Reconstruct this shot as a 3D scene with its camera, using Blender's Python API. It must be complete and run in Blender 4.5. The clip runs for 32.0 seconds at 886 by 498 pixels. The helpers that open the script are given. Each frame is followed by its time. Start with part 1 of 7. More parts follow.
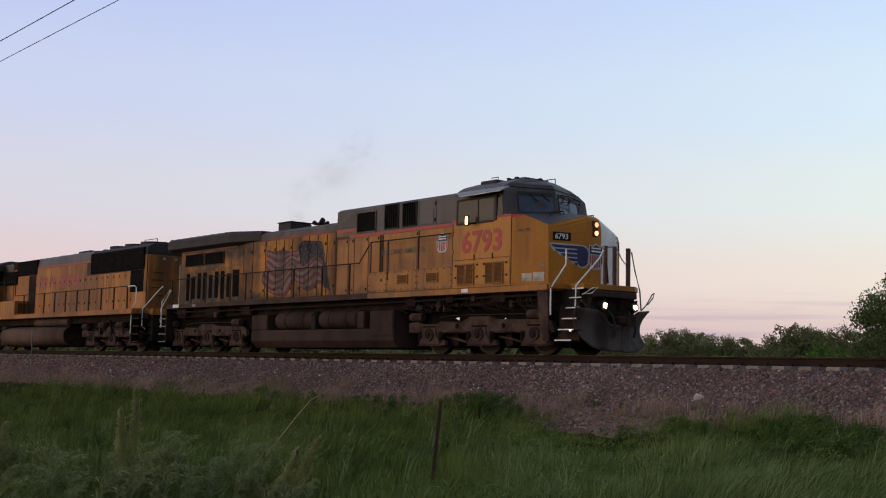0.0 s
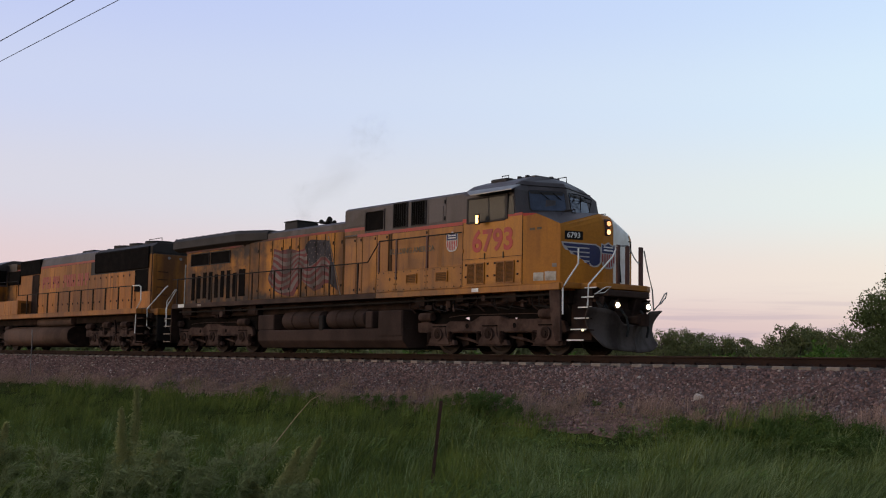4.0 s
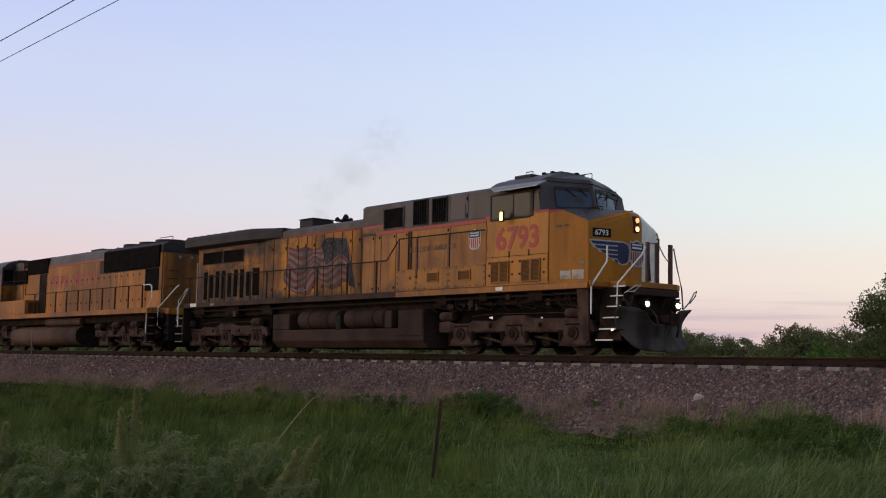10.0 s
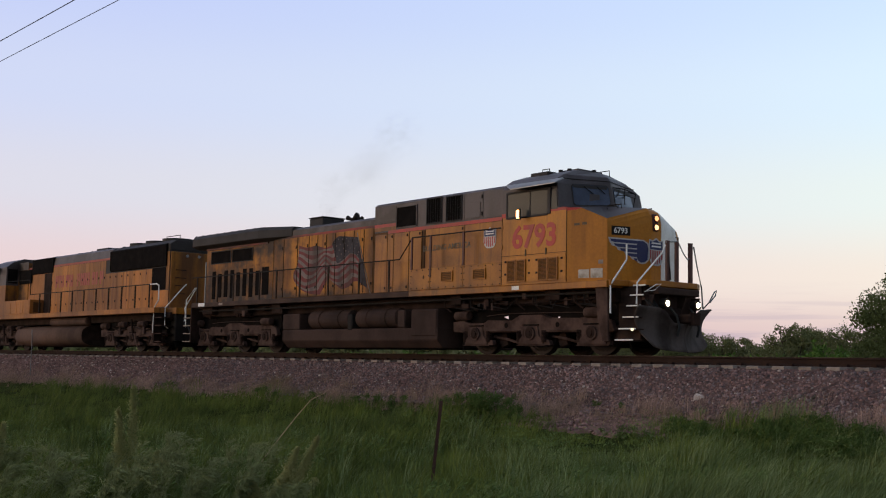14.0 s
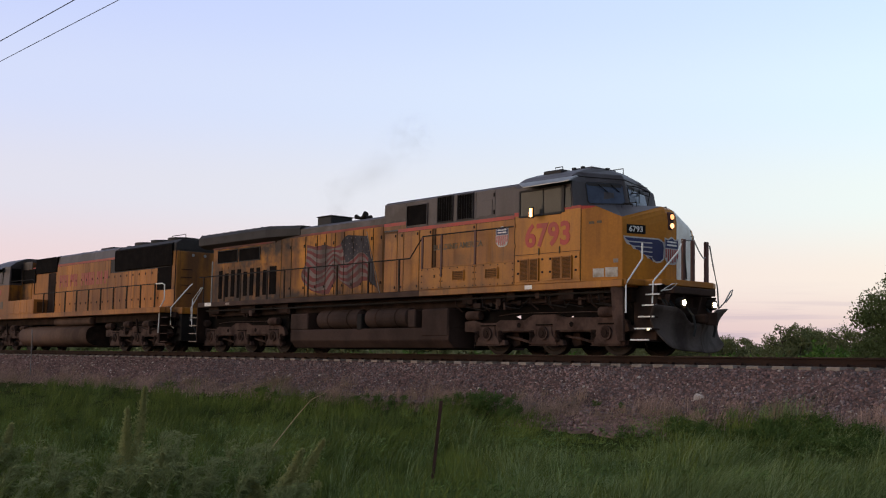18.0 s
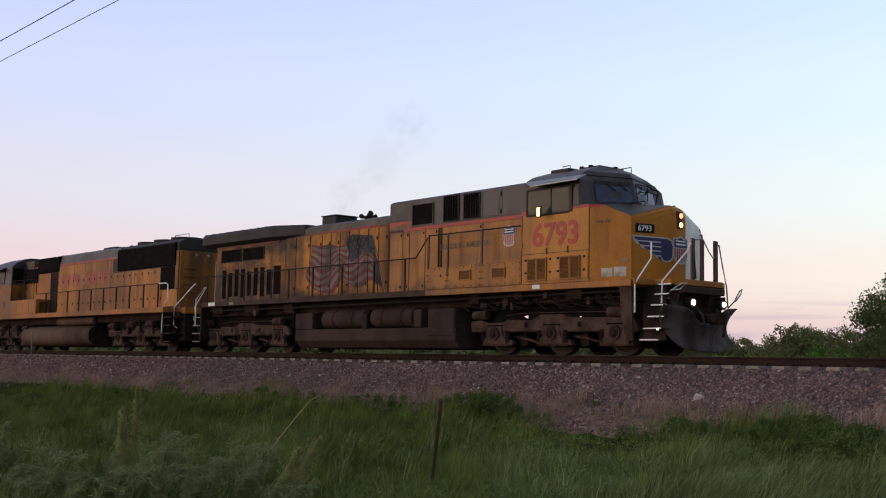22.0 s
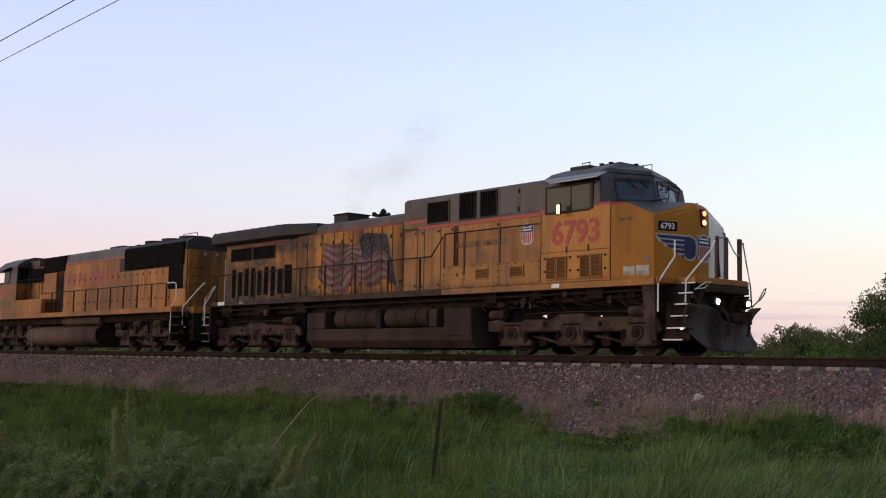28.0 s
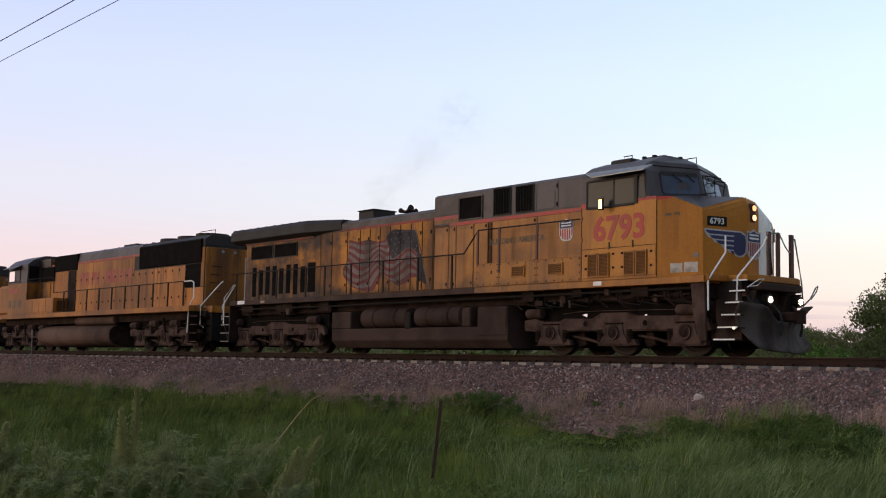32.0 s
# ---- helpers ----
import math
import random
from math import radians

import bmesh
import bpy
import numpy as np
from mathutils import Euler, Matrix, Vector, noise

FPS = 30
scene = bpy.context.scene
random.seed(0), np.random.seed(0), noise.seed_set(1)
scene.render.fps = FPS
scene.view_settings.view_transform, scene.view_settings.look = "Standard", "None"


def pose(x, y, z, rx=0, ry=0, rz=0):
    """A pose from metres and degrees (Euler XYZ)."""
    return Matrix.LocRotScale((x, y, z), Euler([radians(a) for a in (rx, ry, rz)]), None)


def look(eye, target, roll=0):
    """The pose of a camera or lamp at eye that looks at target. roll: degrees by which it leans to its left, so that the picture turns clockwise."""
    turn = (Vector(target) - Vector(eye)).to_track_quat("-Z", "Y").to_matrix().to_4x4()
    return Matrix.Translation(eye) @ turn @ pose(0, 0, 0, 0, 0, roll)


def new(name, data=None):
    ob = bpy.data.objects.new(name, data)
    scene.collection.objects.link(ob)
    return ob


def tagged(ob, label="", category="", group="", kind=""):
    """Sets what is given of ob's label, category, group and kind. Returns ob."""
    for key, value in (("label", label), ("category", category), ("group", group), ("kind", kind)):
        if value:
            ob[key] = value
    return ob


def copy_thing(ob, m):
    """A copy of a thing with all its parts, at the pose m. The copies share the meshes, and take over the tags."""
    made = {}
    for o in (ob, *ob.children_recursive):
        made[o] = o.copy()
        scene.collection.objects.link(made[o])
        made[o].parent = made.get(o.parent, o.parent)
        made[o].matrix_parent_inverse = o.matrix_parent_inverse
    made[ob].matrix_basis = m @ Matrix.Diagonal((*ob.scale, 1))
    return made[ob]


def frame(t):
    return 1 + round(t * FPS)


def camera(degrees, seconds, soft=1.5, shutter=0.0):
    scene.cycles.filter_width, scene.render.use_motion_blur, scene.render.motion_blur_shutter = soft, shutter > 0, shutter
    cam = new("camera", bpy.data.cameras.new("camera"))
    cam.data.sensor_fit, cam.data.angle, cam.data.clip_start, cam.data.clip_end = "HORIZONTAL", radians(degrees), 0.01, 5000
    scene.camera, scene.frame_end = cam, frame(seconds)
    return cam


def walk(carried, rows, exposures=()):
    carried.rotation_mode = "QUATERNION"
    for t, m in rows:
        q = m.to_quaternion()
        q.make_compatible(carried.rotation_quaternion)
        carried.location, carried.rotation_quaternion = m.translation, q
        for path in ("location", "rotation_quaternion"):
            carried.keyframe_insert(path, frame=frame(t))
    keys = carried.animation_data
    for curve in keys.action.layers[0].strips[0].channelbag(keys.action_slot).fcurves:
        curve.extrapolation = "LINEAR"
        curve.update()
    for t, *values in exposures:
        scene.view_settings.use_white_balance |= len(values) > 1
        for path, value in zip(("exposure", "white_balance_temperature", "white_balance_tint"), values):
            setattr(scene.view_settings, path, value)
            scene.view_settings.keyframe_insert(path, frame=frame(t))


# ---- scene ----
# The camera stands still in the field, low beside the embankment. The track runs along x; the railhead is z = 0.
cam = camera(41.46, 32.0, soft=1.12)
EYE = Vector((0.0, -21.494, -0.295))
HEADING, PITCH, ROLL = radians(-49.981), radians(5.653), 1.152
AIM = EYE + Vector((math.sin(HEADING) * math.cos(PITCH), math.cos(HEADING) * math.cos(PITCH), math.sin(PITCH)))
walk(cam, [(0.0, look(EYE, AIM, ROLL)), (32.0, look(EYE, AIM, ROLL))],
     [(0.0, -0.28), (8.0, -0.23), (13.0, -0.20), (19.0, -0.11), (25.0, -0.08), (32.0, 0.0)])

# Dusk: the sun has just set behind the camera; the sky in view is the pale side opposite to it.
SUN_DIR = Vector((-0.62, -0.78, 0.09)).normalized()
world = bpy.data.worlds.new("dusk_sky")
scene.world = world
world.use_nodes = True
wn, wl = world.node_tree.nodes, world.node_tree.links
wn.clear()
w_out, w_bg = wn.new("ShaderNodeOutputWorld"), wn.new("ShaderNodeBackground")
w_sky = wn.new("ShaderNodeTexSky")
w_sky.sky_type, w_sky.sun_disc = "NISHITA", False
w_sky.sun_elevation, w_sky.sun_rotation = radians(1.5), math.atan2(SUN_DIR.x, SUN_DIR.y)
w_gain = wn.new("ShaderNodeVectorMath")
w_gain.operation = "SCALE"
w_gain.inputs["Scale"].default_value = 0.065
w_co, w_sep = wn.new("ShaderNodeTexCoord"), wn.new("ShaderNodeSeparateXYZ")
wl.new(w_co.outputs["Generated"], w_sep.inputs[0])
w_ramp = wn.new("ShaderNodeValToRGB")
w_ramp.color_ramp.interpolation = "EASE"
SKY_STOPS = [(0.0, (0.53, 0.40, 0.47)), (0.03, (0.74, 0.565, 0.60)), (0.075, (0.86, 0.73, 0.72)), (0.14, (0.78, 0.81, 0.86)), (0.22, (0.69, 0.79, 0.97)),
             (0.31, (0.60, 0.71, 1.0)), (0.44, (0.48, 0.56, 0.80)), (0.60, (0.38, 0.43, 0.60)), (1.0, (0.29, 0.325, 0.46))]
while len(w_ramp.color_ramp.elements) < len(SKY_STOPS):
    w_ramp.color_ramp.elements.new(0.5)
for stop, (at, col) in zip(w_ramp.color_ramp.elements, SKY_STOPS):
    stop.position, stop.color = at, (*col, 1)
wl.new(w_sep.outputs["Z"], w_ramp.inputs[0])
# thin streaks of cloud low over the horizon
w_map, w_noise, w_cr = wn.new("ShaderNodeMapping"), wn.new("ShaderNodeTexNoise"), wn.new("ShaderNodeValToRGB")
w_map.inputs["Scale"].default_value = (5, 5, 95)
w_noise.inputs["Scale"].default_value, w_noise.inputs["Detail"].default_value = 1.6, 3.0
w_cr.color_ramp.elements[0].position, w_cr.color_ramp.elements[1].position = 0.50, 0.66
w_low = wn.new("ShaderNodeMapRange")
w_low.inputs["From Min"].default_value, w_low.inputs["From Max"].default_value = 0.015, 0.075
w_low.inputs["To Min"].default_value, w_low.inputs["To Max"].default_value = 0.85, 0.0
w_mul = wn.new("ShaderNodeMath")
w_mul.operation = "MULTIPLY"
w_mix = wn.new("ShaderNodeMix")
w_mix.data_type = "RGBA"
w_mix.inputs["B"].default_value = (0.50, 0.41, 0.53, 1)
wl.new(w_co.outputs["Generated"], w_map.inputs[0])
wl.new(w_map.outputs[0], w_noise.inputs["Vector"])
wl.new(w_noise.outputs["Fac"], w_cr.inputs[0])
wl.new(w_sep.outputs["Z"], w_low.inputs["Value"])
wl.new(w_cr.outputs[0], w_mul.inputs[0])
wl.new(w_low.outputs[0], w_mul.inputs[1])
wl.new(w_mul.outputs[0], w_mix.inputs["Factor"])
wl.new(w_ramp.outputs[0], w_mix.inputs["A"])
w_add = wn.new("ShaderNodeVectorMath")
wl.new(w_sky.outputs[0], w_gain.inputs[0])
wl.new(w_gain.outputs[0], w_add.inputs[0])
wl.new(w_mix.outputs["Result"], w_add.inputs[1])
# the sky is more violet away to the west end of the track, clearer towards the other end
w_side, w_tint = wn.new("ShaderNodeMapRange"), wn.new("ShaderNodeMix")
w_side.inputs["From Min"].default_value, w_side.inputs["From Max"].default_value = -0.95, -0.45
w_tint.data_type = "RGBA"
w_tint.inputs["A"].default_value, w_tint.inputs["B"].default_value = (0.97, 0.92, 1.02, 1), (1.13, 1.20, 1.13, 1)
w_times = wn.new("ShaderNodeVectorMath")
w_times.operation = "MULTIPLY"
wl.new(w_sep.outputs["X"], w_side.inputs["Value"])
wl.new(w_side.outputs[0], w_tint.inputs["Factor"])
wl.new(w_add.outputs[0], w_times.inputs[0])
wl.new(w_tint.outputs["Result"], w_times.inputs[1])
# the sky falls off towards the night side, away from the sunset
w_east, w_dim = wn.new("ShaderNodeMapRange"), wn.new("ShaderNodeVectorMath")
w_east.interpolation_type = "SMOOTHSTEP"
w_east.inputs["From Min"].default_value, w_east.inputs["From Max"].default_value = -0.45, 0.85
w_east.inputs["To Min"].default_value, w_east.inputs["To Max"].default_value = 1.0, 0.55
w_dim.operation = "SCALE"
wl.new(w_sep.outputs["X"], w_east.inputs["Value"])
wl.new(w_times.outputs[0], w_dim.inputs[0])
wl.new(w_east.outputs[0], w_dim.inputs["Scale"])
wl.new(w_dim.outputs[0], w_bg.inputs["Color"])
w_bg.inputs["Strength"].default_value = 1.0
wl.new(w_bg.outputs[0], w_out.inputs[0])

sun = new("sun", bpy.data.lights.new("sun", "SUN"))
sun.data.energy, sun.data.angle, sun.data.color = 1.1, radians(25), (1.0, 0.72, 0.46)
sun.matrix_world = look(SUN_DIR * 50, (0, 0, 0))


# ---- materials ----
def surface(name, rgb, rough=0.6, metal=0.0, second=None, amount=0.5, scale=2.0, streak=1.0, fine=30.0, bump=0.15, per_object=0.0, island=0.0, lo=0.42, hi=0.66, contrast=0.22, gloss=0.3, runs=0.0, soot=()):
    """A procedural surface: base colour, a second colour in large uneven stains (stretched down by streak), fine grain and bump."""
    m = bpy.data.materials.new(name)
    m.use_nodes = True
    n, l = m.node_tree.nodes, m.node_tree.links
    bsdf = n["Principled BSDF"]
    bsdf.inputs["Roughness"].default_value, bsdf.inputs["Metallic"].default_value = rough, metal
    bsdf.inputs["Specular IOR Level"].default_value = gloss
    co, mp = n.new("ShaderNodeTexCoord"), n.new("ShaderNodeMapping")
    mp.inputs["Scale"].default_value = (1, 1, 1 / streak)
    l.new(co.outputs["Object"], mp.inputs[0])
    big, small = n.new("ShaderNodeTexNoise"), n.new("ShaderNodeTexNoise")
    big.inputs["Scale"].default_value, big.inputs["Detail"].default_value = scale, 5.0
    small.inputs["Scale"].default_value, small.inputs["Detail"].default_value = fine, 3.0
    l.new(mp.outputs[0], big.inputs["Vector"])
    l.new(co.outputs["Object"], small.inputs["Vector"])
    span = n.new("ShaderNodeMapRange")
    span.inputs["From Min"].default_value, span.inputs["From Max"].default_value = lo, hi
    span.inputs["To Max"].default_value = amount
    l.new(big.outputs["Fac"], span.inputs["Value"])
    mix = n.new("ShaderNodeMix")
    mix.data_type = "RGBA"
    mix.inputs["A"].default_value = (*rgb, 1)
    mix.inputs["B"].default_value = (*(second or [c * 0.55 for c in rgb]), 1)
    l.new(span.outputs[0], mix.inputs["Factor"])
    last = mix.outputs["Result"]
    if runs:
        # narrow dark rust and soot runs down the panels
        mp2, thin, cut, mix2 = n.new("ShaderNodeMapping"), n.new("ShaderNodeTexNoise"), n.new("ShaderNodeMapRange"), n.new("ShaderNodeMix")
        mp2.inputs["Scale"].default_value = (7, 7, 0.55)
        thin.inputs["Scale"].default_value, thin.inputs["Detail"].default_value = 1.0, 4.0
        cut.inputs["From Min"].default_value, cut.inputs["From Max"].default_value, cut.inputs["To Max"].default_value = 0.54, 0.74, runs
        mix2.data_type = "RGBA"
        mix2.inputs["B"].default_value = (0.085, 0.030, 0.012, 1)
        l.new(co.outputs["Object"], mp2.inputs[0])
        l.new(mp2.outputs[0], thin.inputs["Vector"])
        l.new(thin.outputs["Fac"], cut.inputs["Value"])
        l.new(cut.outputs[0], mix2.inputs["Factor"])
        l.new(last, mix2.inputs["A"])
        last = mix2.outputs["Result"]
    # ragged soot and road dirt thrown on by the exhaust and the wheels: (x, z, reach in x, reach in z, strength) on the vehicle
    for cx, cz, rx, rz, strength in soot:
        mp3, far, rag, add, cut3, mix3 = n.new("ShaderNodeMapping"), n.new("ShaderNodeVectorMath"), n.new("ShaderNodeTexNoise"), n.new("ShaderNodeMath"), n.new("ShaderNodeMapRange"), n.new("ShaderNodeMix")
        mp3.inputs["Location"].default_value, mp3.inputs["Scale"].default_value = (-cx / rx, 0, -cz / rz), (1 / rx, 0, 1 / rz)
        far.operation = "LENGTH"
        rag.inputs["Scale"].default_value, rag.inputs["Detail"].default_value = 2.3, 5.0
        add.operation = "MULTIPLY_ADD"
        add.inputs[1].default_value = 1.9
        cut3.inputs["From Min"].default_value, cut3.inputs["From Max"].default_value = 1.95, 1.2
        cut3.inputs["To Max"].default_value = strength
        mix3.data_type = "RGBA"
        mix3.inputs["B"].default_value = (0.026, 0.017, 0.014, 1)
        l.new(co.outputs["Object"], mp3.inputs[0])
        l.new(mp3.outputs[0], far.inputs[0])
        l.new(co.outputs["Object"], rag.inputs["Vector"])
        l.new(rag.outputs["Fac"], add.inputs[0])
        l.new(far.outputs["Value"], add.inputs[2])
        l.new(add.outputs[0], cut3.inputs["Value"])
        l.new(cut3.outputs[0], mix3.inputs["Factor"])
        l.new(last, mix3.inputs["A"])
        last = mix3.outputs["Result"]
    grain = n.new("ShaderNodeMapRange")
    grain.inputs["To Min"].default_value, grain.inputs["To Max"].default_value = 1 - contrast, 1 + contrast
    l.new(small.outputs["Fac"], grain.inputs["Value"])
    value = grain.outputs[0]
    for share, node, out in ((per_object, "ShaderNodeObjectInfo", "Random"), (island, "ShaderNodeNewGeometry", "Random Per Island")):
        if share:
            src, r, mul = n.new(node), n.new("ShaderNodeMapRange"), n.new("ShaderNodeMath")
            r.inputs["To Min"].default_value, r.inputs["To Max"].default_value = 1 - share, 1 + share
            mul.operation = "MULTIPLY"
            l.new(src.outputs[out], r.inputs["Value"])
            l.new(r.outputs[0], mul.inputs[0])
            l.new(value, mul.inputs[1])
            value = mul.outputs[0]
    shade = n.new("ShaderNodeVectorMath")
    shade.operation = "SCALE"
    l.new(last, shade.inputs[0])
    l.new(value, shade.inputs["Scale"])
    l.new(shade.outputs[0], bsdf.inputs["Base Color"])
    if bump:
        b = n.new("ShaderNodeBump")
        b.inputs["Strength"].default_value, b.inputs["Distance"].default_value = bump, 0.02
        l.new(small.outputs["Fac"], b.inputs["Height"])
        l.new(b.outputs[0], bsdf.inputs["Normal"])
    return m


def glow(name, rgb, strength):
    m = bpy.data.materials.new(name)
    m.use_nodes = True
    b = m.node_tree.nodes["Principled BSDF"]
    b.inputs["Base Color"].default_value = (*rgb, 1)
    b.inputs["Emission Color"].default_value, b.inputs["Emission Strength"].default_value = (*rgb, 1), strength
    return m


M = {
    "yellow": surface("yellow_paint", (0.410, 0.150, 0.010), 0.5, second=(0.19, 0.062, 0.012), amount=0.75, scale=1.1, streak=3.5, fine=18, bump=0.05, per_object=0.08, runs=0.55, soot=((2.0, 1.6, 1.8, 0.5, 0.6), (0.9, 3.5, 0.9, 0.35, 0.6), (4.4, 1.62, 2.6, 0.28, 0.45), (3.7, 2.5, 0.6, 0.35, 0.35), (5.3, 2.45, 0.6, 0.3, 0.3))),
    "yellow_clean": surface("cleaner_yellow_paint", (0.505, 0.188, 0.011), 0.5, second=(0.26, 0.092, 0.012), amount=0.6, scale=1.1, streak=3.0, fine=18, bump=0.05, runs=0.3, soot=((7.2, 1.66, 1.6, 0.22, 0.35),)),
    "notice_white": surface("stained_notice", (0.55, 0.50, 0.44), 0.6, second=(0.25, 0.19, 0.13), amount=0.85, scale=5.0, fine=30, bump=0.03),
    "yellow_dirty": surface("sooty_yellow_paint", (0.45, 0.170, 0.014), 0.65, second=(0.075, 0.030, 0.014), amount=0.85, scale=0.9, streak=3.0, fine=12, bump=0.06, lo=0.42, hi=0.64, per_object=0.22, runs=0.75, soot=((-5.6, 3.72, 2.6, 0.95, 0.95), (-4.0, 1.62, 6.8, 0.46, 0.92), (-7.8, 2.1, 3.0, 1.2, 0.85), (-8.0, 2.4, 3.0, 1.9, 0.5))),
    "yellow_old": surface("faded_yellow_paint", (0.44, 0.160, 0.026), 0.6, second=(0.16, 0.062, 0.020), amount=0.8, scale=0.65, streak=3.0, fine=14, bump=0.06, per_object=0.12, lo=0.40, hi=0.64, runs=0.75),
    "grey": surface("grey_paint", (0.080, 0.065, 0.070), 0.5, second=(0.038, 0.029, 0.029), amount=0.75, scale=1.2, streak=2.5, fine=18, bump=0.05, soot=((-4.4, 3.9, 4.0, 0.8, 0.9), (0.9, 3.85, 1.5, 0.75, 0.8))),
    "roof": surface("sooty_roof", (0.032, 0.027, 0.027), 0.7, second=(0.018, 0.016, 0.015), amount=0.8, scale=1.5, fine=20, bump=0.08),
    "red": surface("red_paint", (0.42, 0.038, 0.030), 0.5, second=(0.22, 0.05, 0.04), amount=0.7, scale=1.8, streak=1.5, fine=25, bump=0.04),
    "red_old": surface("faded_red_paint", (0.34, 0.065, 0.050), 0.6, second=(0.36, 0.13, 0.05), amount=0.5, scale=2.6, fine=18, bump=0.04),
    "black": surface("black_paint", (0.016, 0.0135, 0.0125), 0.8, second=(0.026, 0.020, 0.017), amount=0.8, scale=1.6, fine=25, bump=0.08, gloss=0.15),
    "frame": surface("dusty_underframe", (0.020, 0.012, 0.0095), 0.9, second=(0.046, 0.027, 0.021), amount=0.9, scale=1.7, fine=20, bump=0.2, gloss=0.1),
    "truck": surface("dusty_cast_steel", (0.090, 0.056, 0.046), 0.9, second=(0.034, 0.0205, 0.0165), amount=0.95, scale=2.6, fine=16, bump=0.25, gloss=0.1),
    "tank": surface("dusty_tank", (0.060, 0.036, 0.029), 0.85, second=(0.026, 0.016, 0.013), amount=0.85, scale=1.0, streak=1.5, fine=14, bump=0.15, gloss=0.15),
    "tank_pale": surface("pale_dusty_tank", (0.125, 0.075, 0.055), 0.85, second=(0.062, 0.037, 0.029), amount=0.85, scale=0.8, streak=1.5, fine=10, bump=0.1, gloss=0.15),
    "wheel": surface("wheel_steel", (0.020, 0.014, 0.012), 0.7, second=(0.034, 0.021, 0.017), amount=0.7, scale=3, fine=20, bump=0.1, gloss=0.2),
    "white": surface("white_paint", (0.82, 0.81, 0.79), 0.45, second=(0.55, 0.50, 0.45), amount=0.45, scale=4, fine=30, bump=0.04),
    "white_old": surface("faded_white_paint", (0.30, 0.25, 0.21), 0.6, second=(0.14, 0.10, 0.075), amount=0.85, scale=2.0, streak=1.5, fine=20, bump=0.04),
    "blue": surface("blue_paint", (0.035, 0.04, 0.12), 0.5, second=(0.05, 0.05, 0.09), amount=0.6, scale=3, fine=25, bump=0.04),
    "blue_old": surface("faded_blue_paint", (0.060, 0.054, 0.060), 0.7, second=(0.028, 0.024, 0.026), amount=0.8, scale=2.2, fine=20, bump=0.04, gloss=0.08),
    "flag_red": surface("faded_flag_red", (0.165, 0.030, 0.030), 0.65, second=(0.050, 0.022, 0.020), amount=0.92, scale=1.6, streak=2.0, fine=14, bump=0.04, per_object=0.12, runs=0.4),
    "letter": surface("dark_lettering", (0.10, 0.075, 0.05), 0.6, second=(0.20, 0.12, 0.05), amount=0.7, scale=3, fine=25, bump=0.03),
    "maroon": surface("dark_red_post_paint", (0.10, 0.035, 0.03), 0.55, second=(0.05, 0.025, 0.02), amount=0.7, scale=3, fine=25, bump=0.05),
    "rubber": surface("rubber", (0.02, 0.02, 0.02), 0.7, bump=0.05),
    "plow": surface("scuffed_plow_steel", (0.088, 0.070, 0.064), 0.8, second=(0.030, 0.022, 0.019), amount=0.95, scale=2.6, streak=2.5, fine=22, bump=0.2, gloss=0.2),
    "screen": surface("dark_screen", (0.009, 0.0075, 0.007), 0.95, second=(0.018, 0.014, 0.012), amount=0.6, scale=3, fine=60, bump=0.3, gloss=0.04),
    "rail": surface("rusty_rail_steel", (0.034, 0.019, 0.014), 0.85, second=(0.022, 0.013, 0.011), amount=0.7, scale=1.5, fine=30, bump=0.15, gloss=0.1),
    "rail_top": surface("worn_railhead", (0.10, 0.08, 0.07), 0.5, metal=0.5, second=(0.06, 0.05, 0.045), amount=0.5, scale=2, fine=30, bump=0.03),
    "concrete": surface("concrete", (0.29, 0.24, 0.205), 0.9, second=(0.20, 0.16, 0.135), amount=0.75, scale=3.5, fine=35, bump=0.25, per_object=0.20, gloss=0.1),
    "stone": surface("ballast_stone", (0.190, 0.113, 0.101), 0.9, second=(0.275, 0.168, 0.150), amount=0.8, scale=0.9, fine=9, bump=0.0, island=0.5, gloss=0.1),
    "grey_stone": surface("grey_ballast_stone", (0.145, 0.107, 0.105), 0.9, second=(0.23, 0.172, 0.166), amount=0.8, scale=0.9, fine=9, bump=0.0, island=0.55, gloss=0.1),
    "bed": surface("ballast_bed", (0.145, 0.086, 0.073), 0.95, second=(0.08, 0.05, 0.043), amount=0.8, scale=7, fine=28, bump=0.6, gloss=0.1),
    "soil": surface("grassy_soil", (0.032, 0.042, 0.012), 1.0, second=(0.045, 0.046, 0.018), amount=0.8, scale=0.35, fine=5, bump=0.5, gloss=0.0),
    "grass": surface("grass_blade", (0.126, 0.155, 0.030), 0.75, second=(0.064, 0.086, 0.021), amount=0.95, scale=1.1, fine=4.5, bump=0.0, island=0.25, contrast=0.30, gloss=0.08, lo=0.44, hi=0.60),
    "dry_grass": surface("dry_grass", (0.36, 0.235, 0.185), 0.9, second=(0.17, 0.125, 0.065), amount=0.8, scale=0.6, fine=2, bump=0.0, island=0.4, gloss=0.1),
    "sage": surface("grey_green_leaf", (0.232, 0.250, 0.112), 0.85, second=(0.140, 0.162, 0.062), amount=0.9, scale=2, fine=4, bump=0.0, island=0.30, gloss=0.05),
    "dock": surface("seed_head", (0.35, 0.335, 0.130), 0.9, second=(0.27, 0.28, 0.10), amount=0.8, scale=3, fine=5, bump=0.0, island=0.14, contrast=0.15, gloss=0.05),
    "leaf": surface("tree_leaf", (0.135, 0.152, 0.048), 0.75, second=(0.098, 0.114, 0.037), amount=0.8, scale=0.5, fine=2, bump=0.0, island=0.28, gloss=0.1),
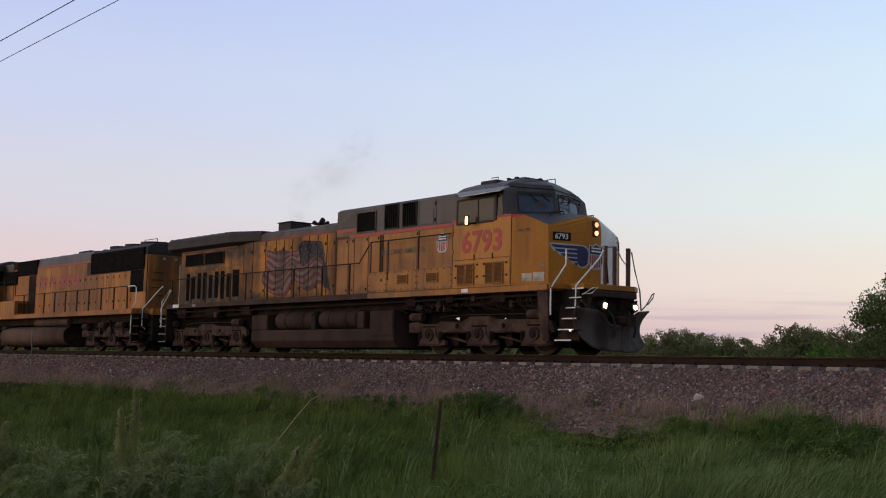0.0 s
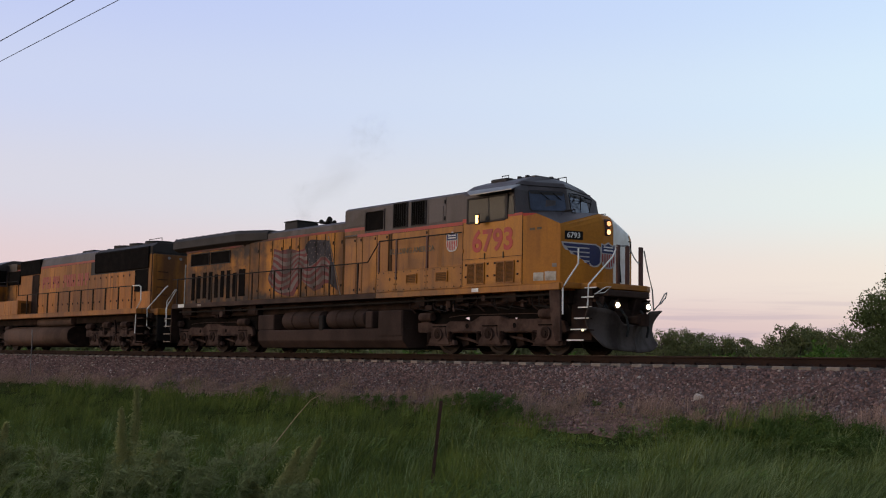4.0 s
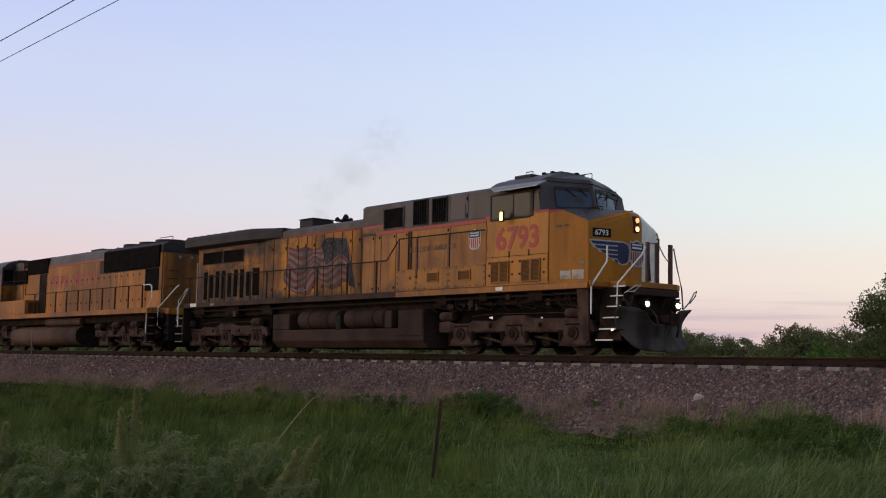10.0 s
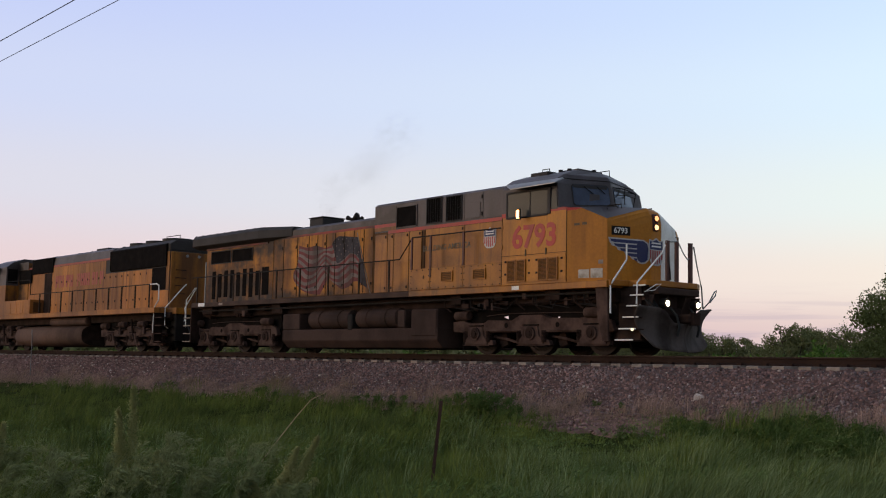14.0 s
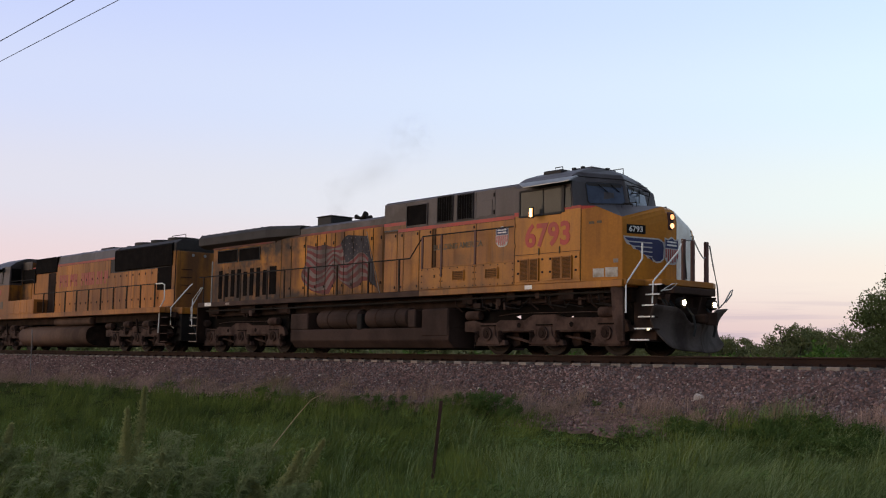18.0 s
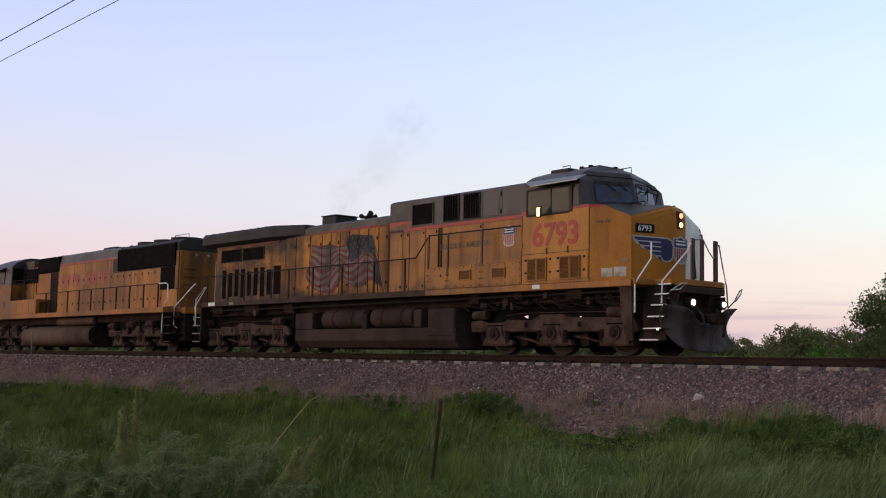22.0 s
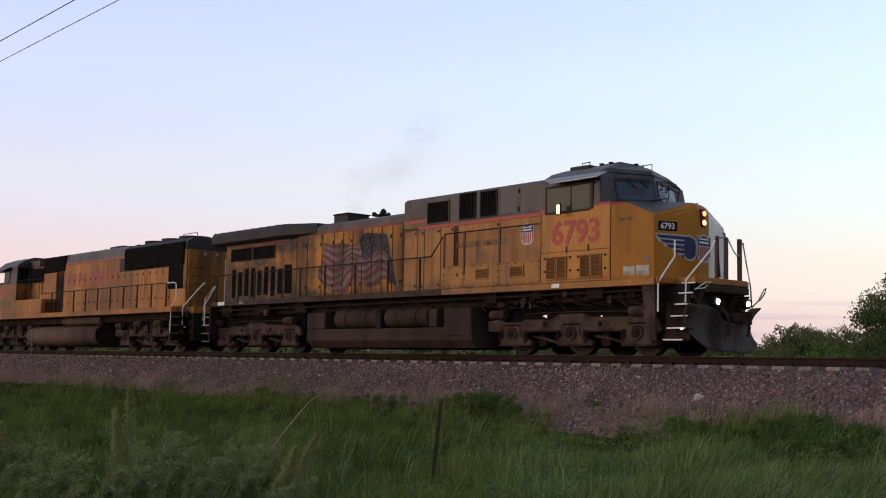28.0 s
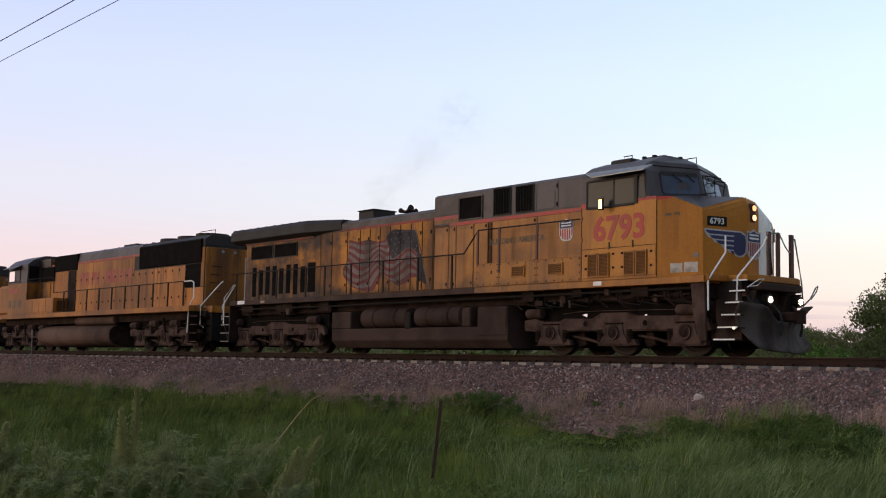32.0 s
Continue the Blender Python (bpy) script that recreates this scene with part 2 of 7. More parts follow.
    "shrub": surface("shrub_leaf", (0.150, 0.158, 0.062), 0.75, second=(0.185, 0.165, 0.076), amount=0.8, scale=0.25, fine=1, bump=0.0, island=0.22, gloss=0.1),
    "shrub_low": surface("low_shrub_leaf", (0.105, 0.18, 0.032), 0.75, second=(0.075, 0.13, 0.025), amount=0.8, scale=0.4, fine=1, bump=0.0, island=0.45, gloss=0.1),
    "weed_leaf": surface("weed_leaf", (0.10, 0.148, 0.042), 0.8, second=(0.13, 0.17, 0.055), amount=0.8, scale=1.5, fine=3, bump=0.0, island=0.4, gloss=0.08),
    "weed_dark": surface("dark_weed_leaf", (0.062, 0.096, 0.024), 0.8, second=(0.082, 0.118, 0.032), amount=0.8, scale=1.5, fine=3, bump=0.0, island=0.3, gloss=0.06),
    "bark": surface("bark", (0.09, 0.065, 0.05), 0.95, second=(0.05, 0.037, 0.03), amount=0.8, scale=4, streak=4, fine=18, bump=0.4),
    "rust": surface("rusty_post", (0.075, 0.036, 0.026), 0.85, second=(0.04, 0.022, 0.018), amount=0.8, scale=6, fine=40, bump=0.2),
    "galv": surface("galvanised_metal", (0.30, 0.30, 0.30), 0.5, metal=0.6, second=(0.18, 0.17, 0.16), amount=0.6, scale=5, fine=40, bump=0.05),
    "marker_paint": surface("weathered_grey_paint", (0.13, 0.125, 0.13), 0.7, second=(0.08, 0.075, 0.075), amount=0.6, scale=6, fine=40, bump=0.05),
    "flag_white": surface("faded_flag_white", (0.175, 0.128, 0.118), 0.65, second=(0.062, 0.042, 0.038), amount=0.95, scale=1.6, streak=2.0, fine=14, bump=0.04, per_object=0.15, runs=0.5),
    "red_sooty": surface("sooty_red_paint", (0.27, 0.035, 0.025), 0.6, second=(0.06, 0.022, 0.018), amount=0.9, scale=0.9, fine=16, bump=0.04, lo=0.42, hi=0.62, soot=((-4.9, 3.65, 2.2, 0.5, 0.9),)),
    # brown in place of the shade behind louvres and in door gaps
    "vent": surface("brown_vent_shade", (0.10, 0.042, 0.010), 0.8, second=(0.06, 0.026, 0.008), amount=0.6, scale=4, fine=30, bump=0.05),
    # darker copy of the yellow, for the shade on louvre slats
    "yellow_shade": surface("shaded_louvre_paint", (0.23, 0.088, 0.012), 0.7, second=(0.12, 0.046, 0.01), amount=0.6, scale=3, fine=25, bump=0.05),
    "emblem_white": surface("dulled_white_paint", (0.52, 0.50, 0.50), 0.5, second=(0.34, 0.31, 0.28), amount=0.6, scale=5, fine=25, bump=0.03),
    "seam": surface("dark_door_seam", (0.03, 0.018, 0.012), 0.9, bump=0.0),
    "sooty_sill": surface("sooty_sill_paint", (0.070, 0.041, 0.032), 0.75, second=(0.030, 0.02, 0.017), amount=0.8, scale=1.3, fine=18, bump=0.06, gloss=0.15),
    "earth": surface("bare_earth", (0.19, 0.118, 0.094), 0.95, second=(0.115, 0.072, 0.058), amount=0.8, scale=3.5, fine=14, bump=0.7, gloss=0.05),
    "straw": surface("pale_straw", (0.42, 0.31, 0.19), 0.85, second=(0.28, 0.20, 0.12), amount=0.7, scale=3, fine=8, bump=0.0, island=0.3, gloss=0.1),
    "pale_stone": surface("pale_stone", (0.50, 0.42, 0.37), 0.9, second=(0.36, 0.29, 0.25), amount=0.7, scale=1.5, fine=12, bump=0.0, island=0.4, gloss=0.1),
    "pale_grass": surface("pale_grass_blade", (0.210, 0.252, 0.104), 0.8, second=(0.122, 0.160, 0.054), amount=0.9, scale=1.3, fine=4, bump=0.0, island=0.25, contrast=0.25, gloss=0.08, lo=0.44, hi=0.60),
    "rail_white": surface("bright_white_paint", (0.90, 0.89, 0.87), 0.35, second=(0.70, 0.66, 0.60), amount=0.3, scale=5, fine=30, bump=0.02, gloss=0.5),
    "wire": surface("dark_cable", (0.035, 0.035, 0.04), 0.7, bump=0.05),
}
# the orange of the reflected sunset is put into the mirror's colour
M["sunset_mirror"] = surface("warm_mirror_glass", (0.90, 0.62, 0.24), 0.02, metal=1.0, amount=0.0, bump=0.0, contrast=0.0, gloss=0.5)
M["mirror"] = surface("mirror_glass", (0.92, 0.92, 0.92), 0.02, metal=1.0, amount=0.0, bump=0.0, contrast=0.0, gloss=0.5)
M["glass"] = surface("dark_cab_glass", (0.052, 0.050, 0.048), 0.15, amount=0.3, bump=0.0, gloss=0.2)
M["glass"].node_tree.nodes["Principled BSDF"].inputs["IOR"].default_value = 1.25
M["smoke"] = surface("exhaust_haze", (0.22, 0.19, 0.165), 1.0, amount=0.3, bump=0.0, gloss=0.0)
sn, sl = M["smoke"].node_tree.nodes, M["smoke"].node_tree.links
s_noise, s_span, s_co = sn.new("ShaderNodeTexNoise"), sn.new("ShaderNodeMapRange"), sn.new("ShaderNodeTexCoord")
s_noise.inputs["Scale"].default_value, s_noise.inputs["Detail"].default_value = 2.6, 4.0
s_span.inputs["From Min"].default_value, s_span.inputs["From Max"].default_value, s_span.inputs["To Max"].default_value = 0.25, 0.70, 0.07
sl.new(s_co.outputs["Object"], s_noise.inputs["Vector"])
sl.new(s_noise.outputs["Fac"], s_span.inputs["Value"])
s_thin, s_mul = sn.new("ShaderNodeAttribute"), sn.new("ShaderNodeMath")
s_thin.attribute_name, s_mul.operation = "thin", "MULTIPLY"
sl.new(s_span.outputs[0], s_mul.inputs[0])
sl.new(s_thin.outputs["Fac"], s_mul.inputs[1])
sl.new(s_mul.outputs[0], sn["Principled BSDF"].inputs["Alpha"])
# the blue of the reflected sky is put into the windshield's base colour
M["windshield"] = surface("windshield_glass", (0.058, 0.072, 0.118), 0.12, amount=0.6, scale=2.2, bump=0.0, gloss=0.35)
M["head"] = glow("lit_headlight", (1.0, 0.36, 0.14), 2.2)
M["low_beam"] = glow("lit_lower_headlight", (1.0, 0.45, 0.20), 3.2)
M["ditch"] = glow("lit_ditch_light", (1.0, 0.74, 0.42), 22.0)
M["marker"] = glow("lit_step_light", (1.0, 0.86, 0.55), 1.6)


for key, share in (("grass", 0.42), ("pale_grass", 0.42), ("dry_grass", 0.4), ("sage", 0.4), ("dock", 0.55), ("weed_leaf", 0.4), ("weed_dark", 0.3), ("shrub", 0.35), ("shrub_low", 0.35), ("leaf", 0.3)):
    # leaves and blades let light through: their shading leans towards that of the whole sward
    gn, gl = M[key].node_tree.nodes, M[key].node_tree.links
    g_geo, g_own, g_sum, g_unit = gn.new("ShaderNodeNewGeometry"), gn.new("ShaderNodeVectorMath"), gn.new("ShaderNodeVectorMath"), gn.new("ShaderNodeVectorMath")
    g_own.operation, g_sum.operation, g_unit.operation = "SCALE", "ADD", "NORMALIZE"
    g_own.inputs["Scale"].default_value = 1 - share
    g_sum.inputs[1].default_value = (-0.15 * share, -0.45 * share, 0.85 * share)
    gl.new(g_geo.outputs["Normal"], g_own.inputs[0])
    gl.new(g_own.outputs[0], g_sum.inputs[0])
    gl.new(g_sum.outputs[0], g_unit.inputs[0])
    gl.new(g_unit.outputs[0], gn["Principled BSDF"].inputs["Normal"])


# ---- mesh tools ----
def part(name, bm, material, parent=None, label="", bevel=0.0, smooth=False):
    """Links a bmesh as one mesh object under a thing or a part."""
    if bevel:
        bmesh.ops.remove_doubles(bm, verts=bm.verts, dist=1e-5)
        sharp = [e for e in bm.edges if len(e.link_faces) == 2 and e.calc_face_angle(0) > 0.5]
        bmesh.ops.bevel(bm, geom=sharp, offset=bevel, segments=1, affect="EDGES", clamp_overlap=True)
    bmesh.ops.recalc_face_normals(bm, faces=bm.faces)
    me = bpy.data.meshes.new(name)
    bm.to_mesh(me)
    bm.free()
    me.materials.append(M[material] if isinstance(material, str) else material)
    if smooth:
        for p in me.polygons:
            p.use_smooth = True
    ob = new(name, me)
    ob.parent = parent
    if label:
        ob["label"] = label
    return ob


def again(ob, x=0.0, y=0.0, z=0.0, rz=0.0, name=None):
    """Another part on the same mesh under the same parent."""
    o = new(name or ob.name.split(".")[0], ob.data)
    o.parent = ob.parent
    o.matrix_basis = pose(x, y, z, 0, 0, rz)
    return o


def box(bm, x0, x1, y0, y1, z0, z1):
    v = [bm.verts.new((x, y, z)) for x in (x0, x1) for y in (y0, y1) for z in (z0, z1)]
    for f in ((0, 1, 3, 2), (4, 6, 7, 5), (0, 4, 5, 1), (2, 3, 7, 6), (0, 2, 6, 4), (1, 5, 7, 3)):
        bm.faces.new([v[i] for i in f])
    return bm


def boxed(*a):
    return box(bmesh.new(), *a)


def prism(bm, pts, a0, a1, axis="y"):
    """Extrudes a flat outline. axis y: points are (x, z); x: (y, z); z: (x, y)."""
    put = {"y": lambda p, a: (p[0], a, p[1]), "x": lambda p, a: (a, p[0], p[1]), "z": lambda p, a: (p[0], p[1], a)}[axis]
    low, high = [bm.verts.new(put(p, a0)) for p in pts], [bm.verts.new(put(p, a1)) for p in pts]
    bm.faces.new(low)
    bm.faces.new(high[::-1])
    for i in range(len(pts)):
        j = (i + 1) % len(pts)
        bm.faces.new((low[j], low[i], high[i], high[j]))
    return bm


def loft(bm, rings, caps=True):
    """Joins rings of equally many points."""
    vs = [[bm.verts.new(p) for p in ring] for ring in rings]
    n = len(rings[0])
    for a, b in zip(vs, vs[1:]):
        for i in range(n):
            j = (i + 1) % n
            bm.faces.new((a[i], a[j], b[j], b[i]))
    if caps:
        bm.faces.new(vs[0][::-1])
        bm.faces.new(vs[-1])
    return bm


def tube(bm, path, r=0.017, n=6, r1=None):
    path = [Vector(p) for p in path]
    rings = []
    for i, p in enumerate(path):
        d = (path[min(i + 1, len(path) - 1)] - path[max(i - 1, 0)]).normalized()
        side = d.cross(Vector((0, 0, 1)) if abs(d.z) < 0.9 else Vector((1, 0, 0))).normalized()
        up = side.cross(d)
        q = r if r1 is None else r + (r1 - r) * i / (len(path) - 1)
        rings.append([p + (side * math.cos(a) + up * math.sin(a)) * q for a in (2 * math.pi * k / n for k in range(n))])
    return loft(bm, rings)


def drum(bm, p0, p1, r, n=20, dome=0.0):
    """A cylinder between two points, with domed ends."""
    p0, p1 = Vector(p0), Vector(p1)
    d = (p1 - p0).normalized()
    side = d.cross(Vector((0, 0, 1)) if abs(d.z) < 0.9 else Vector((1, 0, 0))).normalized()
    up = side.cross(d)
    spots = [(0, 1.0), (1, 1.0)] if not dome else [(-dome, 0.35), (-dome * 0.7, 0.75), (0, 1.0), (1, 1.0), (1 + dome * 0.7, 0.75), (1 + dome, 0.35)]
    length = (p1 - p0).length
    rings = []
    for s, k in spots:
        off = s * r if s < 0 else (length + (s - 1) * r if s > 1 else s * length)
        rings.append([p0 + d * off + (side * math.cos(a) + up * math.sin(a)) * r * k for a in (2 * math.pi * i / n for i in range(n))])
    return loft(bm, rings)


def thing(name, label, category, m=None, group="", kind=""):
    ob = new(name)
    ob.empty_display_size = 0.3
    if m is not None:
        ob.matrix_basis = m
    return tagged(ob, label, category, group, kind)


def lettering(name, text, height, m, material, parent, label="", bold=0.0, wide=1.0):
    """Flat letters in the built-in font; height is that of a capital."""
    cu = bpy.data.curves.new(name, "FONT")
    cu.body, cu.size, cu.extrude, cu.offset = text, height / 0.69, 0.003, bold
    cu.resolution_u = 3
    tmp = new(name + "_tmp", cu)
    bpy.context.view_layer.update()
    me = bpy.data.meshes.new_from_object(tmp.evaluated_get(bpy.context.evaluated_depsgraph_get()))
    bpy.data.objects.remove(tmp)
    me.transform(m @ Matrix.Diagonal((wide, 1, 1, 1)))
    me.materials.clear()
    me.materials.append(M[material])
    ob = new(name, me)
    ob.parent = parent
    if label:
        ob["label"] = label
    return ob


def heap(name, verts, tris, material, label, category, kind="stuff", parent=None):
    """One mesh from arrays of vertices and triangles."""
    me = bpy.data.meshes.new(name)
    verts, tris = np.asarray(verts, np.float32), np.asarray(tris, np.int32)
    me.vertices.add(len(verts))
    me.vertices.foreach_set("co", verts.ravel())
    me.loops.add(tris.size)
    me.loops.foreach_set("vertex_index", tris.ravel())
    me.polygons.add(len(tris))
    me.polygons.foreach_set("loop_start", np.arange(0, tris.size, 3, dtype=np.int32))
    me.update(calc_edges=True)
    me.validate()
    me.materials.append(M[material])
    ob = new(name, me)
    ob.parent = parent
    return tagged(ob, label, category, kind=kind)


# ---- ground, embankment and track ----
def profile(y, spots):
    ys, zs = zip(*spots)
    return np.interp(y, ys, zs)


GROUND = [(-2600, -1.95), (-60, -1.9), (-12, -1.85), (-8, -1.75), (-6, -1.55), (-4.6, -1.32), (-3.9, -1.22), (-3.0, -1.15), (3.0, -1.1), (4.4, -1.1), (9, -1.35), (60, -1.4), (2600, -1.4)]
BED = [(-3.95, -1.19), (-3.3, -0.98), (-1.9, -0.42), (-1.5, -0.315), (-1.35, -0.29), (-1.26, -0.214), (1.26, -0.214), (1.35, -0.29), (1.9, -0.45), (3.95, -1.08)]


def swell(x, y):
    """Small unevenness of the field."""
    return 0.05 * np.sin(x * 0.9 + 0.7 * np.sin(y * 0.6)) * np.sin(y * 0.8 + 1.3) + 0.03 * np.sin(x * 2.1 + y * 1.7)


def ground_z(x, y):
    near = np.clip((-np.asarray(y) - 4.0) / 2.0, 0, 1) * np.clip(1 - np.abs(np.asarray(x) + 20) / 90, 0, 1)
    return profile(y, GROUND) + swell(x, y) * near


def gz_at(x, y):
    return float(ground_z(np.array(x), np.array(y)))


def sheet(name, xs, ys, z, material, label, category):
    gx, gy = np.meshgrid(xs, ys, indexing="ij")
    v = np.stack([gx, gy, z(gx, gy)], -1).reshape(-1, 3)
    nx, ny = len(xs), len(ys)
    i = (np.arange(nx - 1)[:, None] * ny + np.arange(ny - 1)[None]).ravel()
    t = np.concatenate([np.stack([i, i + ny, i + ny + 1], 1), np.stack([i, i + ny + 1, i + 1], 1)])
    return heap(name, v, t, material, label, category, kind="structure")


GX = np.concatenate([[-2600, -800, -300, -150], np.arange(-110, 60, 0.75), [100, 200, 500, 1500, 2600]])
GY = np.concatenate([[-2600, -800, -250, -100], np.arange(-50, -3, 0.6), [-3, 0, 3, 4.4, 6, 9, 14, 25, 60, 150, 500, 2600]])
sheet("ground", GX, GY, ground_z, "soil", "flat field of green grass and weeds under the embankment", "ground")


def crib(x, y):
    """How much lower the ballast lies between the ties towards the near end of the track."""
    return 0.022 * np.clip((np.asarray(x) + 34) / 10, 0, 1) * (np.abs(np.asarray(y)) < 1.28)


BX = np.concatenate([[-900, -400, -150], np.arange(-90, 30, 0.5), [120, 400, 900]])
sheet("ballast_bed", BX, np.array([y for y, _ in BED]), lambda x, y: profile(y, BED) - crib(x, y), "bed", "brown-grey crushed stone ballast bed of the railway", "ballast")

rng = np.random.default_rng(7)


def scatter_stones(name, n, x0, x1, y0, y1, smin, smax, label, material="stone", ground=None):
    x, y = rng.uniform(x0, x1, n), rng.uniform(y0, y1, n)
    s = rng.uniform(smin, smax, n) * (1 + 0.6 * (rng.random(n) > 0.94))
    z = (ground(x, y) if ground else profile(y, BED) - crib(x, y)) + s * rng.uniform(-0.25, 0.25, n)
    cube = np.array([(a, b, c) for a in (-1, 1) for b in (-1, 1) for c in (-1, 1)], float) * 0.5
    v = cube[None] * rng.uniform(0.55, 1.25, (n, 1, 3)) + rng.uniform(-0.16, 0.16, (n, 8, 3))
    q = rng.normal(size=(n, 4))
    q /= np.linalg.norm(q, axis=1, keepdims=True)
    a, b, c, d = q.T
    rot = np.stack([np.stack([1 - 2 * (c * c + d * d), 2 * (b * c - a * d), 2 * (b * d + a * c)], -1), np.stack([2 * (b * c + a * d), 1 - 2 * (b * b + d * d), 2 * (c * d - a * b)], -1), np.stack([2 * (b * d - a * c), 2 * (c * d + a * b), 1 - 2 * (b * b + c * c)], -1)], 1)
    v = np.einsum("nij,nkj->nki", rot, v) * s[:, None, None] + np.stack([x, y, z], -1)[:, None]
    quad = np.array([(0, 1, 3), (0, 3, 2), (4, 6, 7), (4, 7, 5), (0, 4, 5), (0, 5, 1), (2, 3, 7), (2, 7, 6), (0, 2, 6), (0, 6, 4), (1, 5, 7), (1, 7, 3)])
    t = (np.arange(n)[:, None, None] * 8 + quad[None]).reshape(-1, 3)
    heap(name, v.reshape(-1, 3), t, material, label, "ballast")


scatter_stones("ballast_stones", 22000, -37, -7, -4.15, -1.31, 0.018, 0.044, "loose brown crushed stones on the embankment shoulder")
scatter_stones("ballast_stones", 8500, -62, -37, -4.15, -1.31, 0.024, 0.06, "loose brown crushed stones on the embankment shoulder")
scatter_stones("ballast_stones", 11500, -37, -7, -4.15, -1.31, 0.018, 0.050, "loose grey crushed stones on the embankment shoulder", "grey_stone")
scatter_stones("pale_stones", 1500, -60, -7, -4.0, -1.35, 0.02, 0.042, "scattered pale stones among the ballast", "pale_stone")
scatter_stones("ballast_stones", 6000, -70, -5, -1.27, 1.6, 0.02, 0.04, "loose crushed stones lying between the concrete ties")
scatter_stones("scattered_stones", 1500, -17.2, -12.6, -5.6, -3.85, 0.015, 0.05, "small stones strewn over the bare earth", ground=lambda x, y: np.where(y > -3.95, profile(y, BED), ground_z(x, y)) + 0.03)

track = thing("track", "railway track with rusty rails on pale concrete ties", "railway track", kind="structure")
RAIL = [(-0.07, -0.175), (0.07, -0.175), (0.07, -0.162), (0.012, -0.135), (0.01, -0.045), (0.036, -0.036), (0.036, -0.006), (0.028, -0.0005), (-0.028, -0.0005), (-0.036, -0.006), (-0.036, -0.036), (-0.01, -0.045), (-0.012, -0.135), (-0.07, -0.162)]
for side in (-1, 1):
    rail = part("rail", prism(bmesh.new(), [(side * 0.7535 + a, b) for a, b in RAIL], -900, 900, "x"), "rail", track)
    part("running_surface", boxed(-900, 900, side * 0.7535 - 0.024, side * 0.7535 + 0.024, -0.002, 0.0025), "rail_top", rail, "worn bright top of the rail")
tie_bm = loft(bmesh.new(), [[(-0.155, y, -0.42), (0.155, y, -0.42), (0.14, y, z), (-0.14, y, z)] for y, z in ((-1.295, -0.205), (-1.28, -0.19), (-0.55, -0.178), (-0.3, -0.215), (0.3, -0.215), (0.55, -0.178), (1.28, -0.19), (1.295, -0.205))])
tie = part("tie", tie_bm, "concrete", track)
tie.location.x = -27.035
clip_bm = bmesh.new()
for dy in (-0.85, -0.655, 0.655, 0.85):
    box(clip_bm, -0.055, 0.055, dy - 0.04, dy + 0.04, -0.19, -0.135)
clip = part("rail_clip", clip_bm, "rail", tie)
for k in range(-75, 50):
    if k:
        t2 = again(tie, -27.035 + 0.61 * k)
        c2 = again(clip)
        c2.parent = t2
far_ties = bmesh.new()
for k in list(range(-260, -75)) + list(range(50, 230)):
    box(far_ties, -27.035 + 0.61 * k - 0.12, -27.035 + 0.61 * k + 0.12, -1.29, 1.29, -0.42, -0.19)
tagged(part("ties", far_ties, "concrete", track), kind="stuff")

# bare brown earth at the foot of the shoulder, with an uneven edge
bm = bmesh.new()
rings = []
for q in range(17):
    ring = []
    for k in range(90):
        a = 2 * math.pi * k / 90
        f = q / 16 * (1 + 0.25 * noise.noise(Vector((math.cos(a) * 1.7, math.sin(a) * 1.7, 4.0))) + 0.2 * noise.noise(Vector((math.cos(a) * 5, math.sin(a) * 5, 9.0))))
        px, py = -14.9 + 2.1 * math.cos(a) * f, -4.7 + 1.1 * math.sin(a) * f
        lift = 0.05 * noise.noise(Vector((px * 2.2, py * 2.2, 0))) + 0.04 * noise.noise(Vector((px * 6, py * 6, 2))) + 0.03 * noise.noise(Vector((px * 15, py * 15, 5)))
        ring.append((px, py, gz_at(px, py) + (0.03 + lift if q < 16 else -0.03)))
    rings.append(ring)
loft(bm, rings, caps=False)
tagged(part("dirt_patch", bm, "earth"), "bare reddish brown earth below the ballast", "ground", kind="structure")

# pale block of stone lying on the shoulder
bm = bmesh.new()
for v in ((-0.15, -0.1, -0.1), (0.13, -0.12, -0.1), (0.15, 0.1, -0.1), (-0.12, 0.12, -0.1), (-0.14, -0.07, 0.075), (0.02, -0.10, 0.10), (0.12, -0.05, 0.05), (0.13, 0.08, 0.08), (-0.1, 0.1, 0.11)):
    bm.verts.new(v)
bmesh.ops.convex_hull(bm, input=bm.verts)
bmesh.ops.scale(bm, vec=(0.72, 0.72, 0.72), verts=bm.verts)
block = part("stone_block", bm, "pale_stone", bevel=0.006)
block.matrix_basis = pose(-14.25, -2.98, -0.84, 8, 10, 35)
tagged(block, "pale broken stone block lying on the ballast", "rock")


# ---- grass and weeds ----
def blades(name, x, y, z, length, width, lean, material, label, category="grass"):
    n = len(x)
    az = rng.uniform(0, math.pi, n)
    sx, sy = np.cos(az) * width / 2, np.sin(az) * width / 2
    base = np.stack([x, y, z], 1)
    lx, ly = lean
    mid = base + np.stack([lx * 0.32, ly * 0.32, length * 0.58], 1)
    tip = base + np.stack([lx, ly, length * np.clip(1.0 - 0.25 * (lx * lx + ly * ly) / (length * length + 1e-6), 0.4, 1)], 1)
    off = np.stack([sx, sy, 0 * sx], 1)
    v = np.stack([base - off, base + off, mid - off * 0.8, mid + off * 0.8, tip], 1).reshape(-1, 3)
    t = (np.arange(n)[:, None, None] * 5 + np.array([(0, 1, 3), (0, 3, 2), (2, 3, 4)])[None]).reshape(-1, 3)
    return heap(name, v, t, material, label, category)


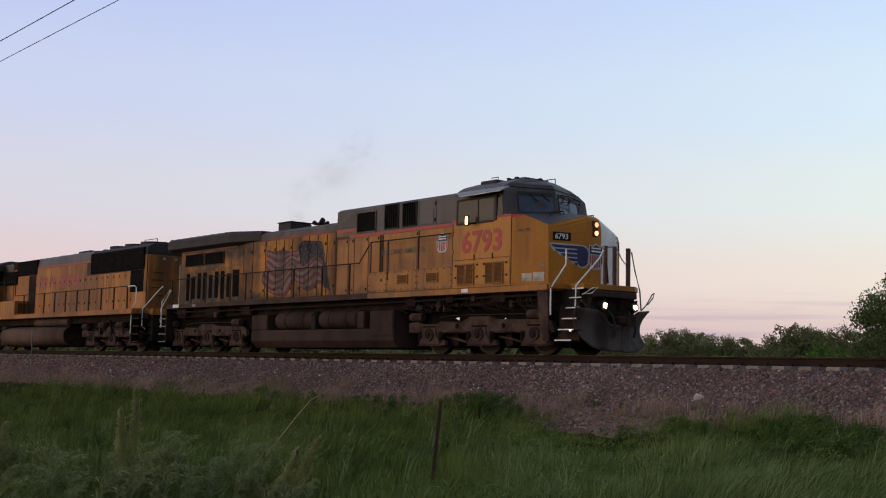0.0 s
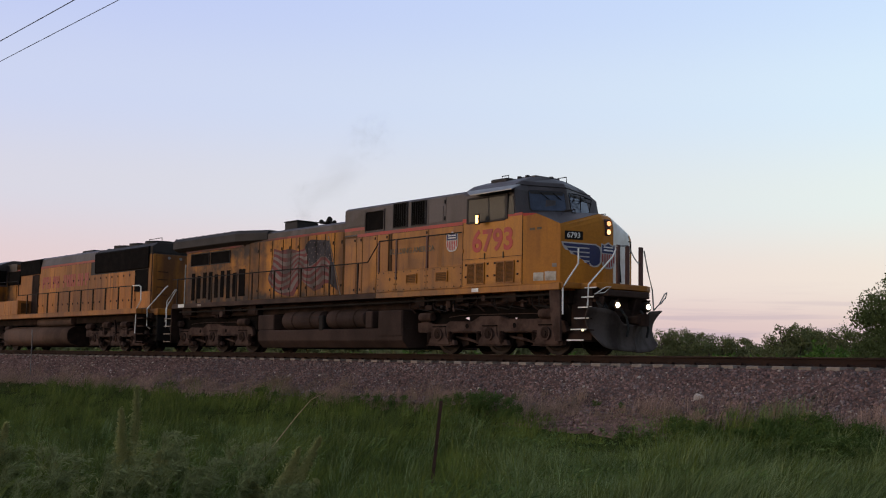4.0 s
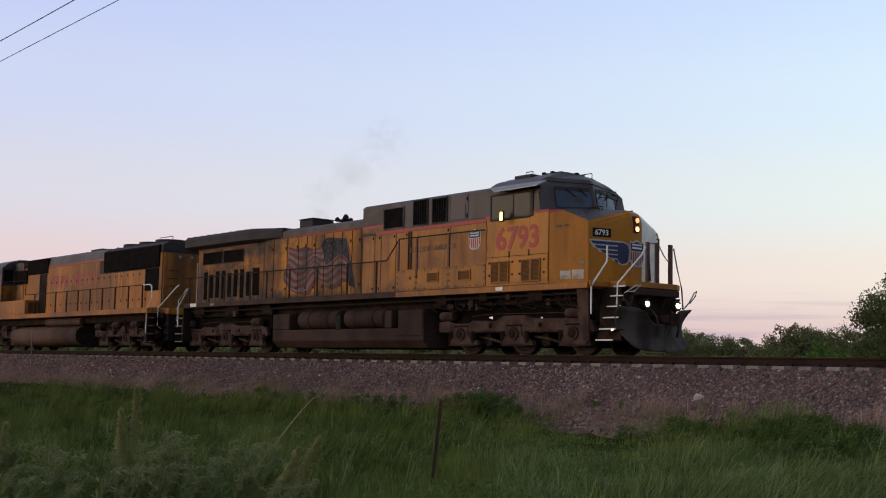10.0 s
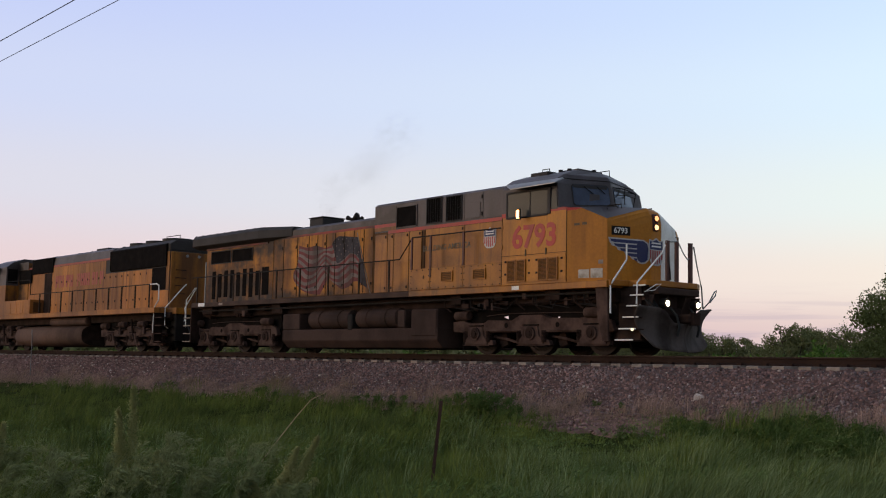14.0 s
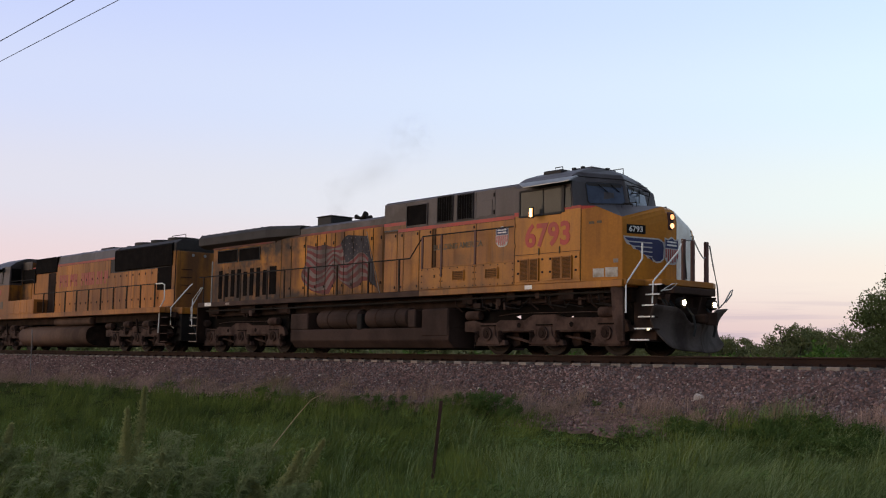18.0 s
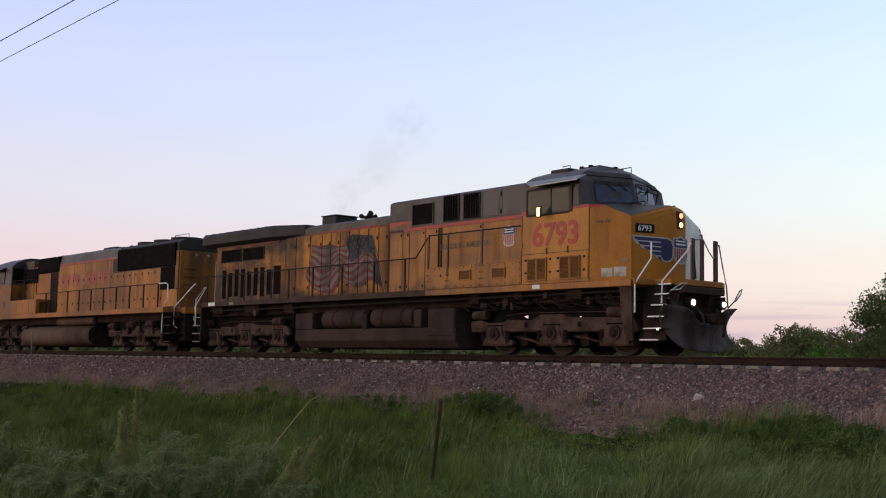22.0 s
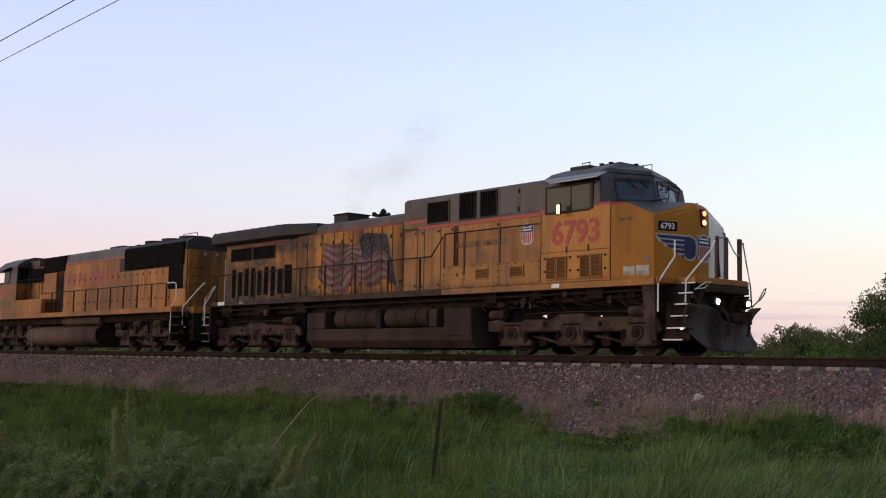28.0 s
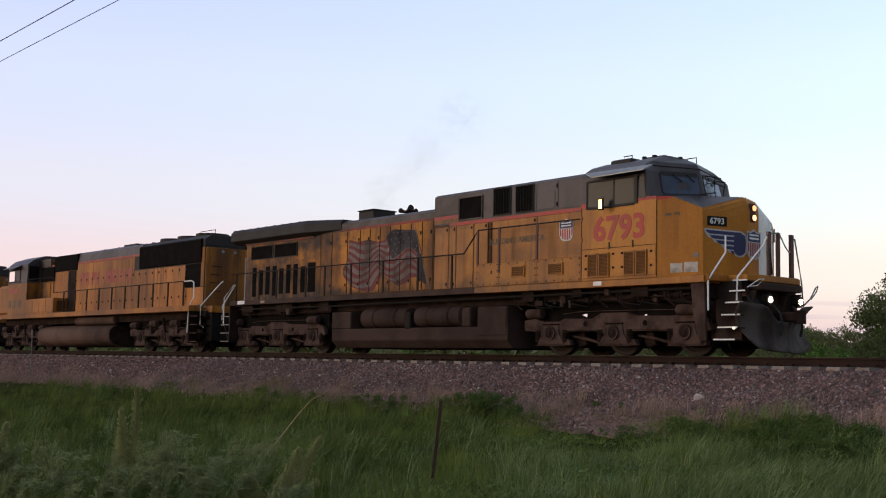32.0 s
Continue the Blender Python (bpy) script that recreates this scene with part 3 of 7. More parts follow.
def wedge(n, r0, r1, a0, a1, power=1.4):
    r = r0 + (r1 - r0) * rng.random(n) ** power
    a = np.radians(rng.uniform(a0, a1, n))
    return EYE.x + r * np.sin(a), EYE.y + r * np.cos(a), r


def patchy(x, y):
    return 0.5 + 0.25 * np.sin(x * 1.3 + 1.1 * np.sin(y * 0.9)) + 0.25 * np.sin(y * 1.7 + 1.4 * np.sin(x * 0.7 + 2))


def lawn(name, n, r0, r1, a0, a1, hmin, hmax, width, label, edge=-4.35, per=32, material="grass"):
    """Grass in tufts: blades of one tuft share their height and lean."""
    k = n // per
    x, y, r = wedge(k, r0, r1, a0, a1)
    keep = y < edge + 0.25 * np.sin(x * 1.1) + 0.2 * np.sin(x * 2.7 + 1) - 1.5 * np.exp(-((x + 15.4) / 1.3) ** 2)
    x, y = x[keep], y[keep]
    tall = (0.45 + 0.85 * patchy(x * 1.2, y * 1.2)) * rng.uniform(0.6, 1.35, len(x)) * (1 + 0.35 * (rng.random(len(x)) > 0.93))
    blow = 0.24 + 0.22 * np.sin(x * 0.8 + y * 0.5) + rng.normal(0, 0.2, len(x))
    side = rng.normal(0, 0.22, len(x))
    # short, thin growth below the bare earth
    k = np.clip(((x + 15.3) * 0.68 - (y + 5.0) * 0.73), 0, 4.0)
    tall = tall * np.clip(np.hypot(x + 15.3 - 0.68 * k, y + 5.0 + 0.73 * k) / 1.5, 0.38, 1)
    x, y, tall, blow, side = (np.repeat(q, per) for q in (x, y, tall, blow, side))
    dx, dy = rng.normal(0, 0.085, len(x)), rng.normal(0, 0.085, len(x))
    x, y = x + dx, y + dy
    # blades at the rim of a tuft are shorter and splay outwards
    tall = tall * np.clip(1.12 - 2.2 * np.hypot(dx, dy), 0.55, 1.1)
    ln = rng.uniform(hmin, hmax, len(x)) * tall
    lx = ln * (blow * 0.8 + side + 2.2 * dx + rng.normal(0, 0.16, len(x)))
    ly = ln * (blow * 0.5 - side + 2.2 * dy + rng.normal(0, 0.16, len(x)))
    return blades(name, x, y, ground_z(x, y) - 0.02, ln, width * rng.uniform(0.7, 1.3, len(x)), (lx, ly), material, label)


GUSTS = []  # field growth that the wind stirs: the object, its share of the gust and its phase
for k in range(3):
    GUSTS.append((lawn("grass", 105000, 9.5, 46, -76, -24, 0.20, 0.46, 0.0085, "tall green grass bending in the wind"), 1.0, 2.1 * k))
lawn("grass", 14000, 0.1, 9.5, -180, 180, 0.2, 0.45, 0.014, "tall green grass round the camera")
for k in range(2):
    GUSTS.append((lawn("grass", 20000, 10.5, 19, -47, -27, 0.24, 0.46, 0.008, "paler grass with soft heads bending in the wind", material="pale_grass", per=24), 1.3, 1.0 + 3 * k))
GUSTS.append((lawn("grass", 14000, 10.5, 24, -74, -47, 0.24, 0.46, 0.008, "paler grass blades among the green", material="pale_grass", per=24), 1.3, 4.0))
def footing(x, y):
    """Height of the ground or of the ballast, whichever shows."""
    return np.where(y > -3.95, profile(y, BED), ground_z(x, y))


def tufts(name, spots, per, hmin, hmax, spread, width, material, label, category="grass", blow=0.3):
    """Loose tufts of blades: each spot is (x, y, size)."""
    cx, cy, cs = (np.repeat(np.array(q, float), per) for q in zip(*spots))
    n = len(cx)
    x, y = cx + rng.normal(0, spread, n) * cs, cy + rng.normal(0, spread * 0.6, n) * cs
    ln = rng.uniform(hmin, hmax, n) * cs
    return blades(name, x, y, footing(x, y) - 0.01, ln, width * rng.uniform(0.7, 1.3, n), (ln * rng.normal(blow, 0.35, n), ln * rng.normal(0.1, 0.3, n)), material, label, category)


DRY = "thin dry brown grass at the foot of the ballast"
n = 3000
x, y = rng.uniform(-75, 0, n), -4.05 + rng.normal(0, 0.42, n)
clump = np.clip(patchy(x * 1.3, y * 2.0) + 0.35 * np.sin(x * 3.7 + 1.1) - 0.15, 0, 1)
size = 0.30 + 1.1 * clump * rng.random(n)
tufts("dry_grass", list(zip(x, y, size)), 22, 0.16, 0.55, 0.13, 0.0055, "dry_grass", DRY)
tufts("dry_grass", [(-14.6, -3.85, 1.1), (-14.3, -3.95, 1.0), (-14.9, -3.9, 0.9), (-18.0, -4.1, 1.25), (-17.8, -4.2, 1.0), (-12.1, -3.8, 1.0), (-11.3, -3.9, 0.9), (-27.5, -4.1, 1.2), (-24.5, -4.1, 1.0)], 60, 0.25, 0.55, 0.13, 0.006, "dry_grass", "taller tuft of dry pinkish grass")
tufts("grass", [(-11.9, -3.75, 1.0), (-11.7, -3.7, 1.15), (-12.2, -3.8, 0.8), (-12.9, -3.85, 0.6), (-13.6, -3.8, 0.5)], 60, 0.25, 0.5, 0.12, 0.008, "pale_grass", "half-dry green tuft growing on the edge of the ballast")
tufts("straw_litter", [(rng.uniform(-17, -12.8), rng.uniform(-5.3, -3.9), rng.uniform(0.5, 1.1)) for _ in range(60)], 5, 0.1, 0.3, 0.15, 0.007, "straw", "pale broken straws lying on the bare earth", "straw", blow=1.2)
# the meadow beyond the track
n = 30000
x, y = rng.uniform(-110, 10, n), 4.2 + 24 * rng.random(n) ** 1.5
ln = rng.uniform(0.3, 0.75, n)
blades("grass", x, y, ground_z(x, y), ln, 0.03 + 0 * x, (ln * rng.normal(0.2, 0.3, n), ln * rng.normal(0, 0.3, n)), "grass", "green meadow grass beyond the track")
# broad-leaved growth among the blades
n, per = 2200, 14
cx, cy, r = wedge(n, 10.0, 24, -74, -25, 1.2)
keep = (cy < -4.9) & (np.hypot(cx + 15.3, cy + 4.9) > 1.5)
cx, cy = np.repeat(cx[keep], per), np.repeat(cy[keep], per)
n = len(cx)
tall = (0.12 + 0.34 * patchy(cx, cy)) * rng.random(n) ** 0.6
p = np.stack([cx + rng.normal(0, 0.09, n), cy + rng.normal(0, 0.09, n), ground_z(cx, cy) + tall], 1)
u = rng.normal(size=(n, 3)) * np.array([1, 1, 0.5]) + np.array([0.5, 0.2, 0.5])
u /= np.linalg.norm(u, axis=1, keepdims=True)
w = np.cross(u, rng.normal(size=(n, 3)))
w /= np.linalg.norm(w, axis=1, keepdims=True)
k = rng.uniform(0.04, 0.10, n)[:, None]
v = np.stack([p, p + u * k * 0.5 + w * k * 0.09, p + u * k, p + u * k * 0.5 - w * k * 0.09], 1).reshape(-1, 3)
broad = heap("broadleaf_weeds", v, (np.arange(n)[:, None, None] * 4 + np.array([(0, 1, 2), (0, 2, 3)])[None]).reshape(-1, 3), "weed_leaf", "low broad-leaved green weeds among the grass", "weeds")
GUSTS.append((broad, 0.7, 5.0))


def leaves(bm, at, n, spread, size, rnd, drop=0.0, slim=0.22):
    for _ in range(n):
        p = Vector(at) + Vector((rnd.gauss(0, spread), rnd.gauss(0, spread), rnd.gauss(0, spread)))
        d = Vector((rnd.uniform(-1, 1), rnd.uniform(-1, 1), rnd.uniform(-0.3 - drop, 1))).normalized()
        s = d.cross(Vector((rnd.uniform(-1, 1), rnd.uniform(-1, 1), rnd.uniform(-1, 1)))).normalized()
        k = size * rnd.uniform(0.6, 1.3)
        vs = [bm.verts.new(q) for q in (p, p + d * k * 0.5 + s * k * slim, p + d * k, p + d * k * 0.5 - s * k * slim)]
        bm.faces.new(vs)


def crown_mesh(clumps, per, size, rnd, slim=0.28):
    """Leaf quads round clump centres, as arrays."""
    cs = np.array([(c.x, c.y, c.z) for c, _ in clumps])
    rs = np.array([r for _, r in clumps])
    g = np.random.default_rng(rnd.randrange(1 << 30))
    n = len(clumps) * per
    i = np.repeat(np.arange(len(clumps)), per)
    d = g.normal(size=(n, 3))
    d /= np.linalg.norm(d, axis=1, keepdims=True)
    p = cs[i] + d * (rs[i] * g.random(n) ** 0.45)[:, None] * np.array([1, 1, 0.8])
    u = g.normal(size=(n, 3)) + np.array([0, 0, 0.3])
    u /= np.linalg.norm(u, axis=1, keepdims=True)
    s = np.cross(u, g.normal(size=(n, 3)))
    s /= np.linalg.norm(s, axis=1, keepdims=True)
    k = (size * g.uniform(0.6, 1.4, n))[:, None]
    v = np.stack([p, p + u * k * 0.5 + s * k * slim, p + u * k, p + u * k * 0.5 - s * k * slim], 1).reshape(-1, 3)
    b = np.arange(n)[:, None, None] * 4
    return v, (b + np.array([(0, 1, 2), (0, 2, 3)])[None]).reshape(-1, 3)


def weed(seed, height):
    """A bushy grey-green weed: stems with many narrow leaves."""
    rnd = random.Random(seed)
    root = thing("weed", "bushy grey-green weed with narrow leaves in the grass", "weed", group="weeds in the grass")
    stems, crown = bmesh.new(), bmesh.new()
    for _ in range(9):
        a, lean, h = rnd.uniform(0, 6.28), rnd.uniform(0.04, 0.30), height * rnd.uniform(0.6, 1.15)
        top = Vector((math.cos(a) * lean * h + 0.1 * h, math.sin(a) * lean * h + 0.06 * h, h))
        # the tip bows over with the wind
        path = [Vector((0, 0, -0.05)), top * 0.5 + Vector((0, 0, 0.05)), top * 0.85 + Vector((0.02, 0.01, 0.03)), top + Vector((0.09, 0.07, -0.03))]
        tube(stems, path, 0.005, 4, 0.0015)
        for k in range(15):
            f = (0.22 + 0.78 * k / 14) * 3
            i = min(int(f), 2)
            at, along = path[i].lerp(path[i + 1], f - i), (path[i + 1] - path[i]).normalized()
            for _ in range(7):
                p = at + Vector((rnd.gauss(0, 0.012), rnd.gauss(0, 0.012), rnd.gauss(0, 0.012)))
                d = (along + Vector((rnd.gauss(0.15, 0.55), rnd.gauss(0.1, 0.55), rnd.gauss(0, 0.4)))).normalized()
                side = d.cross(Vector((rnd.uniform(-1, 1), rnd.uniform(-1, 1), rnd.uniform(-1, 1)))).normalized()
                q = rnd.uniform(0.04, 0.10) * (1.15 - 0.15 * f)
                crown.faces.new([crown.verts.new(w) for w in (p, p + d * q * 0.5 + side * q * 0.06, p + d * q - Vector((0, 0, 0.15 * q)), p + d * q * 0.5 - side * q * 0.06)])
    tagged(part("stem", stems, "sage", root), kind="stuff")
    part("foliage", crown, "sage", root)
    return root


def at_ground(px_angle, dist):
    """A place on the ground by its bearing in degrees and its distance from the camera."""
    a = radians(px_angle)
    x, y = EYE.x + dist * math.sin(a), EYE.y + dist * math.cos(a)
    return x, y, float(ground_z(np.array(x), np.array(y)))


rnd = random.Random(3)
kinds = [weed(11, 0.52), weed(12, 0.66), weed(13, 0.44)]
SWAY = []  # plants that nod in the wind: the object, its pose and its phase
spots = []
for k in range(40):
    spots.append((-71.5 + 15.0 * ((k * 0.618) % 1.0) + rnd.uniform(-0.4, 0.4), 10.6 + 4.6 * rnd.random() ** 1.3, rnd.uniform(-60, 60)))
for k, (a, d, turn) in enumerate(spots):
    m = pose(*at_ground(a, d), 0, 0, turn) @ Matrix.Scale(rnd.uniform(0.7, 1.25), 4)
    if k < 3:
        kinds[k].matrix_basis = m
        plant = kinds[k]
    else:
        plant = copy_thing(kinds[k % 3], m)
    SWAY.append((plant, m, 1.7 * k))


VIEW_AXIS = Vector((-0.766, 0.643, 0.0))  # plants lean to either side about this level line


def dock(seed, height, stalks, m):
    """A tall dock with rough yellow-green seed heads."""
    rnd = random.Random(seed)
    root = thing("dock_plant", "tall weed with yellow-green seed heads standing in grass", "weed", m, group="seed-head weeds")
    for k in range(stalks):
        a, h = rnd.uniform(0, 6.28), height * (1 - 0.18 * k) * rnd.uniform(0.92, 1.0)
        top = Vector((math.cos(a) * 0.09 * (k + 0.4), math.sin(a) * 0.09 * (k + 0.4), h))
        foot = Vector((top.x * 0.4, top.y * 0.4, -0.03))
        part("stalk", tube(bmesh.new(), [foot, foot.lerp(top, 0.5), top], 0.007, 5, 0.003), "dock", root)
        head = bmesh.new()
        for j in range(84):
            s = 0.36 + 0.64 * j / 83
            whorl = 0.5 + 0.5 * math.sin(0.9 * j)
            leaves(head, foot.lerp(top, s), 44, 0.008 + 0.046 * (1 - s) ** 0.8 + 0.012 * whorl * (1.1 - s), 0.019, rnd, slim=0.3)
        tagged(part("seed_head", head, "dock", root), kind="stuff")
    low = bmesh.new()
    leaves(low, (0, 0, 0.12), 40, 0.08, 0.12, rnd)
    part("foliage", low, "sage", root)
    return root


def bearing(px, py=800):
    """Bearing of a picture column, for placing the field's plants."""
    return math.degrees(HEADING) + math.degrees(math.atan((px - 784) / 2071.4))


DOCKS = [(dock(seed, tall, stalks, pose(*at_ground(deg, away))), at_ground(deg, away), lean) for seed, tall, stalks, deg, away, lean in ((1, 1.26, 4, -64.55, 13.2, 0.0), (2, 0.92, 5, -57.75, 12.0, 27.0), (3, 0.85, 2, -70.6, 13.4, 6.0))]
for root, at, lean in DOCKS:
    root.matrix_basis = Matrix.Translation(at) @ Matrix.Rotation(radians(lean), 4, VIEW_AXIS)
bent = part("dry_stalk", tube(bmesh.new(), [(0, 0, -0.03), (0.27, 0.18, 0.42), (0.56, 0.38, 0.86), (0.72, 0.49, 1.08), (0.88, 0.60, 1.18)], 0.009, 5, 0.004), "straw")
bent.matrix_basis = pose(*at_ground(-59.1, 16.1))
white_straw = part("dry_stalk", tube(bmesh.new(), [(0, 0, -0.03), (0.06, 0.03, 0.17), (0.15, 0.08, 0.34)], 0.008, 5, 0.003), "straw")
white_straw.matrix_basis = pose(-13.0, -4.05, -1.2)
tagged(white_straw, "short pale straw standing at the edge of the grass", "dry stalk")
tagged(bent, "thin dry straw-coloured stalk leaning in the grass", "dry stalk")

# dark leafy weeds along the edge of the grass
edge_models = []
CLUMPS = [(-18.9, -4.65, 1.0), (-18.4, -4.75, 1.3), (-17.9, -4.8, 1.05), (-17.4, -4.95, 0.8), (-18.6, -4.95, 1.1), (-19.5, -4.8, 0.7), (-27.8, -4.5, 0.7), (-27.2, -4.55, 0.75), (-22.4, -4.6, 0.65), (-21.6, -4.7, 0.6), (-23.3, -4.6, 0.55), (-16.35, -3.6, 0.42), (-15.6, -3.65, 0.3), (-33.0, -4.6, 0.7), (-25.0, -4.6, 0.6)]
rnd = random.Random(9)
for k in range(112):
    if k < 4:
        root = thing("weed", "low dark green leafy weed at the edge of the ballast", "weed", group="edge weeds")
        r2 = random.Random(70 + k)
        clumps = [(Vector((r2.gauss(0, 0.22), r2.gauss(0, 0.16), r2.uniform(0.05, 0.4))), r2.uniform(0.08, 0.15)) for _ in range(16)]
        stems = bmesh.new()
        for c, _ in clumps[:7]:
            tube(stems, [(c.x * 0.2, c.y * 0.2, -0.04), c], 0.006, 4, 0.002)
        tagged(part("stem", stems, "leaf", root), kind="stuff")
        v, t = crown_mesh(clumps, 85, 0.06, r2, 0.11)
        heap("foliage", v, t, "weed_dark", "", "", kind="", parent=root)
        edge_models.append(root)
    if k < len(CLUMPS):
        x, y, size = CLUMPS[k]
    else:
        x = rnd.uniform(-13.9, -6.5)
        y = -5.3 + rnd.uniform(-0.9, 0.3) + 0.15 * math.sin(x * 2.3) - 0.05 * (x + 10)
        size = rnd.uniform(0.5, 1.05) * (0.5 if x < -11.3 else 0.9)
    m = pose(x, y, float(footing(np.array(x), np.array(y))), 0, 0, rnd.uniform(0, 360)) @ Matrix.Scale(size, 4)
    if k < 4:
        edge_models[k].matrix_basis = m
    else:
        copy_thing(edge_models[k % 4], m)

# leaning rusty fence post
fence = thing("fence_post", "rusty steel fence post leaning in the tall grass", "fence post")
fp = bmesh.new()
prism(fp, [(-0.02, -0.006), (0.02, -0.006), (0.02, 0.0), (0.005, 0.004), (0.005, 0.035), (-0.005, 0.035), (-0.005, 0.004), (-0.02, 0.0)], -0.3, 1.16, "z")
post = part("post", fp, "rust", fence)
studs = bmesh.new()
for k in range(17):
    box(studs, -0.007, 0.007, -0.016, -0.006, 0.15 + 0.058 * k, 0.175 + 0.058 * k)
tagged(part("studs", studs, "rust", fence), kind="stuff")
fx, fy, fz = at_ground(-50.35, 13.9)
fence.matrix_basis = pose(fx, fy, fz, -3, 5.2, 50)

# slim marker post by the ballast
marker = thing("marker_post", "slim grey trackside marker post with small plate", "marker post", pose(-46.8, -3.7, -1.14))
part("post", boxed(-0.028, 0.028, -0.012, 0.012, -0.3, 1.72), "marker_paint", marker, bevel=0.004)
part("plate", boxed(-0.06, 0.06, -0.022, -0.013, 1.70, 1.92), "marker_paint", marker, "small pale plate", bevel=0.004)

# overhead cables parallel to the track
for wy, wz in ((-12.315, 7.0), (-11.644, 7.0)):
    wire = part("overhead_cable", tube(bmesh.new(), [(-400, wy, wz), (-20, wy, wz), (300, wy, wz)], 0.010 if wy < -12 else 0.008, 6), "wire")
    tagged(wire, "dark overhead cable running beside the track", "cable", group="overhead cables")


# ---- trees and shrubs ----
def tree(name, seed, height, width, trunks, per, size, mat, label, category, m, group="", skirt=0, limbs=15):
    rnd = random.Random(seed)
    root = thing(name, label, category, m, group=group)
    wood, clumps = bmesh.new(), []
    for t in range(trunks):
        a = 6.28 * t / trunks + rnd.uniform(-0.5, 0.5)
        foot = Vector((math.cos(a), math.sin(a), 0)) * (0.05 * width if trunks > 1 else 0)
        top = foot + Vector((math.cos(a) * width * rnd.uniform(0.05, 0.25), math.sin(a) * width * rnd.uniform(0.05, 0.25), height * rnd.uniform(0.7, 0.95)))
        mid = foot.lerp(top, 0.5) + Vector((rnd.uniform(-0.1, 0.1), rnd.uniform(-0.1, 0.1), 0)) * width
        tube(wood, [foot - Vector((0, 0, 0.2)), mid, top], 0.035 * height / max(1, trunks ** 0.5), 7, 0.006 * height)
        for _ in range(max(4, int(limbs / trunks))):
            s = rnd.uniform(0.12, 1.0)
            p = foot.lerp(mid, s * 2) if s < 0.5 else mid.lerp(top, s * 2 - 1)
            b = rnd.uniform(0, 6.28)
            reach = width * 0.5 * rnd.uniform(0.35, 1.0) * (1.1 - 0.75 * s)
            q = p + Vector((math.cos(b) * reach, math.sin(b) * reach, reach * rnd.uniform(0.1, 0.75)))
            tube(wood, [p, p.lerp(q, 0.55) + Vector((0, 0, 0.05 * reach)), q], 0.010 * height, 5, 0.003 * height)
            for f in (0.45, 0.75, 1.0):
                clumps.append((p.lerp(q, f) + Vector((rnd.uniform(-1, 1), rnd.uniform(-1, 1), rnd.uniform(-1, 1))) * 0.06 * width, rnd.uniform(0.07, 0.14) * width))
        clumps.append((top, 0.09 * width))
    for _ in range(skirt):
        a, reach = rnd.uniform(0, 6.28), width * 0.5 * rnd.random() ** 0.5
        clumps.append((Vector((math.cos(a) * reach, math.sin(a) * reach, height * rnd.uniform(0.04, 0.66))), rnd.uniform(0.09, 0.15) * width))
    part("trunk", wood, "bark", root)
    v, t = crown_mesh(clumps, per, size, rnd)
    c = heap("crown", v, t, mat, "", "", kind="", parent=root)
    return root


def gz1(x, y):
    return float(ground_z(np.array(x), np.array(y)))


tree("tree", 5, 5.35, 4.5, 4, 300, 0.082, "leaf", "broad young tree with loose dark green crown", "tree", pose(-18.35, 14.0, gz1(-18.35, 14)), skirt=190, limbs=60)
rnd = random.Random(21)
HEDGE = "dense green shrub in the hedgerow beyond the track"
# the hedge as it shows beyond the track's right end: bearing in degrees and height
full = [tree("shrub", 40 + k, 2.8, 3.3, 6, 135, 0.088, "shrub", HEDGE, "shrub", None, group="hedgerow shrubs", skirt=50, limbs=34) for k in range(3)]
STAND = [(-44.0, 2.9), (-43.1, 2.8), (-42.2, 2.9), (-41.2, 2.9), (-40.2, 3.0), (-39.3, 3.1), (-38.3, 3.1), (-37.3, 3.0), (-36.4, 2.75), (-35.5, 2.8), (-34.7, 2.55), (-33.6, 3.25), (-32.9, 3.15), (-32.0, 3.05), (-31.2, 3.0), (-30.5, 3.05), (-29.6, 3.0), (-28.6, 3.0), (-27.4, 3.0)]
for k, (deg, tall) in enumerate(STAND):
    away = 47.5 + rnd.uniform(-2, 2)
    x, y = -away * math.tan(radians(-deg)), EYE.y + away
    ob = full[k] if k < 3 else copy_thing(full[k % 3], pose(0, 0, 0))
    ob.matrix_basis = pose(x, y, gz1(x, y) - 0.1, 0, 0, rnd.uniform(0, 360)) @ Matrix.Diagonal((1, 1, tall / 2.8, 1))
# the hedge going on behind the train and past the view
plain = [tree("shrub", 50 + k, 2.5 + 0.25 * k, 3.8, 6, 13, 0.38, "shrub", HEDGE, "shrub", None, group="hedgerow shrubs", skirt=60, limbs=34) for k in range(4)]
for k in range(57):
    x = -146 + 1.95 * k if k < 52 else -20 + 3.0 * (k - 52)
    y = 27 + rnd.uniform(-2.5, 2.5)
    m = pose(x, y, gz1(x, y) - 0.1, 0, 0, rnd.uniform(0, 360))
    if k < 4:
        plain[k].matrix_basis = m
    else:
        copy_thing(plain[rnd.randrange(4)], m)
low = [tree("shrub", 60 + k, 1.35 + 0.2 * k, 2.8, 5, 24, 0.15, "shrub_low", "low bright green shrub beyond the track", "shrub", None, group="low shrubs", skirt=30) for k in range(3)]
for k in range(52):
    x = -120 + 2.2 * k + rnd.uniform(-0.8, 0.8)
    y = 20.5 + rnd.uniform(-2.5, 2.5)
    m = pose(x, y, gz1(x, y) - 0.1, 0, 0, rnd.uniform(0, 360))
    if k < 3:
        low[k].matrix_basis = m
    else:
        copy_thing(low[rnd.randrange(3)], m)
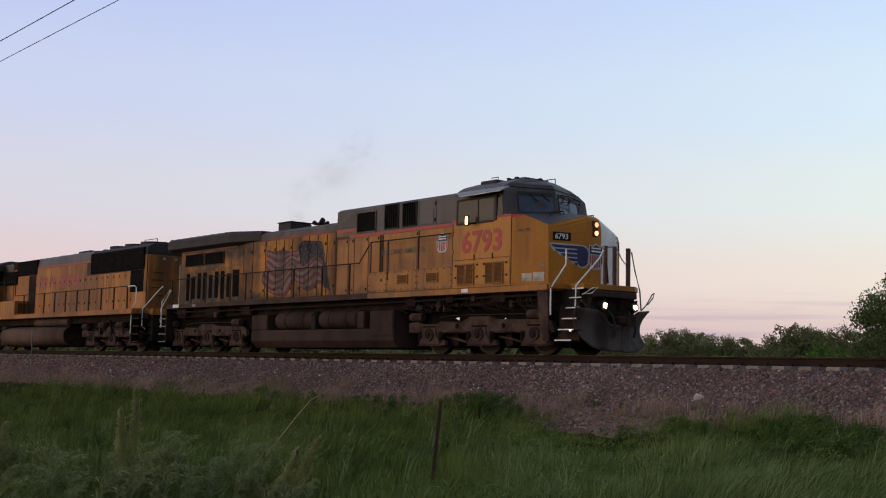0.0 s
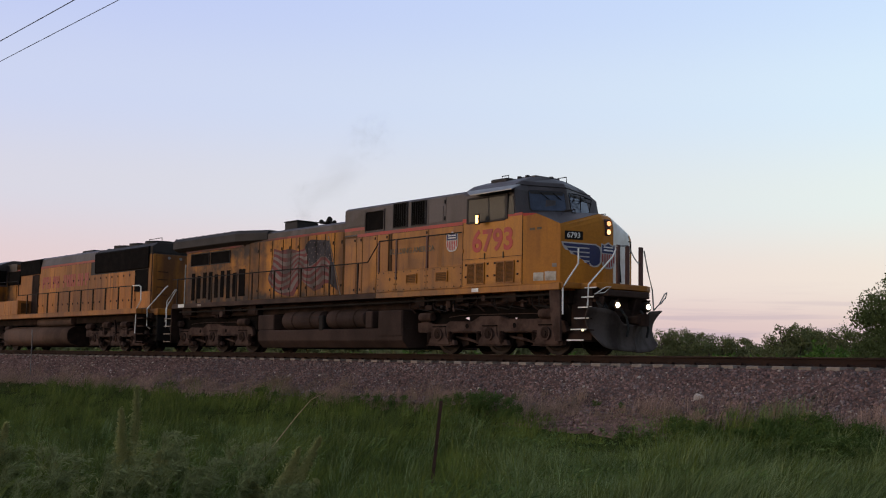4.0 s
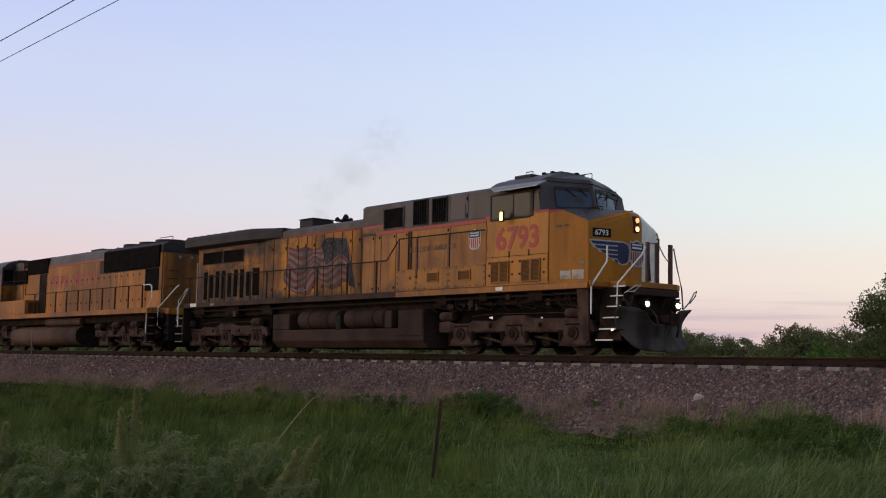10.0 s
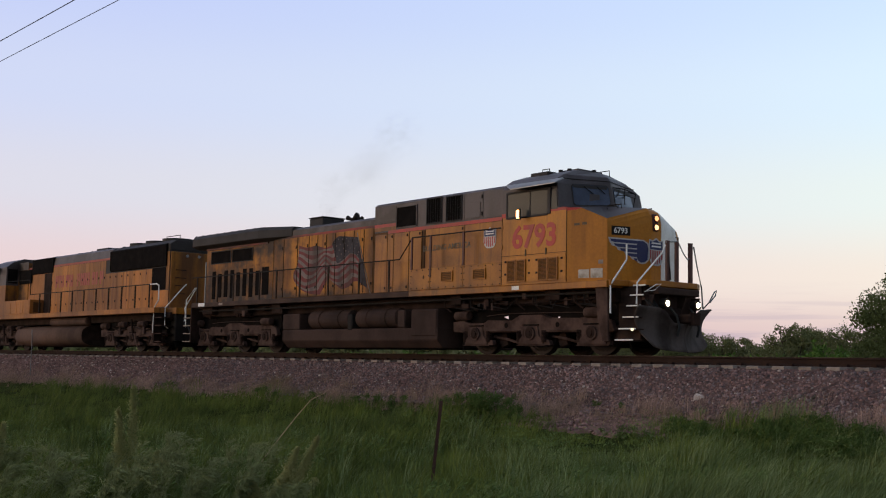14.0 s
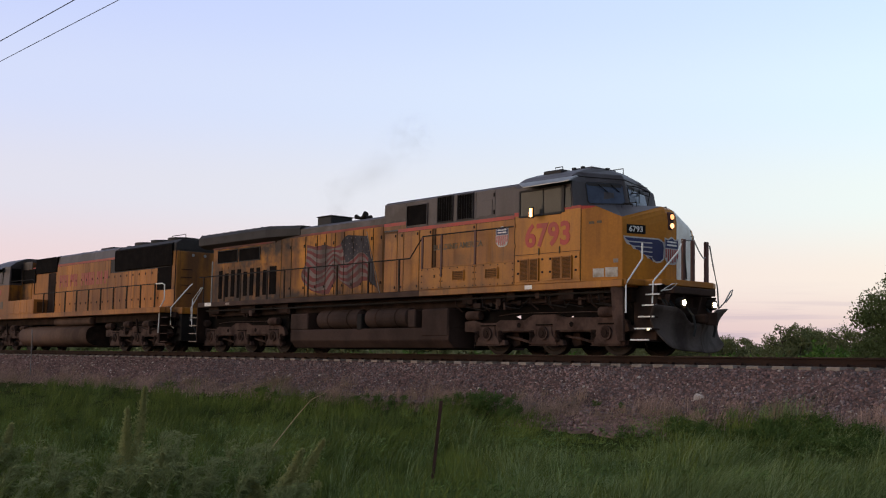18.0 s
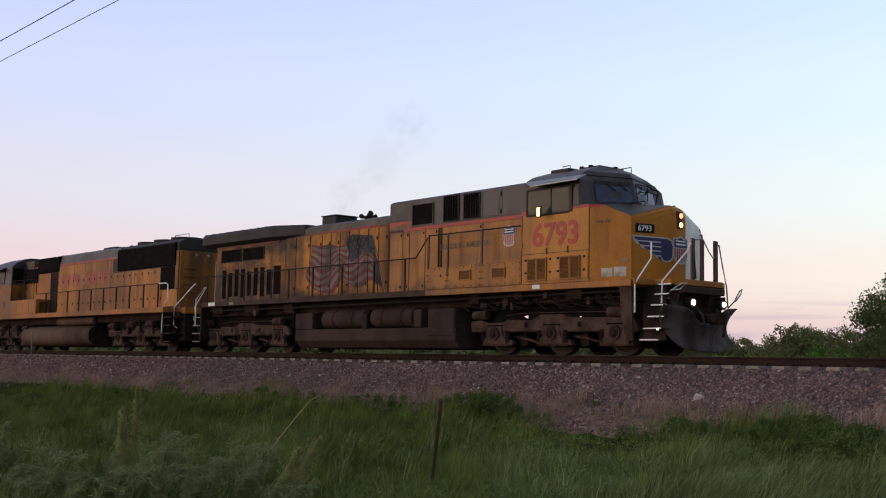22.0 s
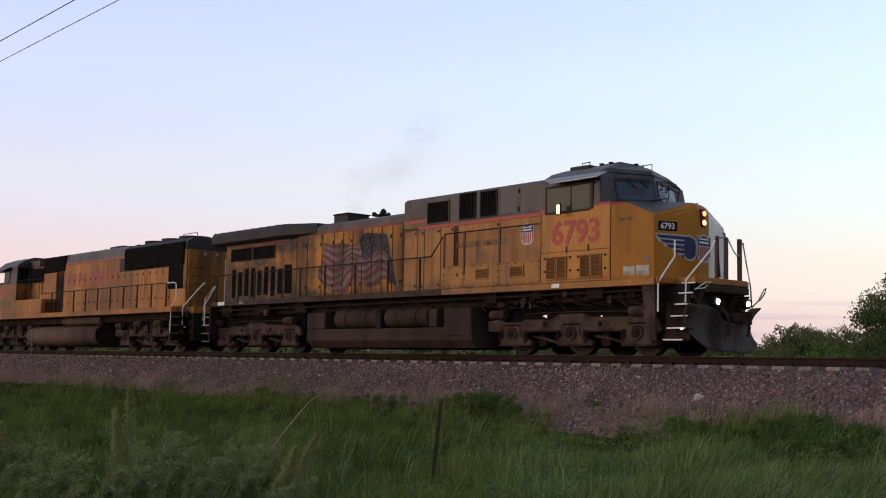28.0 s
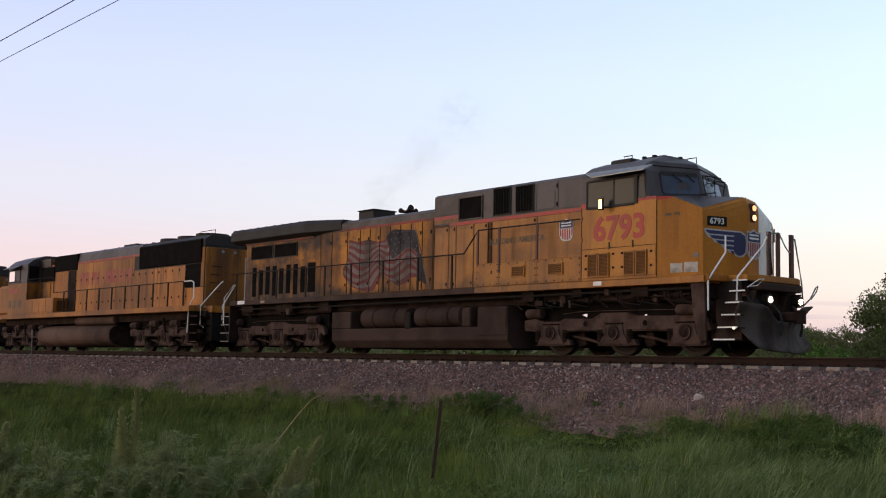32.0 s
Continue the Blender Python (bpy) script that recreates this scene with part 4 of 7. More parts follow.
for deg, away, size in ((-32.0, 41, 1.15), (-31.3, 40.5, 1.35), (-30.6, 41.5, 1.4), (-29.7, 40, 1.4), (-35.0, 42, 0.9), (-36.2, 42, 0.95)):
    x, y = -away * math.tan(radians(-deg)), EYE.y + away
    copy_thing(low[rnd.randrange(3)], pose(x, y, gz1(x, y) - 0.1, 0, 0, rnd.uniform(0, 360)) @ Matrix.Diagonal((1, 1, size, 1)))
# a thick belt of bushes still farther off
n = 32000
g = np.random.default_rng(33)
c = np.stack([g.uniform(-190, 10, n), 38 + g.normal(0, 2.0, n), -1.4 + 2.4 * g.random(n) ** 0.8], 1)
d = g.normal(size=(n, 2, 3))
d /= np.linalg.norm(d, axis=2, keepdims=True)
v = np.stack([c, c + d[:, 0] * 0.32, c + (d[:, 0] + d[:, 1]) * 0.27, c + d[:, 1] * 0.32], 1).reshape(-1, 3)
heap("far_bushes", v, (np.arange(n)[:, None, None] * 4 + np.array([(0, 1, 2), (0, 2, 3)])[None]).reshape(-1, 3), "shrub", "far belt of green bushes behind the hedgerow", "bushes")


# ---- the train ----
TRAIN, WHEELSETS = [], []


def wheelset(parent, x):
    bm = bmesh.new()
    prof = [(-0.0, 0.10), (0.0, 0.42), (0.02, 0.44), (0.02, 0.53), (-0.10, 0.525), (-0.115, 0.55), (-0.14, 0.55), (-0.14, 0.44), (-0.09, 0.42), (-0.09, 0.10)]
    for side in (-1, 1):
        rings = [[(r * math.cos(a), side * (0.78 + dy), r * math.sin(a)) for a in (2 * math.pi * i / 28 for i in range(28))] for dy, r in prof]
        loft(bm, rings, caps=False)
        for k in range(6):
            a = k * math.pi / 3
            drum(bm, (0.3 * math.cos(a), side * 0.775, 0.3 * math.sin(a)), (0.3 * math.cos(a), side * 0.785, 0.3 * math.sin(a)), 0.05, 8)
    drum(bm, (0, -0.98, 0), (0, 0.98, 0), 0.1, 14)
    ob = part("wheelset", bm, "wheel", parent, smooth=False)
    ob.location = (x, 0, 0.53)
    return ob


def truck(loco, x, axles, flip, ends, chinks=False):
    """A three-axle cast truck: side frames with pedestals, journal boxes, springs, brake gear and wheelsets."""
    frame_x = flip
    pts = [(-2.95, 0.58), (-2.97, 0.84), (-2.6, 0.88), (-2.3, 0.80), (-1.75, 0.80), (-1.6, 0.87), (-0.72, 0.85), (-0.42, 0.98), (0.36, 0.98), (0.66, 0.90), (1.6, 0.88), (2.2, 0.92), (2.62, 0.80), (2.72, 0.56), (2.5, 0.50), (2.42, 0.38), (2.58, 0.34), (2.58, 0.23),
           (1.56, 0.23), (1.52, 0.36), (1.62, 0.38), (1.66, 0.48), (1.58, 0.55), (0.50, 0.55), (0.40, 0.48), (0.44, 0.38), (0.60, 0.36), (0.66, 0.23), (-0.48, 0.23), (-0.44, 0.36), (-0.36, 0.38), (-0.32, 0.48), (-0.42, 0.56), (-1.45, 0.56), (-1.62, 0.48), (-1.58, 0.38), (-1.42, 0.36), (-1.38, 0.23), (-2.5, 0.23), (-2.46, 0.38), (-2.36, 0.46), (-2.5, 0.56)]
    bm = bmesh.new()
    for side in (-1, 1):
        prism(bm, [(x + frame_x * a, b) for a, b in pts], side * 1.03, side * 1.17)
        for ax in axles:
            prism(bm, [(ax - 0.25, 0.70), (ax + 0.25, 0.70), (ax + 0.29, 0.48), (ax + 0.44, 0.33), (ax + 0.44, 0.25), (ax - 0.44, 0.25), (ax - 0.44, 0.33), (ax - 0.29, 0.48)], side * 1.168, side * 1.20)
            prism(bm, [(ax - 0.52, 0.24), (ax + 0.52, 0.24), (ax + 0.52, 0.215), (ax - 0.52, 0.215)], side * 1.10, side * 1.205)
        for c in (-1.05, 1.1):
            box(bm, x + c - 0.5, x + c + 0.5, side * 1.168, side * 1.195, 0.58, 0.62)
    for c in (-1.05, 1.05):
        box(bm, x + c - 0.18, x + c + 0.18, -1.03, 1.03, 0.55, 0.82)
    core = bmesh.new()
    for c in (-2.0, 0.0, 2.0):
        box(core, x + c - 0.72, x + c + 0.72, -0.68, 0.68, 0.20, 0.86)
    box(core, x - 2.7, x + 2.7, -0.62, 0.62, 1.10, 1.24)
    # gear cases close the gap over the side frame; on the leading truck two chinks let the sky through
    for x0, x1 in ((-2.75, -1.50), (-0.93, 0.36), (0.88, 2.7)) if chinks else ((-2.75, 2.7),):
        box(core, x + x0, x + x1, -1.01, -0.72, 0.70, 1.22)
    if chinks:
        for x0, x1, z0, z1 in ((-1.50, -0.93, 0.70, 0.89), (-1.50, -0.93, 0.985, 1.22), (-1.50, -1.17, 0.89, 0.985), (-0.99, -0.93, 0.89, 0.985), (0.36, 0.88, 0.70, 0.875), (0.36, 0.88, 0.93, 1.22), (0.36, 0.755, 0.875, 0.93), (0.83, 0.88, 0.875, 0.93)):
            box(core, x + x0, x + x1, -1.01, -0.995, z0, z1)
        prism(core, [(x - 1.17, 0.955), (x - 0.99, 0.985), (x - 1.17, 0.985)], -1.01, -0.995)
        prism(core, [(x - 1.17, 0.955), (x - 1.17, 0.89), (x - 0.99, 0.89)], -1.01, -0.995)
    tf = part("truck_frame", bm, "truck", loco, "dusty brown cast steel truck frame", bevel=0.012)
    part("traction_gear", core, "screen", tf, "dark traction motors between the wheels")
    for ax in axles:
        part("bearing_slot", boxed(ax - 0.27, ax + 0.27, -1.205, -1.17, 0.715, 0.745), "screen", tf)
    jb = part("journal_box", drum(bmesh.new(), (0, -1.195, 0), (0, -1.25, 0), 0.165, 18), "truck", tf)
    jb.location = (axles[0], 0, 0.52)
    cap = bmesh.new()
    drum(cap, (0, -1.25, 0), (0, -1.262, 0), 0.125, 16)
    drum(cap, (0, -1.262, 0), (0, -1.285, 0), 0.07, 10)
    part_cap = part("bearing_cap", cap, "frame", tf)
    part_cap.location = (axles[0], 0, 0.52)
    for side, ax in [(s, a) for s in (0, 180) for a in axles]:
        if (side, ax) != (0, axles[0]):
            again(jb, ax, 0, 0.52, side)
            again(part_cap, ax, 0, 0.52, side)
    spring = bmesh.new()
    for k in range(9):
        tube(spring, [(0.085 * math.cos(a), 0.085 * math.sin(a), k * 0.032 + a * 0.005) for a in np.linspace(0, 6.28, 11)], 0.012, 5)
    sp = part("coil_spring", spring, "frame", tf)
    first = True
    for side in (-1.13, 1.13):
        for ax in axles:
            for dx in (-0.44, 0.44):
                if first:
                    sp.location, first = (ax + dx, side, 0.30), False
                else:
                    again(sp, ax + dx, side, 0.30)
    brake = part("brake_cylinder", drum(bmesh.new(), (-0.28, 0, 0), (0.22, 0, 0), 0.12, 16, 0.25), "truck", tf)
    brake.location = (x - flip * 2.55, -1.15, 1.0)
    again(brake, x + flip * 2.15, -1.2, 1.0)
    if ends:
        again(brake, x - flip * 0.8, -1.2, 1.04)
        again(brake, x + flip * 0.9, -1.2, 1.04)
    for dx in (-1.05, 1.05):
        if ends:
            rod = tube(bmesh.new(), [(x + dx - 0.75, -1.21, 0.93), (x + dx, -1.23, 0.78), (x + dx + 0.55, -1.21, 0.86)], 0.022, 6)
            part("brake_rod", rod, "frame", tf)
            part("brake_lever", prism(bmesh.new(), [(x + dx - 0.1, 0.66), (x + dx + 0.08, 0.66), (x + dx + 0.04, 1.1), (x + dx - 0.05, 1.1)], -1.26, -1.21), "truck", tf, bevel=0.01)
        part("brake_beam", tube(bmesh.new(), [(x + dx - 0.5, -0.98, 0.46), (x + dx + 0.05, -0.98, 0.38), (x + dx + 0.5, -0.95, 0.27)], 0.035, 8), "truck", tf)
        hang = bmesh.new()
        prism(hang, [(x + dx - 0.32, 0.62), (x + dx - 0.16, 0.62), (x + dx - 0.06, 0.26), (x + dx - 0.3, 0.18), (x + dx - 0.4, 0.34)], -0.9, -0.76)
        part("brake_shoe", hang, "frame", tf, bevel=0.01)
    if ends:
        part("damper", drum(bmesh.new(), (x + 0.15, -1.24, 0.7), (x - 0.05, -1.24, 1.24), 0.045, 10), "frame", tf)
    for dx in (-1.1, 1.1):
        part("frame_hole", drum(bmesh.new(), (x + dx * 0.82, -1.165, 0.73), (x + dx * 0.82, -1.176, 0.73), 0.065, 14), "screen", tf)
    pipe = bmesh.new()
    tube(pipe, [(x - 1.7, -1.1, 0.98), (x - 1.2, -1.12, 1.02), (x - 0.5, -1.12, 1.03), (x + 1.4, -1.12, 1.02), (x + 2.0, -1.1, 1.0)], 0.009, 6)
    part("air_pipe", pipe, "truck", tf)
    part("sand_pipe", tube(bmesh.new(), [(x + 2.5, -1.05, 1.5), (x + 2.75, -0.95, 0.8), (x + 2.95, -0.8, 0.14)], 0.02, 6), "black", tf)
    part("sand_pipe", tube(bmesh.new(), [(x - 2.5, -1.05, 1.5), (x - 2.75, -0.95, 0.8), (x - 2.95, -0.8, 0.14)], 0.02, 6), "black", tf)
    for ax in axles:
        wheelset(tf, ax)


def panel(loco, name, x0, x1, z0, z1, y, material, proud=0.012, label="", bevel=0.006):
    return part(name, boxed(x0, x1, y - proud, y + 0.02, z0, z1), material, loco, label, bevel=bevel)


def grille(loco, name, x0, x1, z0, z1, y, slats, upright, frame_mat, label=""):
    """A framed opening with backing and slats; on yellow ones their shade is put into the colour."""
    bm = bmesh.new()
    w = 0.025
    box(bm, x0 - w, x1 + w, y - 0.03, y, z1, z1 + w)
    box(bm, x0 - w, x1 + w, y - 0.03, y, z0 - w, z0)
    box(bm, x0 - w, x0, y - 0.03, y, z0, z1)
    box(bm, x1, x1 + w, y - 0.03, y, z0, z1)
    g = part(name, bm, frame_mat, loco, label)
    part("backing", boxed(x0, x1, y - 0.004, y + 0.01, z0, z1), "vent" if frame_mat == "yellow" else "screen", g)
    for k in range(slats):
        s = (k + 0.5) / slats
        if upright:
            c = x0 + (x1 - x0) * s
            part("slat", prism(bmesh.new(), [(c - 0.012, y - 0.005), (c + 0.012, y - 0.028), (c + 0.018, y - 0.026), (c - 0.004, y - 0.005)], z0, z1, "z"), "yellow_shade" if frame_mat == "yellow" else frame_mat, g)
        else:
            c = z0 + (z1 - z0) * s
            part("slat", boxed(x0, x1, y - 0.026, y - 0.006, c - 0.25 * (z1 - z0) / slats, c + 0.2 * (z1 - z0) / slats), "yellow_shade" if frame_mat == "yellow" else frame_mat, g)
    return g


def shield_shape(cx, z0, w, h, n=8):
    """Outline of a heraldic shield."""
    pts = [(cx - w / 2, z0 + h * 0.94), (cx - w * 0.25, z0 + h * 0.9), (cx, z0 + h), (cx + w * 0.25, z0 + h * 0.9), (cx + w / 2, z0 + h * 0.94)]
    pts += [(cx + w / 2 * math.cos(a) ** 0.6 if a < 1.55 else cx, z0 + h * 0.42 * (1 - math.sin(a))) for a in np.linspace(0.0, 1.57, n)]
    pts += [(cx - w / 2 * math.cos(a) ** 0.6, z0 + h * 0.42 * (1 - math.sin(a))) for a in np.linspace(1.45, 0.0, n)]
    return pts


def shield(loco, cx, z0, w, h, place):
    """Plain shield: blue head over white and red stripes; place lays the flat x, z drawing on the loco."""
    emblem = part("emblem", prism(bmesh.new(), shield_shape(cx, z0, w, h), -0.003, 0.003), "emblem_white", loco, "shield emblem with blue head and red and white stripes")
    emblem.matrix_basis = place
    part("emblem_head", prism(bmesh.new(), [(cx - w * 0.45, z0 + h * 0.58), (cx + w * 0.45, z0 + h * 0.58), (cx + w * 0.45, z0 + h * 0.88), (cx + w * 0.25, z0 + h * 0.85), (cx, z0 + h * 0.94), (cx - w * 0.25, z0 + h * 0.85), (cx - w * 0.45, z0 + h * 0.88)], -0.007, -0.003), "blue", emblem)
    for k in range(6):
        c = cx + w * (-0.40 + 0.16 * k)
        low = z0 + h * (0.06 + 0.3 * abs(2 * (c - cx) / w) ** 2.5)
        part("emblem_stripe", boxed(c - w * 0.04, c + w * 0.04, -0.007, -0.003, low, z0 + h * 0.55), "red", emblem)
    for k, (a, b) in enumerate(((0.78, 0.83), (0.66, 0.72))):
        part("emblem_bar", boxed(cx - w * 0.34, cx + w * 0.34, -0.010, -0.007, z0 + h * a, z0 + h * b), "white", emblem)
    return emblem


def lead_locomotive():
    L = thing("locomotive", "yellow and grey diesel freight locomotive with a painted waving flag", "locomotive", pose(-29.4, 0, 0), group="train")
    CY, HY, SY = -1.56, -1.26, -1.55
    # underframe and sill
    part("underframe", boxed(-10.0, 9.5, -1.15, 1.15, 1.22, 1.56), "frame", L, "dark dusty underframe", bevel=0.02)
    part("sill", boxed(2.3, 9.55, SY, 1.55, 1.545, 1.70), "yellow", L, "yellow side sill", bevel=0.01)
    part("rear_sill", boxed(-10.1, 2.298, SY, 1.55, 1.545, 1.70), "sooty_sill", L, "sooty side sill", bevel=0.01)
    for x0, x1, z0 in ((-9.6, -8.9, 1.3), (-7.4, -6.5, 1.28), (-5.0, -4.5, 1.25), (3.9, 4.3, 1.28), (5.6, 5.9, 1.35), (7.4, 7.9, 1.3)):
        part("frame_bracket", boxed(x0, x1, -1.38, -1.14, z0, 1.545), "frame", L, bevel=0.015)
    for x in (3.55, 4.6, 6.35, 6.9, 8.3, 8.75):
        part("hanging_pipe", tube(bmesh.new(), [(x, -1.3, 1.55), (x + 0.05, -1.32, 1.25), (x + 0.25, -1.25, 1.1)], 0.022, 6), "frame", L)
    part("train_pipe", tube(bmesh.new(), [(-9.8, -1.36, 1.42), (-4.5, -1.36, 1.40), (3.6, -1.36, 1.43), (9.2, -1.36, 1.45)], 0.03, 8), "black", L)
    part("train_pipe", tube(bmesh.new(), [(3.6, -1.3, 1.30), (6.5, -1.3, 1.27), (9.0, -1.3, 1.33)], 0.02, 6), "frame", L)
    clutter = random.Random(4)
    for k in range(26):
        x = clutter.uniform(3.7, 9.0) if k < 17 else clutter.uniform(-9.6, -4.6)
        w, z = clutter.uniform(0.08, 0.3), clutter.uniform(1.1, 1.36)
        part("frame_fitting", boxed(x, x + w, -1.40 + clutter.uniform(0, 0.2), -1.0, z, z + clutter.uniform(0.08, 0.22)), clutter.choice(("frame", "frame", "truck", "black")), L, bevel=0.012)
    for k in range(9):
        x = clutter.uniform(3.8, 8.8)
        part("cable", tube(bmesh.new(), [(x, -1.35, 1.5), (x + 0.1, -1.4, 1.2), (x + clutter.uniform(0.3, 0.7), -1.36, 1.12), (x + clutter.uniform(0.7, 1.0), -1.3, 1.45)], 0.014, 5), "black", L)
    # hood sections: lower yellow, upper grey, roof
    # both hood cores are brown, in place of the shade between doors
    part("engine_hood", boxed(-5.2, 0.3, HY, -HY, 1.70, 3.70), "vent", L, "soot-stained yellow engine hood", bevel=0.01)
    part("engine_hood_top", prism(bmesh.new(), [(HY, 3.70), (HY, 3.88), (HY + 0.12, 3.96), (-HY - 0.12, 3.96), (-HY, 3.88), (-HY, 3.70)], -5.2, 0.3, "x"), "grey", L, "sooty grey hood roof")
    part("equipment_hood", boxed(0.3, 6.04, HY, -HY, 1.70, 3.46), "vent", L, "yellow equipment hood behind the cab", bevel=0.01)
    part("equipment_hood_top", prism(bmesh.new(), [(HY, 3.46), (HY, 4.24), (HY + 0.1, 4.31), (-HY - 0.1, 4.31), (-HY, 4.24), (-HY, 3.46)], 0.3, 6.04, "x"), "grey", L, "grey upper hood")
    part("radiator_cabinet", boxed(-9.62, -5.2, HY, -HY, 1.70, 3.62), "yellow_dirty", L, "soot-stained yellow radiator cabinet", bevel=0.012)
    # red stripes
    part("stripe", boxed(0.95, 6.04, HY - 0.006, HY + 0.01, 3.41, 3.50), "red", L, "red stripe")
    part("stripe", boxed(0.3, 1.30, HY - 0.008, HY + 0.01, 3.61, 3.70), "red", L, "red stripe")
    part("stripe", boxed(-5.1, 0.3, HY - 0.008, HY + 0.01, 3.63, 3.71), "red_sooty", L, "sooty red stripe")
    part("hood_patch", boxed(0.302, 1.30, HY - 0.004, HY + 0.01, 3.50, 3.61), "yellow", L)
    # radiator wing overhanging the rear
    wing_pts = [(-1.30, 3.62), (-1.52, 3.72), (-1.52, 3.98), (-1.42, 4.10), (1.42, 4.10), (1.52, 3.98), (1.52, 3.72), (1.30, 3.62)]
    part("radiator_wing", prism(bmesh.new(), wing_pts, -10.25, -5.75, "x"), "roof", L, "overhanging sooty radiator section", bevel=0.01)
    nose_w = bmesh.new()
    loft(nose_w, [[(-5.75, y, z) for y, z in wing_pts], [(-4.1, y * 0.84, 3.62 + (z - 3.62) * 0.84) for y, z in wing_pts]])
    part("radiator_fairing", nose_w, "roof", L, "tapered sooty radiator front")
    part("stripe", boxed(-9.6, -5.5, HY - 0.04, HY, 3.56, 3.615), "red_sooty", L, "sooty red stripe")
    for k in range(9):
        part("roof_seam", boxed(-10.2 + 0.5 * k, -10.16 + 0.5 * k, -1.44, 1.44, 4.10, 4.112), "roof", L)
    # hood doors
    edges = [-5.12, -4.55, -3.75, -3.1, -2.62, -2.14, -1.66, -1.18, -0.70, -0.2, 0.26]
    for a, b in zip(edges, edges[1:]):
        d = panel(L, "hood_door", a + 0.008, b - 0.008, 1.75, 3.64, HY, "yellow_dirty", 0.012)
        part("door_latch", boxed(b - 0.10, b - 0.05, HY - 0.028, HY - 0.012, 3.28, 3.38), "black", d)
        part("door_latch", boxed(b - 0.10, b - 0.05, HY - 0.028, HY - 0.012, 1.98, 2.06), "black", d)
    for a, b, z0, z1 in ((0.34, 0.92, 1.74, 3.40), (0.94, 1.22, 1.74, 3.40), (1.24, 1.92, 1.74, 3.40), (1.95, 2.48, 1.74, 3.40), (2.65, 4.28, 2.2, 3.40), (4.30, 6.0, 2.2, 3.40)):
        d = panel(L, "hood_door", a + 0.004, b - 0.004, z0, z1, HY, "yellow", 0.010)
        for zz in (z0 + 0.08, z1 - 0.12):
            part("door_latch", boxed(b - 0.09, b - 0.05, HY - 0.026, HY - 0.012, zz, zz + 0.07), "black", d)
    for x in (2.50, 2.625):
        panel(L, "door_strip", x - 0.007, x + 0.007, 2.25, 3.38, HY, "seam", 0.014, "dark strip beside the door")
    # full-width cabinet under the slogan, with bolted covers
    CB = -1.53
    cabinet = part("lower_cabinet", boxed(2.32, 6.035, CB, HY, 1.702, 2.30), "yellow", L, "yellow full-width cabinet along the walkway", bevel=0.012)
    for a, b in ((2.35, 3.19), (3.21, 4.54), (4.56, 6.02)):
        cover = panel(cabinet, "cabinet_cover", a, b, 1.72, 2.285, CB, "yellow", 0.008)
        bolts = bmesh.new()
        count = int((b - a) / 0.27)
        spots = [(a + 0.05 + (b - a - 0.1) * i / count, z) for i in range(count + 1) for z in (1.76, 2.25)] + [(u, z) for u in (a + 0.04, b - 0.04) for z in (1.92, 2.09)]
        for u, z in spots:
            drum(bolts, (u, CB - 0.008, z), (u, CB - 0.022, z), 0.016, 6)
        tagged(part("bolts", bolts, "seam", cover, "dark bolt heads"), kind="stuff")
    panel(cabinet, "cover_latch", 2.90, 2.96, 2.02, 2.10, CB, "vent", 0.02)
    for x0, x1 in ((3.71, 4.13), (4.985, 5.425)):
        grille(L, "side_louvre", x0, x1, 1.925, 2.155, CB - 0.010, 5, False, "yellow", "small yellow louvre")
    for a, b in ((2.56, 4.26), (4.27, 5.0), (5.02, 5.98)):
        panel(L, "upper_panel", a, b, 3.53, 4.22, HY, "grey", 0.010)
    panel(L, "upper_panel", 0.34, 1.30, 3.74, 4.2, HY, "grey", 0.010)
    panel(L, "upper_door", 4.36, 4.90, 3.56, 3.98, HY, "grey", 0.022)
    for x in (4.94, 5.9):
        for z in (3.6, 4.05):
            panel(L, "hinge", x, x + 0.05, z, z + 0.1, HY, "black", 0.03)
    grille(L, "intake_screen", 1.36, 2.24, 3.56, 4.12, HY, 0, True, "grey", "dark intake screen")
    grille(L, "upper_louvre", 2.72, 3.32, 3.57, 4.23, HY - 0.01, 6, True, "roof", "dark upright louvres")
    grille(L, "upper_louvre", 3.55, 4.15, 3.57, 4.21, HY - 0.01, 6, True, "roof", "dark upright louvres")
    # radiator cabinet openings
    grille(L, "radiator_screen", -9.25, -7.95, 3.08, 3.48, HY, 0, True, "roof", "dark radiator screen")
    grille(L, "radiator_screen", -7.8, -6.5, 3.08, 3.48, HY, 0, True, "roof", "dark radiator screen")
    for k in range(9):
        x = -9.18 + 0.415 * k
        wide = 0.25 if k != 8 else 0.42
        panel(L, "louvre_slot", x, x + wide, 1.88 - 0.05 * (k % 3 == 0), 2.80 - 0.10 * (k % 3 == 1), HY, "screen", 0.010, "dark upright opening")
        panel(L, "slot_lid", x + 0.02, x + wide - 0.02, 2.84, 2.92, HY, "yellow_dirty", 0.014)
    # flag painted across the doors
    flag_y = HY - 0.0155
    def wave(s, v):
        """Place on the painted flag: s along it towards the pole, v down it; it billows in two folds."""
        left = float(np.interp(v, (0, 0.5, 0.72, 0.86, 1), (-3.65, -3.71, -3.98, -3.9, -3.6)))
        right = -0.50 + 0.52 * v
        top = np.interp(s, (0, 0.14, 0.30, 0.46, 0.56, 0.62, 0.68, 0.84, 1), (3.36, 3.27, 3.31, 3.20, 3.25, 3.44, 3.52, 3.47, 3.42))
